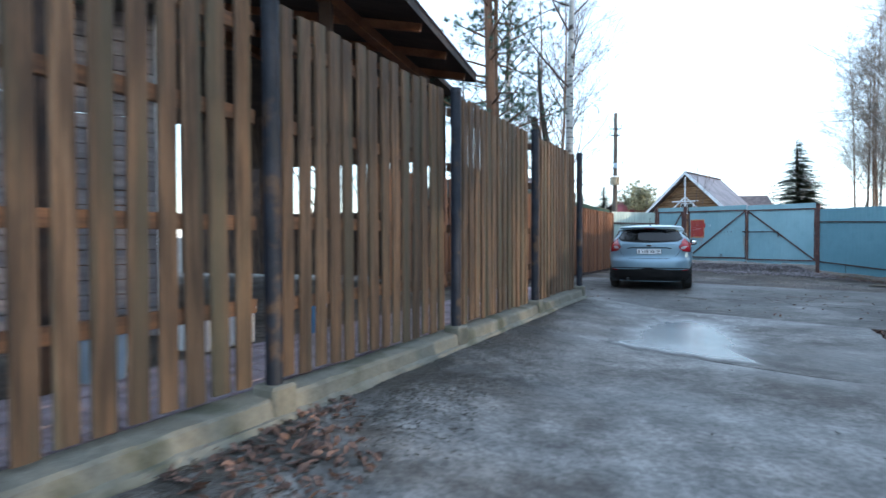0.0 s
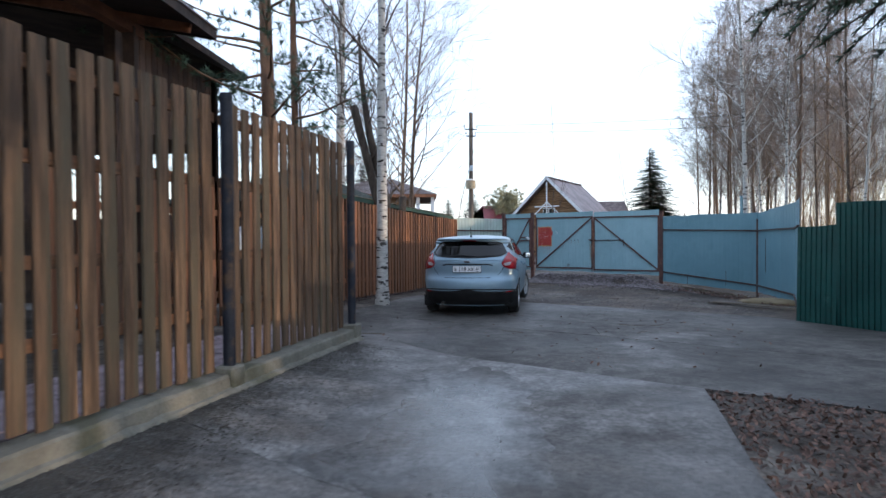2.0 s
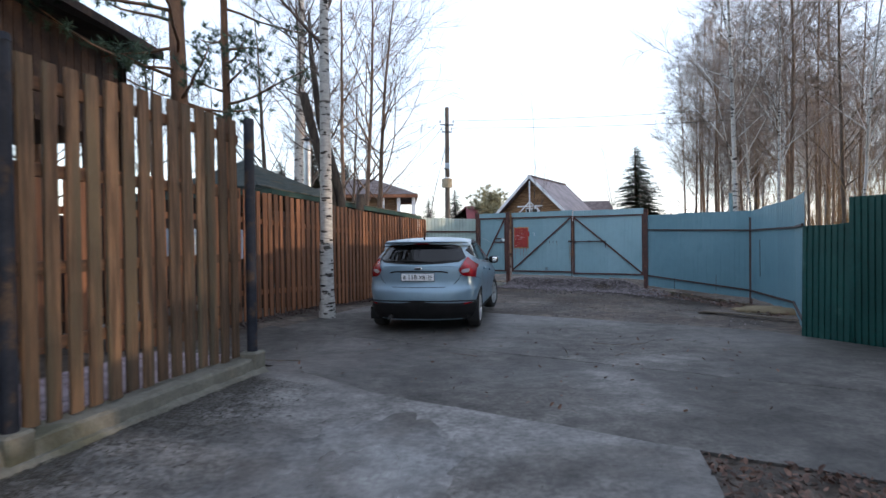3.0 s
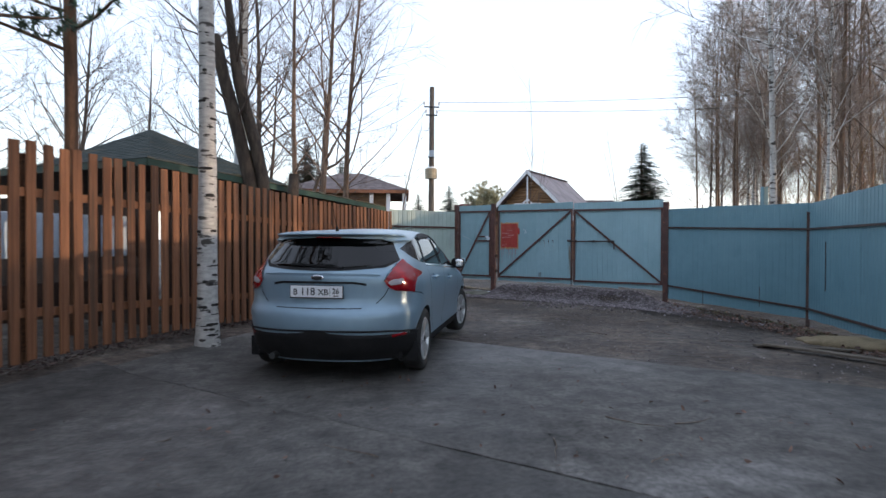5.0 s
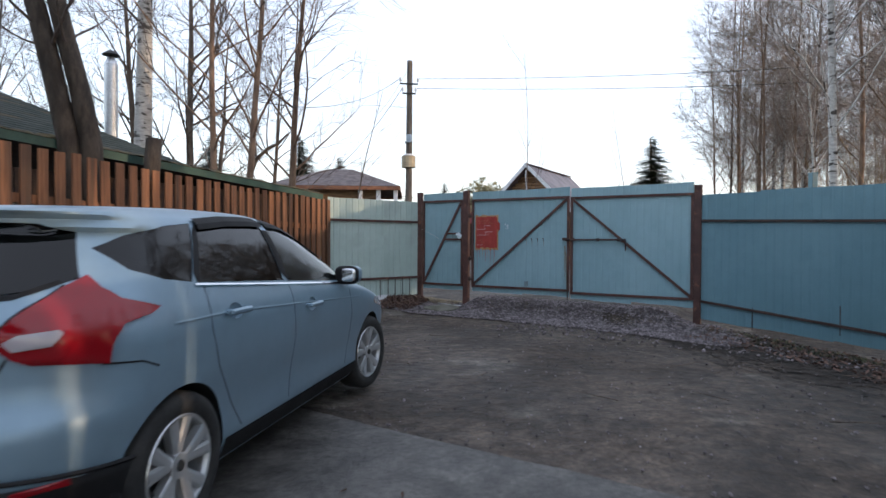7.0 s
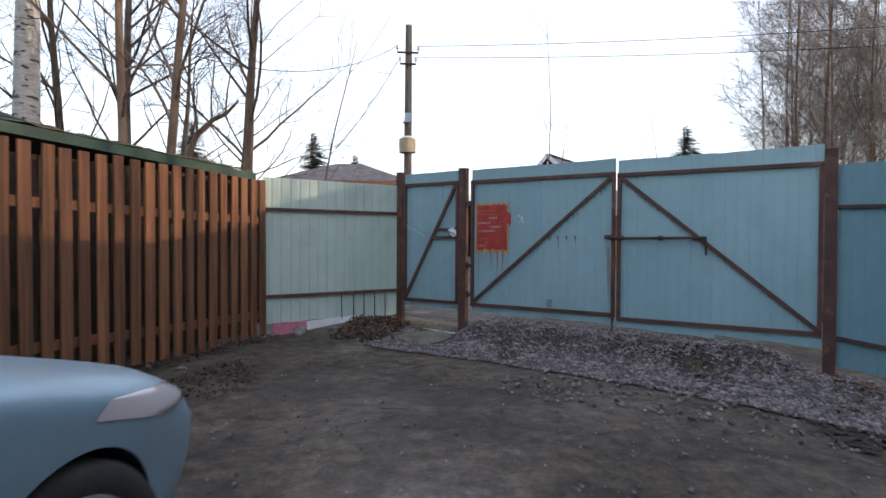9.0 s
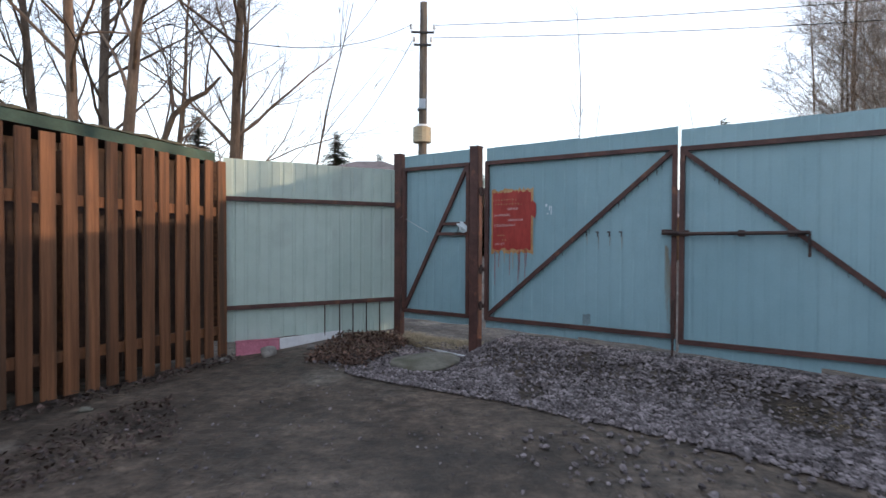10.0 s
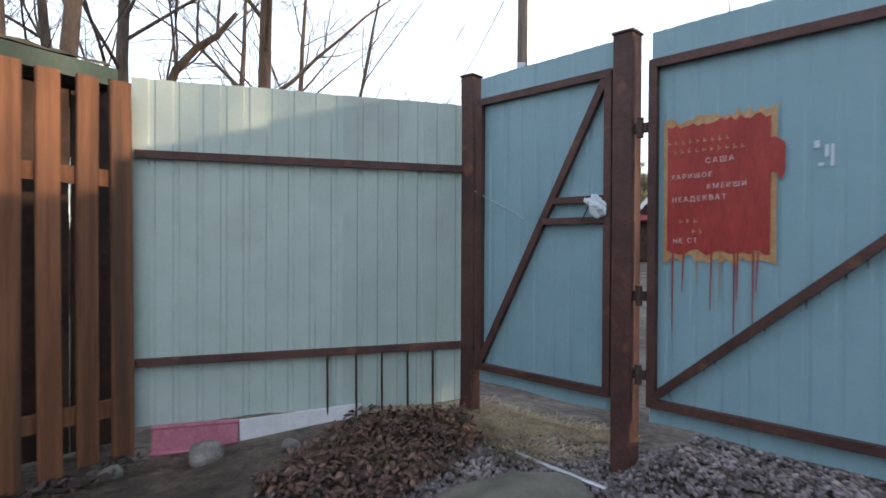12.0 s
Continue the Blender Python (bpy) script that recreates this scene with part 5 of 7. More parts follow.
def birch_bark():
    """White bark with dark lenticels and scars."""
    m = surface("white_birch_bark", (0.38, 0.37, 0.348), (0.53, 0.515, 0.488), 3.0, 0.7, bump=0.3, fine=30, vary=0.08, stretch=(3, 3, 9), stain=(0.055, 0.048, 0.042), stain_scale=1.5, stain_edge=(0.57, 0.62))
    return m


def fan(rng, verts, faces, base, d, side, length, width, n, droop):
    """A flat spray of needles: thin blades off a drooping shoot."""
    p = base.copy()
    up = Vector((0, 0, 1))
    for i in range(n):
        t = i / n
        p = base + d * (length * t) + up * (-droop * length * t * t)
        for s in (-1, 1):
            w = width * (1 - 0.75 * t) * rng.uniform(0.7, 1.2)
            tip = p + side * (s * w) + d * (w * 0.75) + up * (rng.uniform(-0.35, 0.1) * w)
            b = len(verts)
            q = d * (length / n * 0.75)
            verts += [p - q * 0.4, p + q, tip]
            faces.append((b, b + 1, b + 2))


def spruce_mesh(seed, height, radius, whorls, blades, low=0.1, sparse=1.0):
    rng = random.Random(seed)
    verts, faces = [], []
    z = height * low
    while z < height * 0.985:
        t = (z - height * low) / (height * (1 - low))
        rr = radius * (1 - t) ** 0.85 * rng.uniform(0.82, 1.1) + 0.12
        for k in range(max(4, int(whorls * (1 - 0.5 * t)))):
            if rng.random() > sparse:
                continue
            a = rng.uniform(0, 2 * math.pi)
            d = Vector((math.cos(a), math.sin(a), rng.uniform(-0.12, 0.16)))
            side = Vector((-math.sin(a), math.cos(a), 0))
            ln = rr * rng.uniform(0.7, 1.15)
            start = Vector((0, 0, z + rng.uniform(-0.2, 0.2)))
            fan(rng, verts, faces, start, d, side, ln, ln * 0.30, blades, 0.25)
            for u in (0.35, 0.55, 0.75):
                q = start + d * (ln * u) + Vector((0, 0, -0.25 * ln * u * u))
                for s in (-1, 1):
                    fan(rng, verts, faces, q, (d + side * s * 0.8).normalized(), side, ln * 0.34 * (1.2 - u), ln * 0.10, max(3, blades // 2), 0.4)
        z += height * 0.024 * rng.uniform(0.7, 1.3)
    return verts, faces


def pine(seed, x, y, height, r, first, clumps, needle=0.11, lean=(0, 0), per=64):
    rng = random.Random(seed)
    trunk = grow(rng, Vector((0, 0, -0.3)), Vector((lean[0], lean[1], 1)), height, r, r * 0.25, 12, 0.02, 0.01)
    wood, verts, faces = [trunk], [], []
    for i in range(clumps):
        t = first + (1 - first) * (i + rng.random()) / clumps
        p, rr, d = at(trunk, min(t, 0.99))
        a = rng.uniform(0, 2 * math.pi)
        ln = rng.uniform(0.9, 2.6) * (1.25 - 0.7 * t)
        limb = grow(rng, p, Vector((math.cos(a), math.sin(a), rng.uniform(-0.25, 0.35))), ln, 0.03, 0.008, 6, 0.16, 0.03)
        wood.append(limb)
        for u in (0.45, 0.6, 0.72, 0.83, 0.92, 1.0):
            q0, _, qd = at(limb, min(u, 0.999))
            for _ in range(4):
                q = q0 + Vector((rng.gauss(0, 0.2), rng.gauss(0, 0.2), rng.gauss(0, 0.08)))
                for _ in range(per // 3):
                    v = Vector((rng.gauss(0, 1), rng.gauss(0, 1), rng.gauss(0.35, 0.8))).normalized()
                    o = v.orthogonal().normalized() * 0.008
                    b = len(verts)
                    verts += [q - o, q + o, q + v * needle * rng.uniform(0.7, 1.4)]
                    faces.append((b, b + 1, b + 2))
    tree = thing("pine_tree", pose(x, y, soil(x, y)), "tall pine with reddish bark and blue-green needles", "tree", "pines behind the fence")
    piece("trunk", tubes("trunk", wood, M_PINEBARK, 6), tree)
    piece("crown", raw_mesh("crown", verts, faces, M_NEEDLE), tree)


M_BIRCH = birch_bark()

# birch standing at the orange fence
wood, fine = bare_tree(21, 12.5, 0.135, 20, 0.36, 0.8, 7, lean=(0.012, -0.004), wander=0.03, limb_len=0.20, steps=16)
birch = place_tree("birch_tree", "white-barked birch with black scars at the orange fence", tubes("trunk", wood[:1], M_BIRCH, 10), tubes("crown", wood[1:] + fine, M_TWIG, 4), None, None, 3.44, 14.28)
rng = random.Random(5)
for k in range(44):
    z = rng.uniform(0.05, 7.5) if k > 24 else rng.uniform(0.02, 1.5) if k > 5 else (0.25, 0.55, 1.05, 1.9, 3.1, 3.9)[k]
    p, rr, d = at(wood[0], (z + 0.25) / 12.5)
    a = rng.uniform(-2.6, -0.3)
    bm = bmesh.new()
    bmesh.ops.create_uvsphere(bm, u_segments=10, v_segments=6, radius=1.0, matrix=Matrix.Translation(p + Vector((math.cos(a), math.sin(a), 0)) * rr * 0.86) @ pose(0, 0, 0, 0, 0, math.degrees(a)) @ Matrix.Diagonal((0.021, rng.uniform(0.03, 0.085), rng.uniform(0.006, 0.026), 1)))
    part("bark_scar", bm, M_BIRCHD, birch, "black bark scar")
# second birch behind the shed
wood, fine = bare_tree(33, 15.0, 0.235, 26, 0.40, 0.75, 7, lean=(0.01, 0), wander=0.03, limb_len=0.24, steps=16)
place_tree("birch_tree", "tall white birch rising behind the shed roof", tubes("trunk", wood[:1], M_BIRCH, 10), tubes("crown", wood[1:] + fine, M_TWIG, 4), None, None, 1.98, 23.1)

# topped double trunk at the fence
rng = random.Random(77)
stub = thing("tree_stump", pose(3.42, 17.05, 0.05), "dark double tree trunk, one stem sawn off at the top", "tree")
stem_a = ([Vector(p) for p in ((0.05, 0.25, -0.2), (0.02, 0.25, 1.4), (-0.05, 0.25, 2.4), (-0.2, 0.28, 3.0), (-0.33, 0.30, 3.55), (-0.50, 0.32, 4.2), (-0.60, 0.33, 4.65), (-0.66, 0.34, 4.9))], [0.16, 0.14, 0.125, 0.115, 0.112, 0.105, 0.11, 0.10])
stem_b = ([Vector(p) for p in ((0.20, 0.3, -0.2), (0.20, 0.3, 1.4), (0.17, 0.3, 2.35), (0.04, 0.32, 3.0), (-0.12, 0.33, 3.6), (-0.26, 0.34, 4.2), (-0.36, 0.36, 4.9), (-0.46, 0.36, 5.8), (-0.5, 0.36, 6.8))], [0.15, 0.13, 0.12, 0.112, 0.105, 0.10, 0.08, 0.06, 0.03])
stem_c = grow(rng, Vector((0.5, 0.9, -0.2)), Vector((0.02, 0.02, 1)), 2.75, 0.13, 0.10, 6, 0.03, 0.0)
piece("stem", tubes("stem", [stem_a], M_BARKD, 8), stub, None, "sawn-off mossy stem")
piece("stem", tubes("stem", [stem_b], M_BARKD, 8), stub)
piece("stem", tubes("stem", [stem_c], M_BARKD, 8), stub, None, "short broken stem")
fine = []
for i in range(16):
    q, qr, qd = at(stem_b if i % 3 else stem_a, rng.uniform(0.45, 0.98))
    s = grow(rng, q, sideways(rng, qd, 0.9), rng.uniform(0.8, 2.2), 0.022, 0.005, 6, 0.2, 0.05)
    fine.append(s)
    for _ in range(5):
        w, wr, wd = at(s, rng.uniform(0.3, 1))
        fine.append(grow(rng, w, sideways(rng, wd, 0.7), rng.uniform(0.3, 0.9), 0.005, 0.002, 4, 0.2, 0.0))
piece("crown", tubes("crown", fine, M_TWIG, 4), stub)

# bare alders and maples behind the shed and fence
BACK = "bare trees behind the shed"
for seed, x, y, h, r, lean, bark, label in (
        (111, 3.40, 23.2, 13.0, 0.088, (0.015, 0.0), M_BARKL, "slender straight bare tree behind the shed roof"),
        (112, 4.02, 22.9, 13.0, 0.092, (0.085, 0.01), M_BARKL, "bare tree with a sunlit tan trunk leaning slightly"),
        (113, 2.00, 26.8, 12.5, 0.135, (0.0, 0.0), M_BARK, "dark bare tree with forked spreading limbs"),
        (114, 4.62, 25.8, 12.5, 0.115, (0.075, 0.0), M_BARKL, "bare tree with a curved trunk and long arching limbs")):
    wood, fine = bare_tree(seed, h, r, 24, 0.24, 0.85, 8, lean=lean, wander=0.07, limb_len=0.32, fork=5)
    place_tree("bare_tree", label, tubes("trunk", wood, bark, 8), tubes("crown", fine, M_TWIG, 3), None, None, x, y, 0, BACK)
KINDS = []
for seed, h, r, n, first, spread, tw, ln in ((101, 9.5, 0.12, 20, 0.20, 0.8, 8, 0.36), (102, 11.0, 0.13, 22, 0.24, 0.7, 8, 0.34), (103, 8.5, 0.10, 18, 0.18, 0.85, 8, 0.38)):
    wood, fine = bare_tree(seed, h, r, n, first, spread, tw, lean=(0.06, 0.02), wander=0.09, limb_len=ln, fork=5)
    KINDS.append((tubes("trunk", wood, M_BARK, 6), tubes("crown", fine, M_TWIG, 3)))
for x, y, kind, turn in ((-2.2, 27.3, 2, 80), (-3.4, 26.0, 0, 300), (0.3, 27.6, 1, 220), (-5.5, 30.0, 1, 10), (1.4, 31.0, 0, 100), (3.3, 29.5, 2, 40), (-4.6, 20.6, 1, 150), (-6.4, 23.6, 0, 60), (-7.6, 19.4, 2, 200)):
    place_tree("bare_tree", "leafless tree with a forked grey-brown crown", *KINDS[kind], None, None, x, y, turn, BACK)
# bent dead stem
rng = random.Random(64)
bent = ([Vector(p) for p in ((0, 0, -0.2), (0.02, 0, 1.2), (0.0, 0, 2.3), (0.12, 0.0, 2.9), (0.28, 0.02, 3.35), (0.55, 0.04, 3.62), (0.80, 0.05, 3.75), (1.05, 0.05, 4.02))], [0.075, 0.07, 0.062, 0.055, 0.05, 0.045, 0.04, 0.02])
shoot = [grow(rng, bent[0][k], Vector((rng.uniform(-0.3, 0.5), rng.uniform(-0.3, 0.3), 1)), rng.uniform(1.2, 2.6), 0.02, 0.004, 7, 0.12, 0.03) for k in (3, 4, 5, 6, 4)]
shoot += [grow(rng, at(q, rng.uniform(0.3, 0.9))[0], Vector((rng.uniform(-1, 1), rng.uniform(-0.5, 0.5), 0.9)), rng.uniform(0.4, 1.0), 0.007, 0.002, 4, 0.15, 0.0) for q in shoot for _ in range(5)]
place_tree("dead_tree", "dark dead tree stem bent to one side", tubes("trunk", [bent], M_BARK, 8), tubes("crown", shoot, M_TWIG, 4), None, None, 3.72, 25.0)
# thin saplings
rng = random.Random(61)
for x, y, h, lean, nm in ((6.10, 24.1, 5.2, (0.20, 0.03), "thin leaning sapling with long bare shoots"), (12.9, 32.8, 9.2, (0.0, 0.0), "tall thin bare sapling beyond the gate"), (13.4, 33.2, 6.0, (0.05, 0.0), "thin bare sapling beyond the gate"), (21.0, 40.0, 9.0, (-0.12, 0.0), "slender leaning bare tree"), (23.2, 44.0, 8.0, (-0.2, 0.0), "slender leaning bare tree"), (9.6, 33.0, 3.6, (0.2, 0), "low bare shrub beyond the gate")):
    stem = grow(rng, Vector((0, 0, -0.2)), Vector((lean[0], lean[1], 1)), h, 0.028, 0.005, 10, 0.06, 0.0)
    limbs = []
    for _ in range(12):
        q, qr, qd = at(stem, rng.uniform(0.3, 0.95))
        limbs.append(grow(rng, q, sideways(rng, qd, 0.5), rng.uniform(0.6, 2.0), max(0.006, qr * 0.5), 0.003, 5, 0.08, 0.05))
    place_tree("sapling", nm, tubes("trunk", [stem], M_BARK, 5), tubes("crown", limbs, M_TWIG, 3), None, None, x, y)

# pines over the tall fence
pine(3, 1.52, 12.35, 15.0, 0.15, 0.24, 56)
pine(4, 1.55, 15.0, 13.5, 0.10, 0.28, 36, lean=(0.02, 0))
pine(6, -1.6, 14.4, 14.5, 0.13, 0.30, 34)

# forest to the right: leafless birches and aspens
FOREST = []
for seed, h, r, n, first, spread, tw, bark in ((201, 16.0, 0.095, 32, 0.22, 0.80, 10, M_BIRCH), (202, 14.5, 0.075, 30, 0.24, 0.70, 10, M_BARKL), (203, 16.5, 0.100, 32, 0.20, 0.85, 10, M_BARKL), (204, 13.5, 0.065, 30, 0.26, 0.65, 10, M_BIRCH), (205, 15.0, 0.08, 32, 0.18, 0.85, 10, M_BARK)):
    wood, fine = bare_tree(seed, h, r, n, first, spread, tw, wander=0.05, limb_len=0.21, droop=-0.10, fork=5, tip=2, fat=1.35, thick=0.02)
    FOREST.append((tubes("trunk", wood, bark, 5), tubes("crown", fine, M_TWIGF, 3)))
rng = random.Random(314)
spots = []
tries = 0
while len(spots) < 165 and tries < 9000:
    tries += 1
    y = rng.uniform(-14, 52)
    x = rng.uniform(14.5, 46)
    left = 16.4 if y < 20 else 16.4 + (y - 20) * 0.61
    if x < left or (y < 6 and x < 17) or x > left + 22:
        continue
    # trees with y < 12 are out of view, packed closer to block low sun
    if any((x - a) ** 2 + (y - b) ** 2 < (2.4 if y > 29 else 5.5 if y > 12 else 2.2) for a, b in spots):
        continue
    spots.append((x, y))
for k, (x, y) in enumerate(spots):
    t = place_tree("forest_tree", "slender leafless forest tree with a fine grey crown", *FOREST[rng.randrange(5)], None, None, x, y, rng.uniform(0, 360), "forest beyond the fence")
    s = rng.uniform(0.82, 1.12)
    t.scale = (s, s, s)
for x, y, kind, turn in ((16.4, 21.0, 0, 40), (17.3, 20.2, 3, 160), (24.6, 34.4, 2, 20), (25.2, 34.0, 0, 220), (25.4, 33.2, 3, 100), (24.0, 33.4, 1, 10), (24.9, 36.6, 1, 140), (25.6, 38.2, 4, 15), (26.2, 40.5, 1, 33), (27.0, 39.5, 4, 133), (26.0, 38.0, 2, 80), (28.0, 41.0, 0, 180)):
    place_tree("forest_tree", "slender leafless forest tree with a fine grey crown", *FOREST[kind], None, None, x, y, turn, "forest beyond the fence")
# dense undergrowth that closes the forest floor
rng = random.Random(99)
limbs = []
for _ in range(7500):
    y = rng.uniform(-14, 66)
    left = 17.2 if y < 20 else 17.2 + (y - 20) * 0.62
    x = left + rng.uniform(0, 1) ** 0.7 * 30
    limbs.append(grow(rng, Vector((x, y, -0.1)), Vector((rng.uniform(-0.3, 0.3), rng.uniform(-0.3, 0.3), 1)), rng.uniform(1.2, 7.5), 0.017, 0.004, 3, 0.16, 0.0))
tagged(new("undergrowth", tubes("undergrowth", limbs, M_BRUSH, 3)), "thin bare brush on the forest floor, coloured as golden-lit", "brush", kind="stuff")

# the near spruce over the leaf bed
v, f = spruce_mesh(7, 13.0, 2.6, 14, 9, low=0.52)
rng = random.Random(19)
shoots, nv, nf = [], [], []
TIPS = [(4.42, 3.61, 2.17), (4.53, 3.60, 2.50), (4.59, 3.64, 2.30), (4.62, 3.48, 2.10), (4.80, 3.55, 2.62), (4.92, 3.42, 2.36), (4.78, 3.78, 2.78), (5.02, 3.72, 2.46), (4.88, 3.22, 2.24), (5.1, 3.5, 2.2), (5.2, 3.9, 2.9), (5.3, 3.6, 2.6)]
for k in range(52):
    if k < 36:
        back = k // 12
        tip = Vector(TIPS[k % 12]) - Vector((7.15, 1.5, 0)) + back * Vector((rng.uniform(0.1, 0.3), rng.uniform(-0.25, 0.2), rng.uniform(-0.03, 0.14)))
    else:
        a = rng.uniform(2.5, 4.1)
        ln = rng.uniform(2.0, 2.9)
        tip = Vector((math.cos(a) * ln, math.sin(a) * ln, rng.uniform(2.5, 4.6)))
    root = Vector((0, 0, tip.z + rng.uniform(0.1, 0.35)))
    bow = Vector((rng.uniform(-0.12, 0.12), rng.uniform(-0.12, 0.12), rng.uniform(-0.16, -0.04)))
    main = ([root.lerp(tip, i / 10) + bow * math.sin(math.pi * i / 10) for i in range(11)], [0.026 - 0.0022 * i for i in range(11)])
    shoots.append(main)
    for i in range(40):
        u = 0.25 + 0.74 * i / 40
        q, _, qd = at(main, min(u, 0.999))
        side = Vector((-qd.y, qd.x, 0)).normalized() * (1 if i % 2 else -1)
        sl = (0.72 * (1.05 - u) + 0.16) * rng.uniform(0.7, 1.2)
        tw = grow(rng, q, qd * 0.75 + side + Vector((0, 0, rng.uniform(-0.55, 0.05))), sl, 0.005, 0.002, 4, 0.08, -0.07)
        shoots.append(tw)
        for j in range(int(sl * (200 if k < 36 else 60)) + 10):
            c, _, cd = at(tw, rng.random() * 0.999)
            w = (sideways(rng, cd, rng.uniform(0.5, 1.1))).normalized()
            o = w.orthogonal().normalized() * 0.0055
            b = len(nv)
            nv += [c - o, c + o, c + w * rng.uniform(0.028, 0.05)]
            nf.append((b, b + 1, b + 2))
spr = thing("spruce_tree", pose(7.15, 1.5, 0.0), "dark dense spruce with low drooping branches", "tree")
piece("trunk", tubes("trunk", [grow(random.Random(1), Vector((0, 0, -0.2)), Vector((0, 0, 1)), 13, 0.19, 0.02, 8, 0.01, 0)], M_BARK, 8), spr)
piece("crown", raw_mesh("crown", v, f, M_SPRUCE), spr)
piece("low_branch", tubes("low_branch", shoots, M_BARK, 4), spr, None, "drooping low branches")
piece("low_needles", raw_mesh("low_needles", nv, nf, M_SPRUCE), spr)
# far spruces
v, f = spruce_mesh(8, 9.0, 1.75, 40, 11, low=0.04)
far_me = raw_mesh("crown", v, f, M_SPRUCE)
far_tr = tubes("trunk", [grow(random.Random(2), Vector((0, 0, -0.2)), Vector((0, 0, 1)), 9, 0.14, 0.02, 6, 0.01, 0)], M_BARK, 6)
for x, y, s in ((31.3, 57.8, 1.19), (34.5, 62.5, 0.8), (-3.8, 100.9, 1.93), (0.6, 129.7, 2.06), (-0.7, 38.6, 0.70), (13.5, 62.0, 0.75), (9.4, 50.0, 0.55)):
    t = thing("spruce_tree", pose(x, y, -0.05, 0, 0, 40 * s), "far dark conical spruce", "tree", "far spruces")
    piece("trunk", far_tr, t)
    piece("crown", far_me, t)
    t.scale = (s * 1.9, s * 1.9, s)
# rounded far pine with a yellow-green crown
rng = random.Random(15)
verts, faces = [], []
for _ in range(520):
    c = Vector((rng.gauss(0, 0.8), rng.gauss(0, 0.8), 3.6 + rng.gauss(0, 1.05)))
    if c.z < 1.5 or (c - Vector((0, 0, 3.6))).length > 2.3:
        continue
    for _ in range(22):
        d = Vector((rng.gauss(0, 1), rng.gauss(0, 1), rng.gauss(0.2, 1))).normalized()
        o = d.orthogonal().normalized() * 0.03
        b = len(verts)
        verts += [c - o, c + o, c + d * rng.uniform(0.25, 0.55)]
        faces.append((b, b + 1, b + 2))
t = thing("far_tree", pose(17.2, 62.0, 0), "far rounded tree with a yellow-green crown", "tree")
piece("trunk", tubes("trunk", [grow(rng, Vector((0, 0, -0.2)), Vector((0, 0, 1)), 5.5, 0.2, 0.05, 6, 0.03, 0)], M_BARK, 6), t)
piece("crown", raw_mesh("crown", verts, faces, M_FARTREE), t)
t.scale = (1.25, 1.25, 1.2)
# distant tree line that closes the horizon
rng = random.Random(23)
limbs = []
for _ in range(420):
    a = rng.uniform(0, 2 * math.pi)
    d = rng.uniform(95, 150)
    limbs.append(grow(rng, Vector((8 + d * math.cos(a), 10 + d * math.sin(a), -0.5)), Vector((0, 0, 1)), rng.uniform(5, 9), 0.5, 0.08, 4, 0.1, 0))
tagged(new("far_woods", tubes("far_woods", limbs, M_BARK, 4)), "far hazy line of woods on the horizon", "woods", kind="stuff")


# ---- buildings ----
def slab_quad(bm, pts, thick):
    """A sloping slab over four corners, thickness downwards."""
    top = [bm.verts.new(p) for p in pts]
    low = [bm.verts.new((p[0], p[1], p[2] - thick)) for p in pts]
    n = len(pts)
    bm.faces.new(top)
    bm.faces.new(low[::-1])
    for i in range(n):
        bm.faces.new((top[i], low[i], low[(i + 1) % n], top[(i + 1) % n]))
    bmesh.ops.recalc_face_normals(bm, faces=bm.faces[:])
    return bm


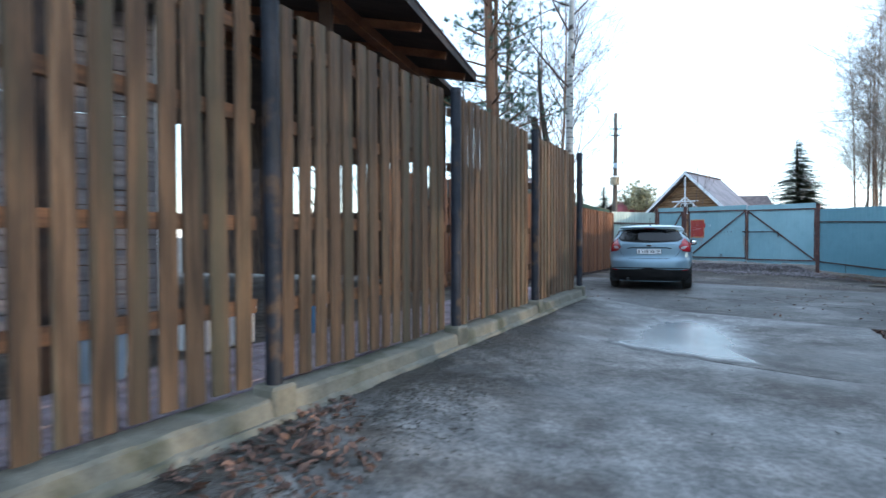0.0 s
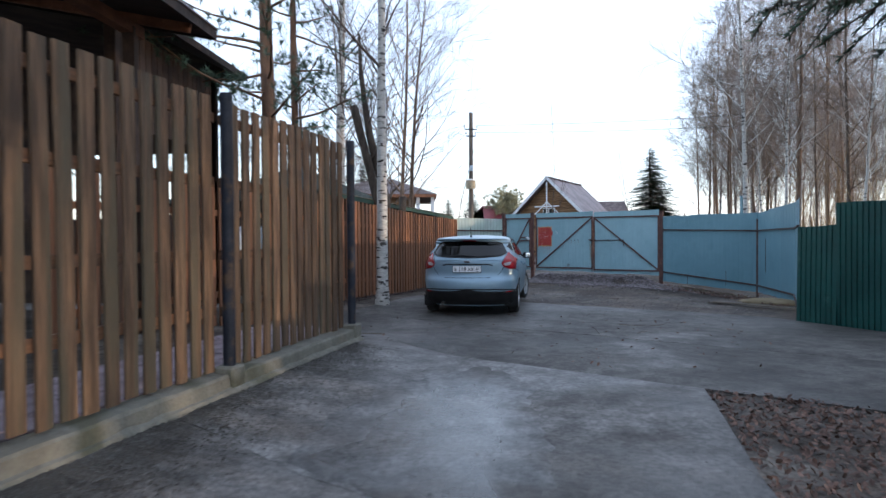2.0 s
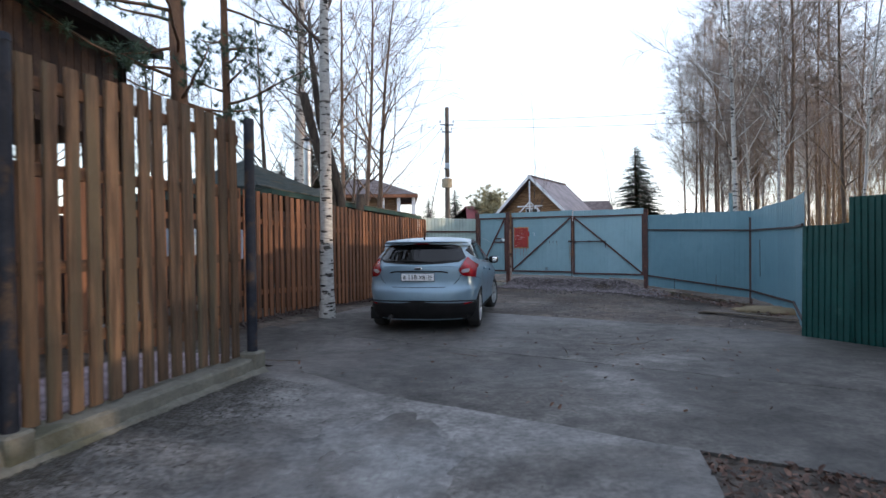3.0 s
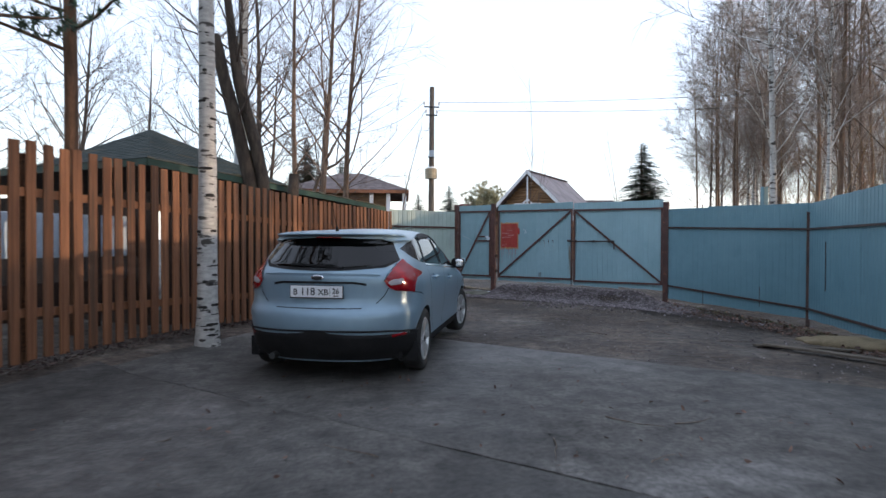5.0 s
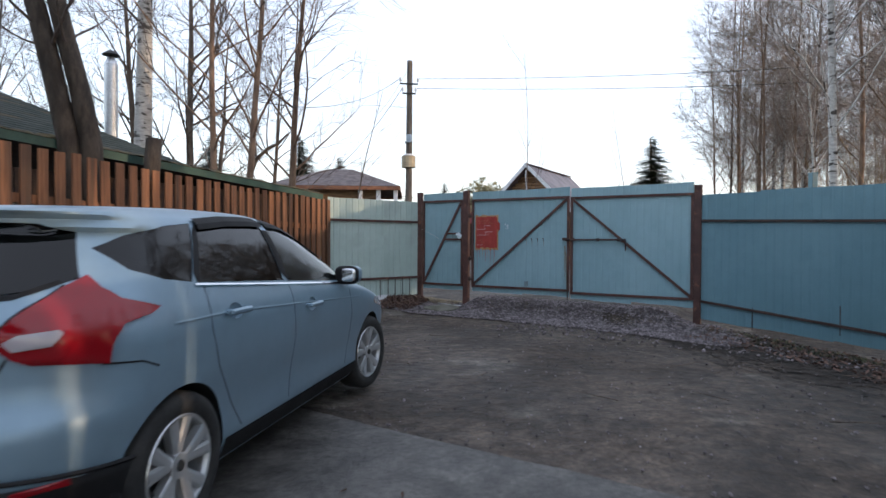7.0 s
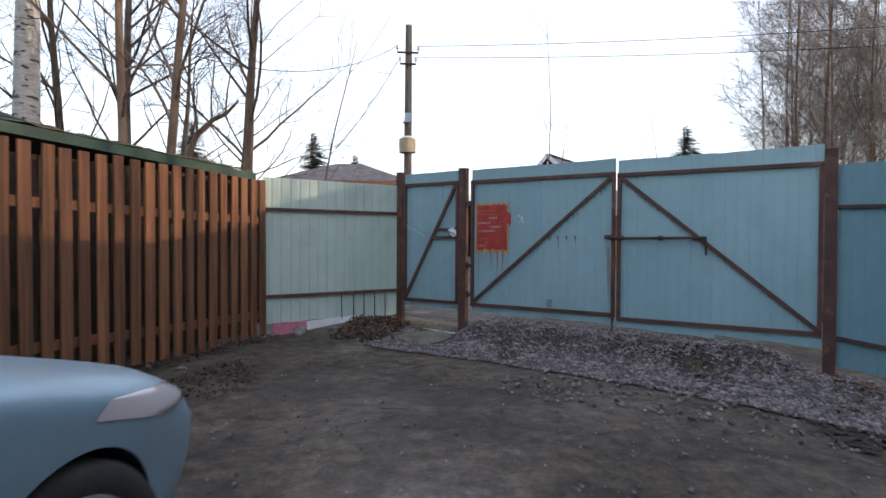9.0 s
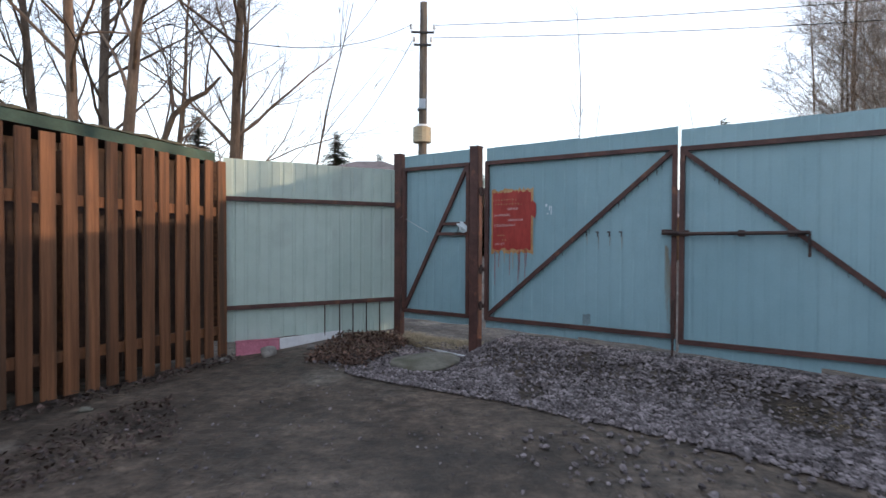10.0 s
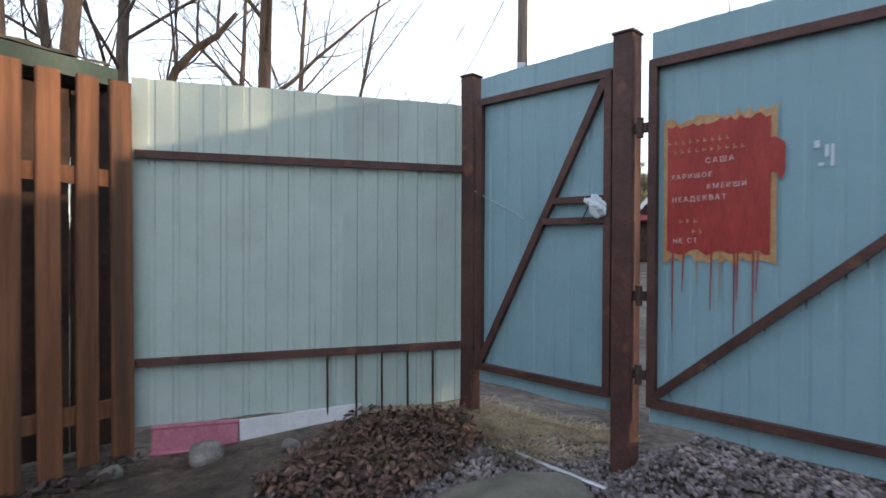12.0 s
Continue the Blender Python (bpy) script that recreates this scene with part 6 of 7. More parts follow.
def shed():
    """Low shed with a pyramid roof behind the orange fence."""
    c1, c2 = Vector((2.25, 15.65)), Vector((5.92, 21.42))
    along = (c2 - c1).normalized()
    left = Vector((-along.y, along.x))
    length, depth = (c2 - c1).length, 6.14
    s = thing("shed", turned(c1.x, c1.y, 0, along.x, along.y), "low dark shed with a mossy green-grey hip roof", "shed")
    za, zb = 2.52, 2.17
    corners = [(0, 0, za), (length, 0, zb), (length, depth, zb), (0, depth, za)]
    peak = Vector((2.49, 3.07, 3.62))
    knee = 0.45

    def slope(corner, t):
        """A point on a hip, from the eave to the peak: a flat skirt below the knee, steeper above."""
        bend = corner.lerp(peak, knee) - Vector((0, 0, 0.24))
        return corner.lerp(bend, t / knee) if t < knee else bend.lerp(peak, (t - knee) / (1 - knee))

    for k in range(4):
        a, b = Vector(corners[k]), Vector(corners[(k + 1) % 4])
        # courses of overlapping shingles
        rows = 34
        for r in range(rows):
            t0, t1 = r / rows, min(1.0, (r + 1.12) / rows)
            a0, b0, a1, b1 = slope(a, t0), slope(b, t0), slope(a, t1), slope(b, t1)
            nrm = (b0 - a0).cross(a1.lerp(b1, 0.5) - a0).normalized()
            q = [a0 + nrm * 0.014, b0 + nrm * 0.014, b1 + nrm * 0.006, a1 + nrm * 0.006]
            bm = bmesh.new()
            vs = [bm.verts.new(x) for x in q] + [bm.verts.new(x - nrm * 0.02) for x in q]
            bm.faces.new(vs[:4])
            bm.faces.new(vs[7:3:-1])
            for i in range(4):
                bm.faces.new((vs[4 + i], vs[4 + (i + 1) % 4], vs[(i + 1) % 4], vs[i]))
            part("shingle_course", bm, M_ROOFG, s)
        bm = bmesh.new()
        d = (b - a).normalized()
        out = Vector((d.y, -d.x, 0)) * 0.012
        slab_quad(bm, [a + out + Vector((0, 0, 0.015)), b + out + Vector((0, 0, 0.015)), b - out + Vector((0, 0, 0.015)), a - out + Vector((0, 0, 0.015))], 0.10)
        part("fascia", bm, M_FASCIA, s, "green painted fascia board")
    a, b = Vector(corners[0]), Vector(corners[1])
    verts, faces = [], []
    steps, across = 150, 7
    for i in range(steps + 1):
        e = a.lerp(b, i / steps)
        up = (slope(a, 0.2) - a).lerp(slope(b, 0.2) - b, i / steps).normalized()
        for j in range(across):
            u = j / (across - 1)
            bump = (0.012 + 0.045 * abs(noise.noise((i * 0.13, j * 0.7, 2.0))) + 0.02 * noise.noise((i * 0.5, j * 1.3, 6.0))) * math.sin(math.pi * min(1.0, u + 0.12)) ** 0.5 if u < 1 else -0.01
            verts.append(e + up * (0.34 * u) + Vector((0, -0.012 if j == 0 else 0, 0.014 + bump)))
    for i in range(steps):
        faces += [(i * across + j, (i + 1) * across + j, (i + 1) * across + j + 1, i * across + j + 1) for j in range(across - 1)]
    piece("moss", raw_mesh("moss", verts, faces, M_MOSS, True), s, None, "brown-green moss on the eave")
    inset = 0.42
    for k, (x0, y0, x1, y1) in enumerate(((inset, 0.22, length + 0.12, 0.3), (inset, 0.32, inset + 0.1, depth - inset), (length - inset - 0.1, 0.32, length - inset, depth - inset))):
        hgt = 2.1
        n = max(6, int(max(x1 - x0, y1 - y0) / 0.14))
        wide = x1 - x0 > y1 - y0
        w = (x1 - x0) / n if wide else (y1 - y0) / n
        me = mesh_from("plank", one_box((w - 0.008, 0.02, hgt), (0, 0, hgt / 2), 0.003), M_DKWOOD)
        for i in range(n):
            piece("plank", me, s, pose(x0 + w * (i + 0.5), y0, 0) if wide else pose(x0, y0 + w * (i + 0.5), 0, 0, 0, 90))
    soff = bmesh.new()
    slab_quad(soff, [(0.02, 0.02, za - 0.05), (length - 0.02, 0.02, zb - 0.05), (length - 0.02, depth - 0.02, zb - 0.05), (0.02, depth - 0.02, za - 0.05)], 0.02)
    part("soffit", soff, M_ROOFDK, s)
    # flue
    flue = thing("flue", pose(2.55, 20.35, 2.9), "shiny galvanised stove flue with a dark cowl", "chimney")
    part("pipe", rod(bmesh.new(), (0, 0, 0), (0, 0, 1.30), 0.105, 0.105, 24), M_ZINC, flue, smooth=False)
    part("cone", rod(bmesh.new(), (0, 0, 1.30), (0, 0, 1.42), 0.105, 0.055, 24), M_ZINC, flue)
    part("neck", rod(bmesh.new(), (0, 0, 1.42), (0, 0, 1.47), 0.03, 0.03, 12), M_DARKMETAL, flue)
    part("cowl", rod(bmesh.new(), (0, 0, 1.46), (0, 0, 1.53), 0.14, 0.05, 20), M_DARKMETAL, flue, "dark cowl")


shed()


def pavilion():
    """Open roof on posts behind the tall fence, and the dark house beside it."""
    p = thing("pavilion", Matrix.Identity(4), "open timber pavilion with a dark overhanging roof", "pavilion")
    e0, e1 = Vector((-1.35, -2.2)), Vector((1.13, 10.22))
    d = (e1 - e0).normalized()
    left = Vector((-d.y, d.x))
    w = 7.5

    def z_at(n):
        return 4.28 + 0.20 * n

    q = [(*(e0), z_at(0)), (*(e1), z_at(0)), (*(e1 + left * w), z_at(w)), (*(e0 + left * w), z_at(w))]
    part("roof", slab_quad(bmesh.new(), q, 0.07), M_ROOFDK, p, "dark roof boards")
    edge = bmesh.new()
    bar(edge, (*(e0 - left * 0.012), 4.25), (*(e1 - left * 0.012), 4.25), 0.13, 0.024)
    part("fascia", edge, M_ROOFDK, p, "dark fascia board")
    edge = bmesh.new()
    bar(edge, (*(e1 + d * 0.012), 4.25), (*(e1 + left * w + d * 0.012), z_at(w) - 0.03), 0.14, 0.024)
    part("fascia", edge, M_ROOFDK, p)
    edge = bmesh.new()
    bar(edge, (*(e0 - left * 0.02), 4.325), (*(e1 - left * 0.02), 4.325), 0.02, 0.05)
    part("drip_edge", edge, M_ROOFM, p, "pale metal drip edge")
    length = (e1 - e0).length
    for k in range(10):
        u = 0.5 + k * (length - 1.0) / 9
        bm = bmesh.new()
        a = e0 + d * u + left * 0.08
        b = e0 + d * u + left * (w - 0.1)
        bar(bm, (*a, z_at(0.08) - 0.135), (*b, z_at(w) - 0.135), 0.12, 0.05)
        part("rafter", bm, M_RAFTER, p, "red-brown rafter")
    for n0 in (0.9, 4.2, 7.0):
        bm = bmesh.new()
        a, b = e0 + d * 0.3 + left * n0, e1 - d * 0.3 + left * n0
        bar(bm, (*a, z_at(n0) - 0.27), (*b, z_at(n0) - 0.27), 0.15, 0.15)
        part("beam", bm, M_RAFTER, p, "red-brown beam")
        for u in (0.8, 4.5, 8.3, length - 0.5):
            c = e0 + d * u + left * n0
            part("post", one_box((0.15, 0.15, z_at(n0) - 0.4), (c.x, c.y, (z_at(n0) - 0.3) / 2 + 0.1), 0.01), M_RAFTER if n0 > 1 else M_DKWOOD, p, "square timber post")
    bm = bmesh.new()
    a, b = e0 + left * 7.0, e1 + left * 7.0
    bar(bm, (*a, 1.85), (*b, 1.85), 3.3, 0.08)
    part("back_wall", bm, M_DKWOOD, p, "dark plank wall")
    # house behind
    h = thing("house", Matrix.Identity(4), "dark plank house with a low hip roof behind the fence", "house")
    tip, TIP_Z = Vector((0.80, 13.8)), 4.58
    back = Vector((-d.x, -d.y))
    roof = bmesh.new()
    r0 = tip
    r1 = tip + left * 9.0
    ridge0 = tip + left * 4.5 - d * 3.2
    ridge1 = ridge0 - d * 1.8
    vs = [roof.verts.new(v) for v in ((*r0, TIP_Z), (*r1, TIP_Z), (*ridge0, TIP_Z + 2.1), (*ridge1, TIP_Z + 2.1), (*(tip - d * 3.2), TIP_Z), (*(r1 - d * 8), TIP_Z))]
    roof.faces.new((vs[0], vs[1], vs[2]))
    roof.faces.new((vs[0], vs[2], vs[3], vs[4]))
    roof.faces.new((vs[1], vs[5], vs[3], vs[2]))
    ex = bmesh.ops.extrude_face_region(roof, geom=roof.faces[:])
    for v in (g for g in ex["geom"] if isinstance(g, bmesh.types.BMVert)):
        v.co.z += 0.12
    bmesh.ops.recalc_face_normals(roof, faces=roof.faces[:])
    part("roof", roof, M_ROOFDK, h, "dark shingle roof")
    for k in range(2):
        a = tip + left * 0.5 - d * 0.45
        b = (tip + left * 8.2 - d * 0.45) if k == 0 else (tip + left * 0.5 - d * 3.4)
        n = int((b - a).length / 0.15)
        dd = (b - a) / n
        me = mesh_from("plank", one_box((dd.length - 0.008, 0.03, 1.42), (0, 0, 0.71), 0.003), M_DKWOOD)
        low = mesh_from("plank", one_box((dd.length - 0.008, 0.03, 1.65), (0, 0, 0.825), 0.003), M_DKWOOD)
        tall = mesh_from("plank", one_box((dd.length - 0.008, 0.03, 4.32), (0, 0, 2.16), 0.003), M_DKWOOD)
        for i in range(n):
            c = a + dd * (i + 0.5)
            if dd.length * i < (0.3, 0.8)[k] or (k == 0 and dd.length * i > 6.0):
                piece("plank", tall, h, turned(c.x, c.y, 0.2, dd.x, dd.y))
                continue
            piece("plank", me, h, turned(c.x, c.y, 3.1, dd.x, dd.y))
            piece("plank", low, h, turned(c.x, c.y, 0.2, dd.x, dd.y))
        for i in range(4 if k == 0 else 2):
            c = a + (b - a) * (i / (3 if k == 0 else 1))
            part("post", one_box((0.16, 0.16, 4.3), (c.x, c.y, 2.35), 0.01), M_DKWOOD, h, "dark timber post")
    a, b = tip + left * 6.2 + d * 2.0, tip + left * 9.5 + d * 2.0
    bm = bmesh.new()
    bar(bm, (*a, 2.0), (*b, 2.0), 3.6, 0.1)
    part("rear_wall", bm, M_DKWOOD, h, "dark plank rear wall")
    # sided outbuilding close behind the first bays
    o = thing("outbuilding", turned(-4.9, 2.9, 0.2, 2.9, 1.9), "outbuilding with grey lilac horizontal siding", "shed")
    me = mesh_from("siding_board", one_box((3.45, 0.03, 0.142), (1.72, 0, 0.071), 0.006), M_SIDING)
    for i in range(22):
        piece("siding_board", me, o, pose(0, 0.01 * (i % 2), 0.15 * i))
    part("corner_trim", one_box((0.10, 0.07, 3.3), (3.47, -0.01, 1.65), 0.006), M_WHITE, o, "pale corner trim")
    part("side_wall", one_box((0.12, 3.0, 3.3), (3.40, 1.56, 1.65), 0.01), M_DKWOOD, o)
    part("roof", slab_quad(bmesh.new(), [(-0.3, -0.5, 3.35), (3.8, -0.5, 3.35), (3.8, 3.3, 4.1), (-0.3, 3.3, 4.1)], 0.1), M_ROOFDK, o, "dark sloping roof")



pavilion()


def yard():
    """Paving and things seen through the gaps of the tall fence."""
    rng = random.Random(41)
    verts, faces = [], []
    m = turned(F_END.x, F_END.y, 0, F_DIR.x, F_DIR.y)
    for i in range(78):
        for j in range(9):
            x, y = -13.6 + i * 0.175 + (0.085 if j % 2 else 0), 0.22 + j * 0.125
            z = 0.262 + rng.uniform(-0.004, 0.004)
            w, h = 0.167, 0.117
            b = len(verts)
            for zz, s in ((z - 0.05, 0), (z - 0.006, 0), (z, 0.006)):
                verts += [(x + s, y + s, zz), (x + w - s, y + s, zz), (x + w - s, y + h - s, zz), (x + s, y + h - s, zz)]
            for r in (0, 4):
                faces += [(b + r + k, b + r + (k + 1) % 4, b + r + 4 + (k + 1) % 4, b + r + 4 + k) for k in range(4)]
            faces.append((b + 8, b + 9, b + 10, b + 11))
    ob = new("paving", raw_mesh("paving", verts, faces, M_PAVER))
    ob.matrix_basis = m
    tagged(ob, "pinkish paving blocks behind the tall fence", "paving", kind="stuff")
    for k, (u, n0, size, mat, nm, lab) in enumerate(((-10.6, 1.1, (0.5, 0.4, 0.28), M_WHITE, "crate", "white crate behind the tall fence"), (-9.2, 1.5, (0.7, 0.5, 0.3), M_WHITE, "crate", "white crate behind the tall fence"), (-7.8, 1.3, (0.35, 0.3, 0.34), M_PALEBLUE, "bucket", "pale blue tub behind the tall fence"), (-6.6, 1.6, (0.6, 0.4, 0.3), M_WHITE, "crate", "white crate behind the tall fence"), (-5.6, 1.3, (0.28, 0.28, 0.32), M_BLUE, "bucket", "blue bucket behind the tall fence"))):
        c = F_END + F_DIR * u - F_NOR * n0
        t = thing(nm, turned(c.x, c.y, 0.262, F_DIR.x, F_DIR.y), lab, nm, "things in the yard")
        if nm == "bucket":
            bm = rod(bmesh.new(), (0, 0, 0), (0, 0, size[2]), size[0] * 0.4, size[0] * 0.5, 20)
            part("tub", bm, mat, t)
            bm = rod(bmesh.new(), (0, 0, size[2]), (0, 0, size[2] + 0.015), size[0] * 0.53, size[0] * 0.53, 20)
            part("rim", bm, mat, t)
        else:
            part("box", one_box(size, (0, 0, size[2] / 2), 0.012), mat, t)
            part("lid", one_box((size[0] + 0.03, size[1] + 0.03, 0.03), (0, 0, size[2] + 0.015), 0.006), mat, t)
    # pale blue panel screen beyond the orange fence
    s = thing("panel_screen", turned(0.3, 14.2, 0.05, 0.55, 0.84), "pale blue panels on dark posts behind the fence", "screen")
    for i in range(4):
        part("panel", one_box((0.62, 0.03, 0.62), (0.35 + i * 0.7, 0, 1.35), 0.006), M_PALEBLUE, s)
        part("post", one_box((0.06, 0.06, 1.75), (i * 0.7, 0.03, 0.87), 0.004), M_DKWOOD, s)
    part("base_board", one_box((2.9, 0.04, 0.5), (1.4, 0.0, 0.45), 0.006), M_DKWOOD, s)


yard()


def log_house():
    """Log house with a steep gable beyond the gate."""
    h = thing("log_house", pose(17.0, 46.2, 0, 0, 0, -38), "small log house with a steep grey metal roof and white bargeboards", "house")
    half, apex, eave, depth = 3.05, 6.2, 3.15, 7.5
    sl = (apex - eave) / half
    z, logs = 0.15, 0
    while z < apex - 0.35:
        w = half - 0.45 if z < eave else (apex - z) / sl - 0.25
        if w > 0.15:
            bm = rod(bmesh.new(), (-w, 0, z), (w, 0, z), 0.115, sides=10)
            part("log", bm, M_LOG, h)
        z += 0.2
    for sx in (-1, 1):
        for k in range(15):
            part("log", rod(bmesh.new(), (sx * (half - 0.5), 0, 0.15 + k * 0.2), (sx * (half - 0.5), depth, 0.15 + k * 0.2), 0.115, sides=8), M_LOG, h)
        o = 0.35
        part("roof", slab_quad(bmesh.new(), [(0, -0.7, apex), (0, depth + 0.4, apex), (sx * (half + o), depth + 0.4, eave - o * sl), (sx * (half + o), -0.7, eave - o * sl)] if sx > 0 else [(0, -0.7, apex), (sx * (half + o), -0.7, eave - o * sl), (sx * (half + o), depth + 0.4, eave - o * sl), (0, depth + 0.4, apex)], 0.09), M_ROOFM, h, "weathered grey-violet metal roof")
        bm = bmesh.new()
        bar(bm, (0, -0.73, apex - 0.06), (sx * (half + o), -0.73, eave - o * sl - 0.06), 0.20, 0.05)
        part("bargeboard", bm, M_WHITE, h, "white bargeboard")
        bm = bmesh.new()
        bar(bm, (sx * 0.05, -0.62, 4.2), (sx * 1.0, -0.62, 3.3), 0.09, 0.06)
        part("strut", bm, M_WHITE, h)
    bm = bmesh.new()
    bar(bm, (0, -0.64, apex - 0.4), (0, -0.64, 3.0), 0.10, 0.06)
    part("king_post", bm, M_WHITE, h, "white king post")
    bm = bmesh.new()
    bar(bm, (-1.0, -0.64, 3.9), (1.0, -0.64, 3.9), 0.09, 0.06)
    part("collar", bm, M_WHITE, h)
    wn = part("window", one_box((1.0, 0.08, 0.9), (0, -0.15, 3.35), 0.01), M_WHITE, h, "white window frame")
    for sx in (-0.24, 0.24):
        part("pane", one_box((0.40, 0.02, 0.74), (sx, -0.20, 3.35), 0.002), M_GLASSD, wn)
    part("ridge_cap", one_box((0.28, depth + 1.15, 0.05), (0, depth / 2 - 0.15, apex + 0.02), 0.01), M_ROOFM, h)
    # annexe with a flatter roof
    a = thing("barn", pose(23.3, 53.5, 0, 0, 0, -10), "low plank barn with a grey-brown roof", "house")
    part("wall", one_box((6.6, 5.0, 3.3), (0, 2.5, 1.65), 0.02), M_LOG, a)
    part("roof", slab_quad(bmesh.new(), [(-3.6, -0.5, 3.15), (3.6, -0.5, 3.15), (3.6, 2.6, 4.95), (-3.6, 2.6, 4.95)], 0.1), M_ROOFB, a)
    part("roof", slab_quad(bmesh.new(), [(-3.6, 2.6, 4.95), (3.6, 2.6, 4.95), (3.6, 5.6, 3.15), (-3.6, 5.6, 3.15)], 0.1), M_ROOFB, a)
    # red-roofed house
    r = thing("house", pose(16.9, 60.0, 0, 0, 0, 12), "far house with a dark red metal roof", "house")
    part("wall", one_box((5.0, 5.0, 3.0), (0, 2.5, 1.5), 0.02), M_DKWOOD, r)
    part("roof", slab_quad(bmesh.new(), [(-2.9, -0.5, 2.9), (2.9, -0.5, 2.9), (1.8, 2.5, 4.9), (-1.8, 2.5, 4.9)], 0.1), M_REDROOF, r)
    part("roof", slab_quad(bmesh.new(), [(-1.8, 2.5, 4.9), (1.8, 2.5, 4.9), (2.9, 5.5, 2.9), (-2.9, 5.5, 2.9)], 0.1), M_REDROOF, r)
    part("chimney", one_box((0.4, 0.4, 1.0), (0.9, 2.6, 5.1), 0.01), M_DARKMETAL, r)


log_house()


def brown_house():
    """Brick-brown house with a wide hip roof left of the gate."""
    h = thing("house", pose(4.05, 64.0, -1.17, 0, 0, -4), "yellow-brown house with a low grey-violet hip roof and a porch", "house")
    h.scale = (1.9, 1.9, 1.9)
    w, d, ez, az = 2.95, 2.9, 3.7, 4.75
    cs = [(-w, -d, ez), (w, -d, ez), (w, d, ez), (-w, d, ez)]
    ra, rb = (-0.6, 0, az), (0.6, 0, az)
    for pts in ((cs[0], cs[1], rb, ra), (cs[1], cs[2], rb), (cs[2], cs[3], ra, rb), (cs[3], cs[0], ra)):
        bm = slab_quad(bmesh.new(), pts, 0.10)
        part("roof", bm, M_ROOFB, h, "grey-violet shingle roof")
    part("wall", one_box((4.4, 4.6, 3.65), (-0.35, 0, 1.82), 0.02), M_LOG, h, "yellow-brown wall")
    for a, b in zip(cs, cs[1:] + cs[:1]):
        bm = bmesh.new()
        slab_quad(bm, [(a[0] * 1.005, a[1] * 1.005, ez - 0.02), (b[0] * 1.005, b[1] * 1.005, ez - 0.02), (b[0] * 0.985, b[1] * 0.985, ez - 0.02), (a[0] * 0.985, a[1] * 0.985, ez - 0.02)], 0.16)
        part("fascia", bm, M_RAFTER, h, "red-brown fascia")
    for x in (1.2, 2.0, 2.75):
        part("porch_post", one_box((0.18, 0.18, 3.6), (x, -2.65, 1.8), 0.01), M_WHITE, h)
    for x in (-1.6, 0.4):
        wn = part("window", one_box((1.2, 0.08, 1.3), (x, -2.32, 2.4), 0.01), M_WHITE, h)
        part("pane", one_box((1.0, 0.03, 1.1), (x, -2.37, 2.4), 0.002), M_GLASSD, wn)


brown_house()


# ---- pole and cables ----
def pole():
    t = thing("utility_pole", pose(8.22, 31.4, -0.3), "weathered timber utility pole with insulators and a box", "pole")
    part("shaft", rod(bmesh.new(), (0, 0, 0), (0.03, 0, 8.22), 0.14, 0.10, 12), M_POLE, t)
    for k, (z, w) in enumerate(((7.35, 0.32), (7.0, 0.24))):
        bm = bmesh.new()
        bar(bm, (-w, -0.12, z), (w, -0.12, z), 0.05, 0.05)
        arm = part("cross_arm", bm, M_DARKMETAL, t)
        for sx in (-1, 1):
            b2 = rod(bmesh.new(), (sx * w, -0.12, z), (sx * w, -0.12, z + 0.16), 0.014, sides=8)
            rod(b2, (sx * w, -0.12, z + 0.10), (sx * w, -0.12, z + 0.22), 0.045, 0.035, 12)
            part("insulator", b2, M_CERAMIC, arm, "white ceramic insulator")
    part("junction_box", one_box((0.18, 0.14, 0.28), (0.0, -0.15, 5.35), 0.01), M_PALEBLUE, t)
    part("clamp", rod(bmesh.new(), (0, 0, 5.2), (0, 0, 5.26), 0.135, sides=12), M_DARKMETAL, t)
    box_bm = rod(bmesh.new(), (0, 0, 4.3), (0, 0, 4.72), 0.26, 0.26, 14)
    part("meter_box", box_bm, M_TAN, t, "tan band round the pole")
    part("band", rod(bmesh.new(), (0, 0, 4.74), (0, 0, 4.80), 0.20, 0.16, 14), M_CERAMIC, t)


pole()


def cable(a, b, sag, r=0.011):
    pts = []
    for i in range(17):
        u = i / 16
        p = Vector(a).lerp(Vector(b), u)
        p.z -= sag * 4 * u * (1 - u)
        pts.append(p)
    ob = new("cable", tubes("cable", [(pts, [r] * 17)], M_WIRE, 4))
    tagged(ob, "thin dark overhead cable", "cable", "overhead cables")


cable((8.54, 31.28, 7.25), (38.0, 27.0, 9.2), 0.5)
cable((8.46, 31.28, 6.9), (38.0, 27.0, 8.4), 0.5)
cable((7.9, 31.28, 7.25), (4.2, 24.3, 4.6), 0.5)
cable((7.98, 31.28, 6.9), (5.0, 36.0, 4.2), 0.3)


# ---- ground cover and clutter ----
def inside(poly, x, y):
    hit = False
    for (ax, ay), (bx, by) in zip(poly, poly[1:] + poly[:1]):
        if (ay > y) != (by > y) and x < (bx - ax) * (y - ay) / (by - ay) + ax:
            hit = not hit
    return hit


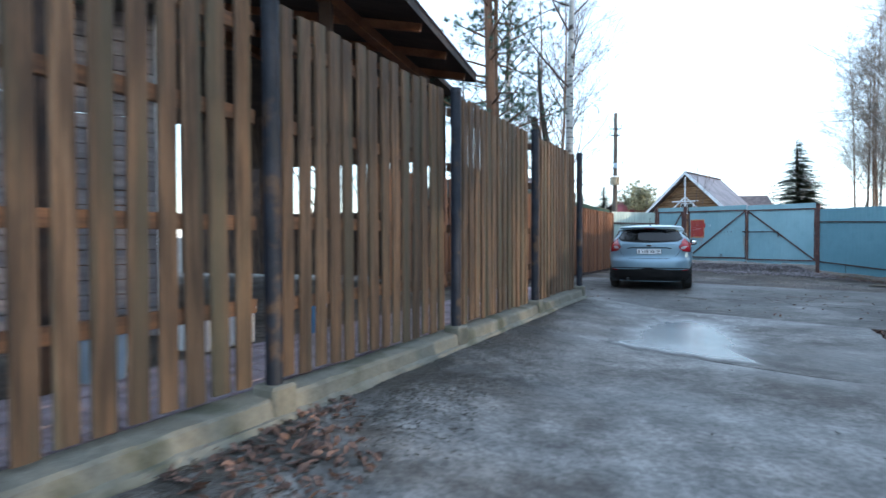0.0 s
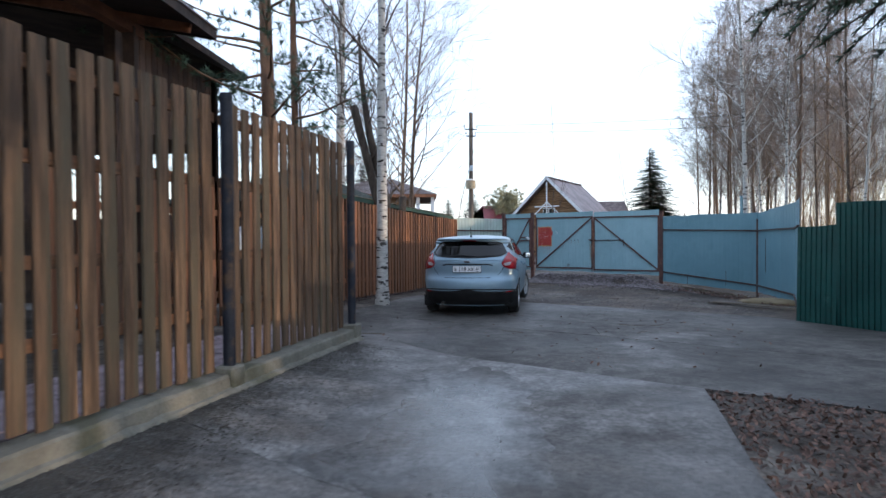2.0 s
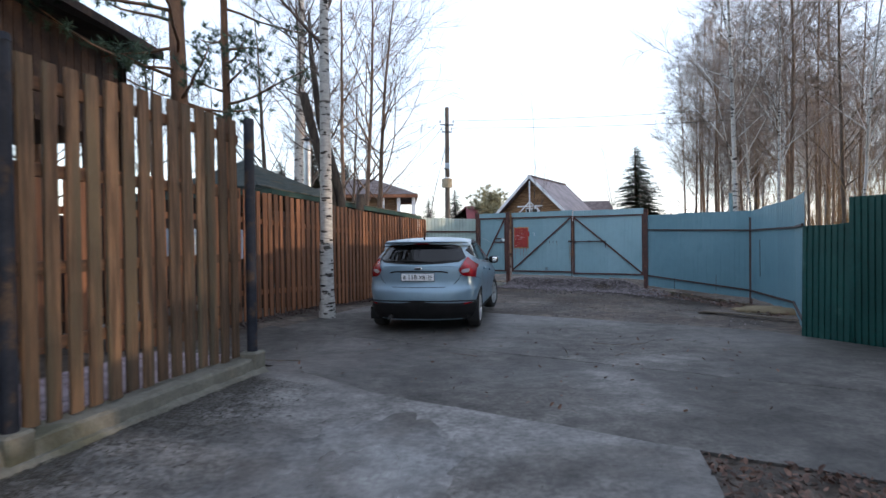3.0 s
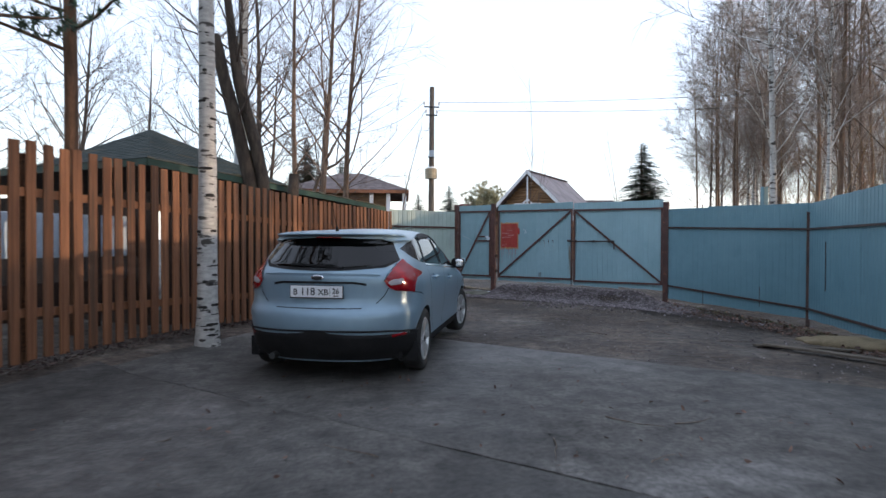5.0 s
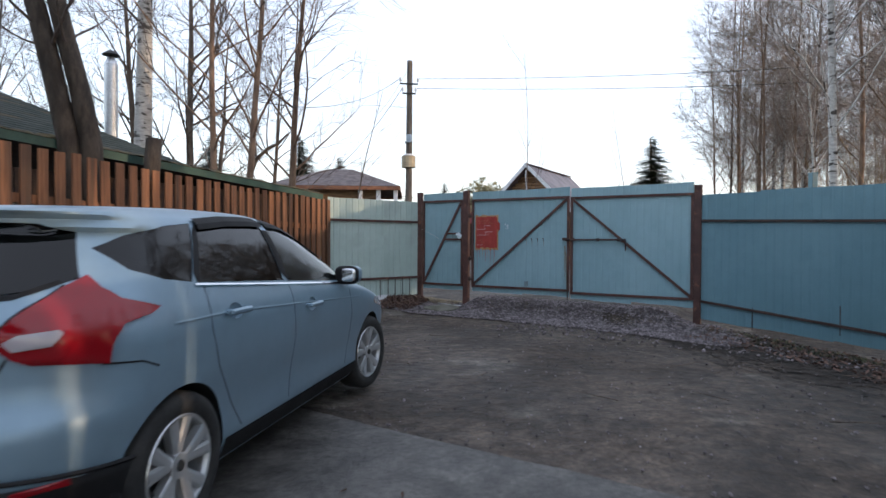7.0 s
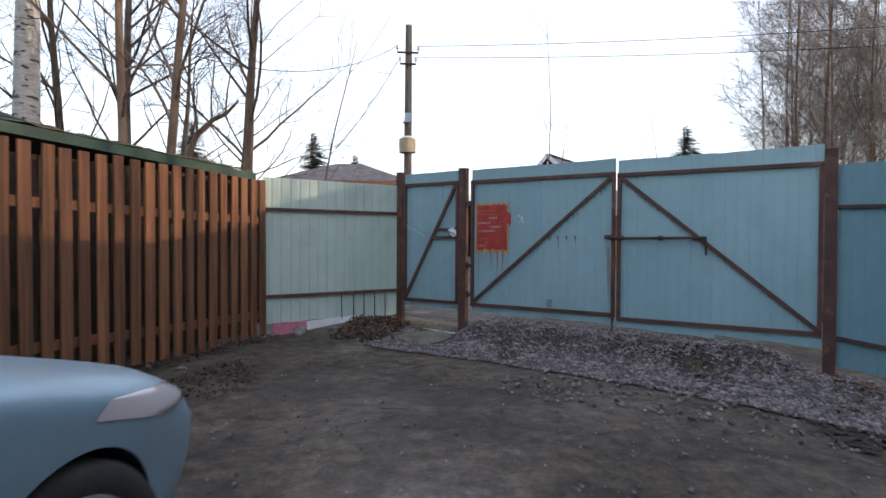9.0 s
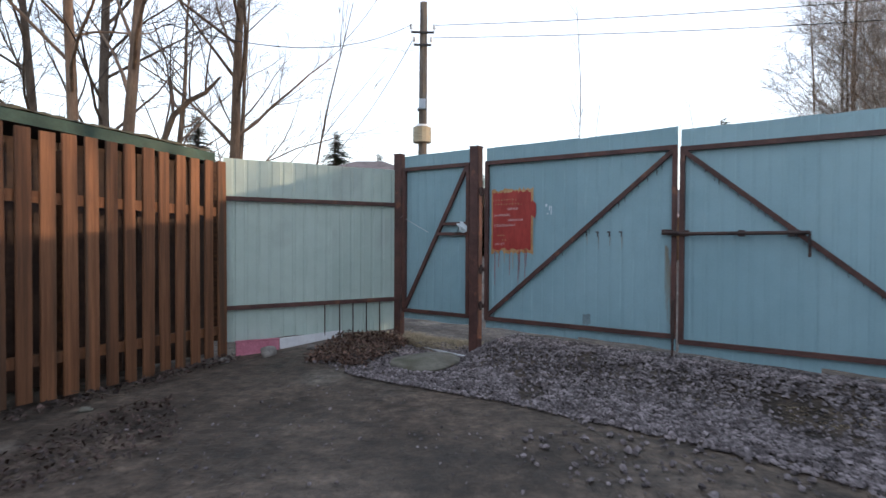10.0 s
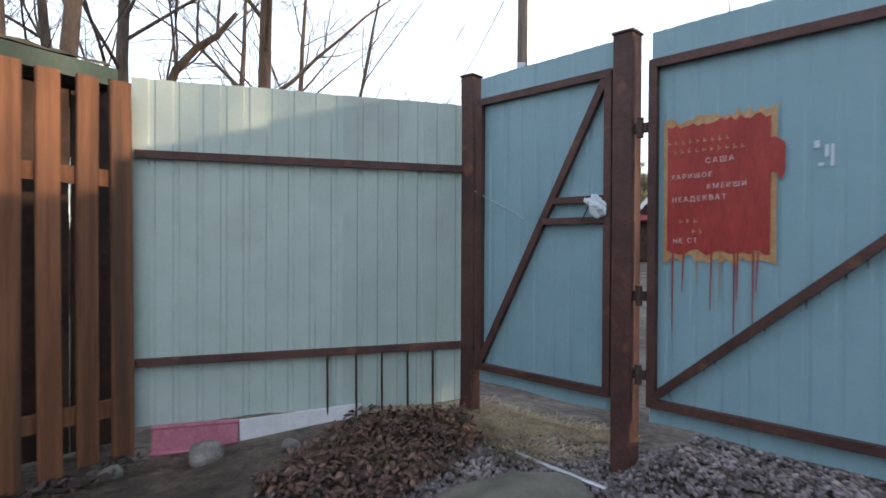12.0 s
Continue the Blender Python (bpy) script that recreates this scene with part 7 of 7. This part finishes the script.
def stones(name, poly, count, lo, hi, seed, label, material=M_GRAVEL, depth=1.0):
    """Loose crushed stone: squashed, broken octahedra lying on the soil."""
    rng = random.Random(seed)
    xs, ys = [p[0] for p in poly], [p[1] for p in poly]
    verts, faces = [], []
    made = 0
    base = [(1, 0, 0), (0.3, 0.95, 0), (-0.8, 0.6, 0), (-0.8, -0.6, 0), (0.3, -0.95, 0)]
    while made < count:
        x, y = rng.uniform(min(xs), max(xs)), rng.uniform(min(ys), max(ys))
        if not inside(poly, x, y):
            continue
        edge = noise.noise((x * 1.7, y * 1.7, seed))
        if edge < -0.32 and rng.random() < 0.85:
            continue
        made += 1
        s = rng.uniform(lo, hi) * rng.uniform(0.6, 1.3)
        z = soil(x, y) + s * 0.25 + 0.012
        turn = Euler((rng.uniform(-0.5, 0.5), rng.uniform(-0.5, 0.5), rng.uniform(0, 6.3))).to_matrix()
        b = len(verts)
        ring = [turn @ Vector((p[0] * s * rng.uniform(0.75, 1.2), p[1] * s * rng.uniform(0.6, 1.05), rng.uniform(-0.25, 0.25) * s)) for p in base]
        top = [v * 0.55 + turn @ Vector((0, 0, s * rng.uniform(0.4, 0.7))) for v in ring]
        c = Vector((x, y, z))
        verts += [c + v for v in ring] + [c + v for v in top] + [c + turn @ Vector((0, 0, -s * 0.6))]
        faces += [(b + k, b + (k + 1) % 5, b + 5 + (k + 1) % 5, b + 5 + k) for k in range(5)]
        faces.append(tuple(b + 5 + k for k in range(5)))
        faces += [(b + (k + 1) % 5, b + k, b + 10) for k in range(5)]
    ob = new(name, raw_mesh(name, verts, faces, material))
    tagged(ob, label, name, kind="stuff")


def litter(name, poly, count, size, seed, label, material=M_LEAF, lift=0.02, height=lane, z0=-0.02):
    """Curled dead leaves strewn on the ground."""
    rng = random.Random(seed)
    xs, ys = [p[0] for p in poly], [p[1] for p in poly]
    verts, faces = [], []
    made = 0
    while made < count:
        x, y = rng.uniform(min(xs), max(xs)), rng.uniform(min(ys), max(ys))
        if not inside(poly, x, y):
            continue
        made += 1
        s = size * rng.uniform(0.5, 1.3)
        turn = Euler((rng.gauss(0, 0.45), rng.gauss(0, 0.45), rng.uniform(0, 6.3))).to_matrix()
        c = Vector((x, y, height(x, y) + z0 + rng.uniform(0.0, lift)))
        curl = rng.uniform(-0.4, 0.6)
        shape = [(-1, 0, 0), (-0.35, 0.5, curl * 0.5), (0.45, 0.42, curl * 0.5), (1.05, 0, curl * 0.2), (0.45, -0.42, curl * 0.5), (-0.35, -0.5, curl * 0.5), (0.05, 0, 0)]
        b = len(verts)
        verts += [c + turn @ (Vector(p) * s) for p in shape]
        faces += [(b + k, b + (k + 1) % 6, b + 6) for k in range(6)]
    ob = new(name, raw_mesh(name, verts, faces, material))
    tagged(ob, label, name, kind="stuff")


def tuft(name, poly, count, length, seed, label, material, lie=0.5):
    """Grass blades, standing or laid over."""
    rng = random.Random(seed)
    xs, ys = [p[0] for p in poly], [p[1] for p in poly]
    verts, faces = [], []
    made = 0
    while made < count:
        x, y = rng.uniform(min(xs), max(xs)), rng.uniform(min(ys), max(ys))
        if not inside(poly, x, y) or noise.noise((x * 2.2, y * 2.2, seed)) < -0.12:
            continue
        made += 1
        a = rng.uniform(0, 6.3)
        ln = length * rng.uniform(0.4, 1.3)
        d = Vector((math.cos(a), math.sin(a), rng.uniform(0.1, 1.0) * (1 - lie) + 0.12)).normalized()
        s = Vector((-math.sin(a), math.cos(a), 0)) * 0.004
        p0 = Vector((x, y, soil(x, y) - 0.005))
        p1 = p0 + d * ln * 0.55
        p2 = p0 + d * ln - Vector((0, 0, ln * 0.18))
        b = len(verts)
        verts += [p0 - s, p0 + s, p1 + s * 0.8, p1 - s * 0.8, p2]
        faces += [(b, b + 1, b + 2, b + 3), (b + 3, b + 2, b + 4)]
    ob = new(name, raw_mesh(name, verts, faces, material))
    tagged(ob, label, name, kind="stuff")


GRAVEL_POLY = [(6.95, 20.95), (7.75, 20.35), (8.78, 19.7), (9.8, 18.75), (10.6, 17.85), (11.3, 17.05), (12.2, 17.6), (12.35, 18.75), (10.75, 20.35), (8.95, 21.85), (8.3, 22.0), (7.7, 21.4), (7.1, 21.3)]
stones("gravel", GRAVEL_POLY, 30000, 0.008, 0.021, 7, "loose crushed grey gravel before the gate")
stones("gravel_scatter", [(8.5, 18.6), (10.8, 16.8), (12.6, 15.6), (13.6, 16.2), (12.4, 18.4), (9.5, 19.6)], 900, 0.010, 0.028, 17, "scattered small stones on the dirt")
stones("pebbles", [(5.2, 15.6), (10.0, 11.4), (12.6, 14.0), (11.0, 17.5), (7.0, 20.6), (5.6, 19.0)], 1500, 0.005, 0.016, 27, "small stones trodden into the dirt")
tuft("dry_grass", [(7.15, 21.15), (7.75, 21.3), (8.6, 21.75), (8.9, 22.1), (7.9, 22.5), (7.35, 21.95)], 11000, 0.17, 3, "matted dry grass by the wicket", M_STRAW, 0.6)
def flecks(name, poly, count, lo, hi, seed, label, material, fade, height=lane, z0=0.002):
    """Thin trodden flakes of mud, thinning out away from a line."""
    rng = random.Random(seed)
    xs, ys = [p[0] for p in poly], [p[1] for p in poly]
    verts, faces = [], []
    made = 0
    while made < count:
        x, y = rng.uniform(min(xs), max(xs)), rng.uniform(min(ys), max(ys))
        if not inside(poly, x, y) or rng.random() > fade(x, y):
            continue
        if noise.noise((x * 1.3, y * 1.3, seed)) < -0.15 and rng.random() < 0.7:
            continue
        made += 1
        s = lo + (hi - lo) * rng.random() ** 2.2
        a0, long = rng.uniform(0, 6.3), rng.uniform(1.0, 2.4)
        b = len(verts)
        z = height(x, y) + z0 + rng.uniform(0, 0.0025)
        for k in range(7):
            a = 2 * math.pi * k / 7
            r = s * rng.uniform(0.55, 1.25)
            px, py = math.cos(a) * r * long, math.sin(a) * r
            verts.append((x + px * math.cos(a0) - py * math.sin(a0), y + px * math.sin(a0) + py * math.cos(a0), z))
        verts.append((x, y, z + 0.0006))
        faces += [(b + k, b + (k + 1) % 7, b + 7) for k in range(7)]
    tagged(new(name, raw_mesh(name, verts, faces, material)), label, "mud", kind="stuff")


def slab_top(x, y):
    u = x * 0.648 + y * 0.762
    k = sum(1 for a, b in ((1.4, 0.4), (3.10, 5.25), (4.2, 8.86), (5.55, 10.78)) if u > a * 0.648 + b * 0.762)
    return lane(x, y) + 0.008 * noise.noise((x * 0.8, y * 0.8, 3.3 * k + 1))


def near_plinth(x, y):
    n = (Vector((x, y)) - F_END).dot(F_NOR) - 0.2
    return max(0.0, 1 - n / 1.2) ** 2.6


def near_blue_fence(x, y):
    best = min(((Vector((x, y)) - a).dot(Vector(((a - b).y, (b - a).x)).normalized()) for a, b in ((P_B, P_C), (P_C, P_D))), key=abs)
    return max(0.0, 1 - abs(best) / 3.0)


flecks("mud", [tuple(F_END - F_DIR * 11.5 + F_NOR * 0.16), tuple(F_END - F_DIR * 0.2 + F_NOR * 0.16), tuple(F_END - F_DIR * 0.2 + F_NOR * 0.9), tuple(F_END - F_DIR * 11.5 + F_NOR * 1.4)], 30000, 0.002, 0.010, 51, "trodden dark mud along the concrete plinth", M_MUD, near_plinth, slab_top, 0.004)
flecks("mud", [(11.6, 18.6), (12.1, 18.4), (13.2, 16.4), (12.0, 13.6), (10.4, 11.4), (9.6, 13.0), (10.6, 15.6), (10.8, 17.6)], 9000, 0.004, 0.028, 53, "dark leafy earth along the blue fence", M_EARTH, near_blue_fence, soil, 0.016)
flecks("mud", [(0.3, -1.0), (2.0, 3.0), (3.6, 8.6), (8.5, 9.5), (6.0, 5.2), (4.8, 3.2), (3.2, -1.0)], 260, 0.003, 0.012, 55, "small dark scuffs of mud on the concrete", M_MUD, lambda x, y: 1.0, slab_top, 0.004)

litter("leaf_litter", [(6.95, 20.95), (7.6, 20.75), (8.0, 21.6), (7.85, 22.1), (7.2, 21.8)], 3800, 0.020, 5, "dead brown leaves heaped by the wicket", M_LEAF, 0.09, soil, 0.0)
litter("leaf_litter", [(6.36, 6.97), (9.6, 4.2), (9.6, -2.5), (3.4, -2.5), (4.90, 3.37), (5.4, 4.65)], 26000, 0.026, 9, "dead brown leaves under the spruce", M_LEAF, 0.05, soil, 0.01)
litter("leaf_litter", [(-0.35, 1.55), (0.75, 1.2), (0.85, 2.0), (0.45, 2.95), (0.12, 2.72), (-0.08, 2.25)], 520, 0.030, 11, "damp dead leaves along the plinth", M_LEAF, 0.008, lane, 0.012)
litter("leaf_litter", [tuple(O_A + O_DIR * 4.6 + O_NOR * 0.02), tuple(O_B + O_NOR * 0.02), tuple(O_B + O_NOR * 0.30), tuple(O_A + O_DIR * 4.6 + O_NOR * 0.36)], 2600, 0.022, 13, "dark dead leaves along the orange fence", M_LEAFD, 0.02, lane, 0.0)
litter("leaf_litter", [(5.5, 17.9), (6.3, 18.2), (6.6, 18.9), (6.1, 19.9), (5.75, 19.4)], 900, 0.020, 15, "dark wet leaves and twigs on the dirt", M_LEAFD, 0.02, soil, 0.015)
tuft("weeds", [(12.15, 18.55), (13.45, 16.35), (12.2, 13.6), (11.9, 13.75), (12.9, 16.2), (11.6, 18.15)], 2600, 0.13, 21, "dull green weeds along the blue fence", M_WEED, 0.35)
litter("leaf_litter", [(12.15, 18.55), (13.45, 16.35), (12.2, 13.4), (11.3, 12.4), (11.9, 16.0), (11.2, 17.7)], 1500, 0.032, 23, "dead leaves along the blue fence", M_LEAF, 0.02, soil, 0.015)
tuft("dry_grass", [(11.0, 19.3), (12.0, 18.5), (11.6, 18.1), (10.4, 19.2), (10.3, 19.7)], 900, 0.09, 31, "dry grass growing through the gravel", M_STRAW, 0.6)
litter("leaf_litter", [(2.4, 10.0), (7.0, 7.2), (10.0, 10.5), (6.5, 13.5), (3.0, 13.0)], 170, 0.024, 33, "a few leaves lying on the concrete", M_LEAF, 0.004, lane, 0.014)


def boulder(x, y, size, seed, label, name="stone", flat=1.0, mat=M_STONE):
    bm = bmesh.new()
    bmesh.ops.create_icosphere(bm, subdivisions=3, radius=1.0)
    for v in bm.verts:
        n = 1 + 0.28 * noise.noise(v.co * 1.3 + Vector((seed, 0, 0))) + 0.08 * noise.noise(v.co * 4 + Vector((seed, 3, 0)))
        v.co = Vector((v.co.x * size[0], v.co.y * size[1], v.co.z * size[2])) * n
    ob = new(name, mesh_from(name, bm, mat, True))
    ob.matrix_basis = pose(x, y, soil(x, y) + size[2] * 0.35, 0, 0, seed * 40)
    tagged(ob, label, "stone")


boulder(8.18, 21.02, (0.42, 0.30, 0.06), 1.0, "flat pale slab of stone sunk in the gravel", mat=M_PLINTH)
boulder(6.52, 21.33, (0.10, 0.08, 0.08), 2.0, "round grey stone under the sheet fence")
boulder(6.95, 21.45, (0.06, 0.05, 0.04), 3.0, "small grey stone on the white board")
boulder(6.12, 21.12, (0.05, 0.06, 0.04), 4.0, "small grey stone at the fence foot")
boulder(5.62, 19.55, (0.05, 0.04, 0.025), 5.0, "small pale stone at the fence foot", mat=M_PLINTH)

m, _ = line_pose(O_B + Vector((0.05, 0.03)), P_A)
crate = thing("crate", m @ pose(0.30, -0.03, 0.02, -6, 0, 0), "faded pink plastic crate pushed under the fence", "crate")
part("side", one_box((0.46, 0.03, 0.16), (0, 0, 0.07), 0.008), M_PINKBOX, crate)
part("rim", one_box((0.47, 0.045, 0.02), (0, 0, 0.145), 0.006), M_PINKBOX, crate)
part("foot_rim", one_box((0.47, 0.045, 0.02), (0, -0.004, 0.0), 0.006), M_PINKBOX, crate)
ob = new("white_board", mesh_from("white_board", one_box((0.72, 0.022, 0.15), (0, 0, 0.07), 0.004), M_WHITE))
ob.matrix_basis = m @ pose(0.90, -0.02, 0.045, -5, -3.5, 0)
tagged(ob, "white board closing the gap under the fence", "board")
ob = new("pipe", mesh_from("pipe", rod(bmesh.new(), (-0.3, 0, 0), (0.3, 0, 0), 0.013, sides=10), M_ZINC))
ob.matrix_basis = pose(8.42, 21.42, soil(8.42, 21.42) + 0.03, 0, 3, -38)
tagged(ob, "thin grey pipe lying before the wicket", "pipe")

post = thing("marker_post", pose(17.75, 23.2, -0.1), "pale blue square post standing behind the sheet fence", "post")
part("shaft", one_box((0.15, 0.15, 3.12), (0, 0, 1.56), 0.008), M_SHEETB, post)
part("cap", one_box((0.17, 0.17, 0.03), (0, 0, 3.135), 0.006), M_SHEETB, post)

# planks and sand heap at the end of the blue fence
rng = random.Random(71)
for x, y, ln, turn, zz in ((11.15, 12.5, 2.4, -58, 0.06), (11.0, 13.4, 1.2, -20, 0.03)):
    ob = new("plank", mesh_from("plank", one_box((ln, 0.13, 0.03), (0, 0, 0.015), 0.004), M_PLANK))
    ob.matrix_basis = pose(x, y, soil(x, y) + zz - 0.02, rng.uniform(-4, 4), rng.uniform(-1.5, 1.5), turn)
    tagged(ob, "grey weathered plank lying by the fence", "plank", "planks by the fence")
boulder(11.95, 13.7, (0.6, 0.4, 0.08), 8.0, "low heap of yellow sand by the fence", "sand_mound", mat=M_YELLOW)
for k in range(34):
    zone = rng.choice(((5.3, 18.0, 6.6, 20.3), (6.5, 13.5, 10.5, 18.0), (11.0, 13.5, 13.0, 16.5), (3.2, 9.5, 8.0, 12.0)))
    x, y = rng.uniform(zone[0], zone[2]), rng.uniform(zone[1], zone[3])
    pts, rad = grow(rng, Vector((0, 0, 0)), Vector((rng.uniform(-1, 1), rng.uniform(-1, 1), 0.02)), rng.uniform(0.12, 0.6), 0.006, 0.002, 5, 0.25, 0.0)
    for p in pts:
        p.z = abs(p.z) * 0.3
    ob = new("twig", tubes("twig", [(pts, rad)], M_BARK, 4))
    ob.matrix_basis = pose(x, y, lane(x, y) + 0.008)
    tagged(ob, "thin dead twig on the ground", "twig", "fallen twigs")
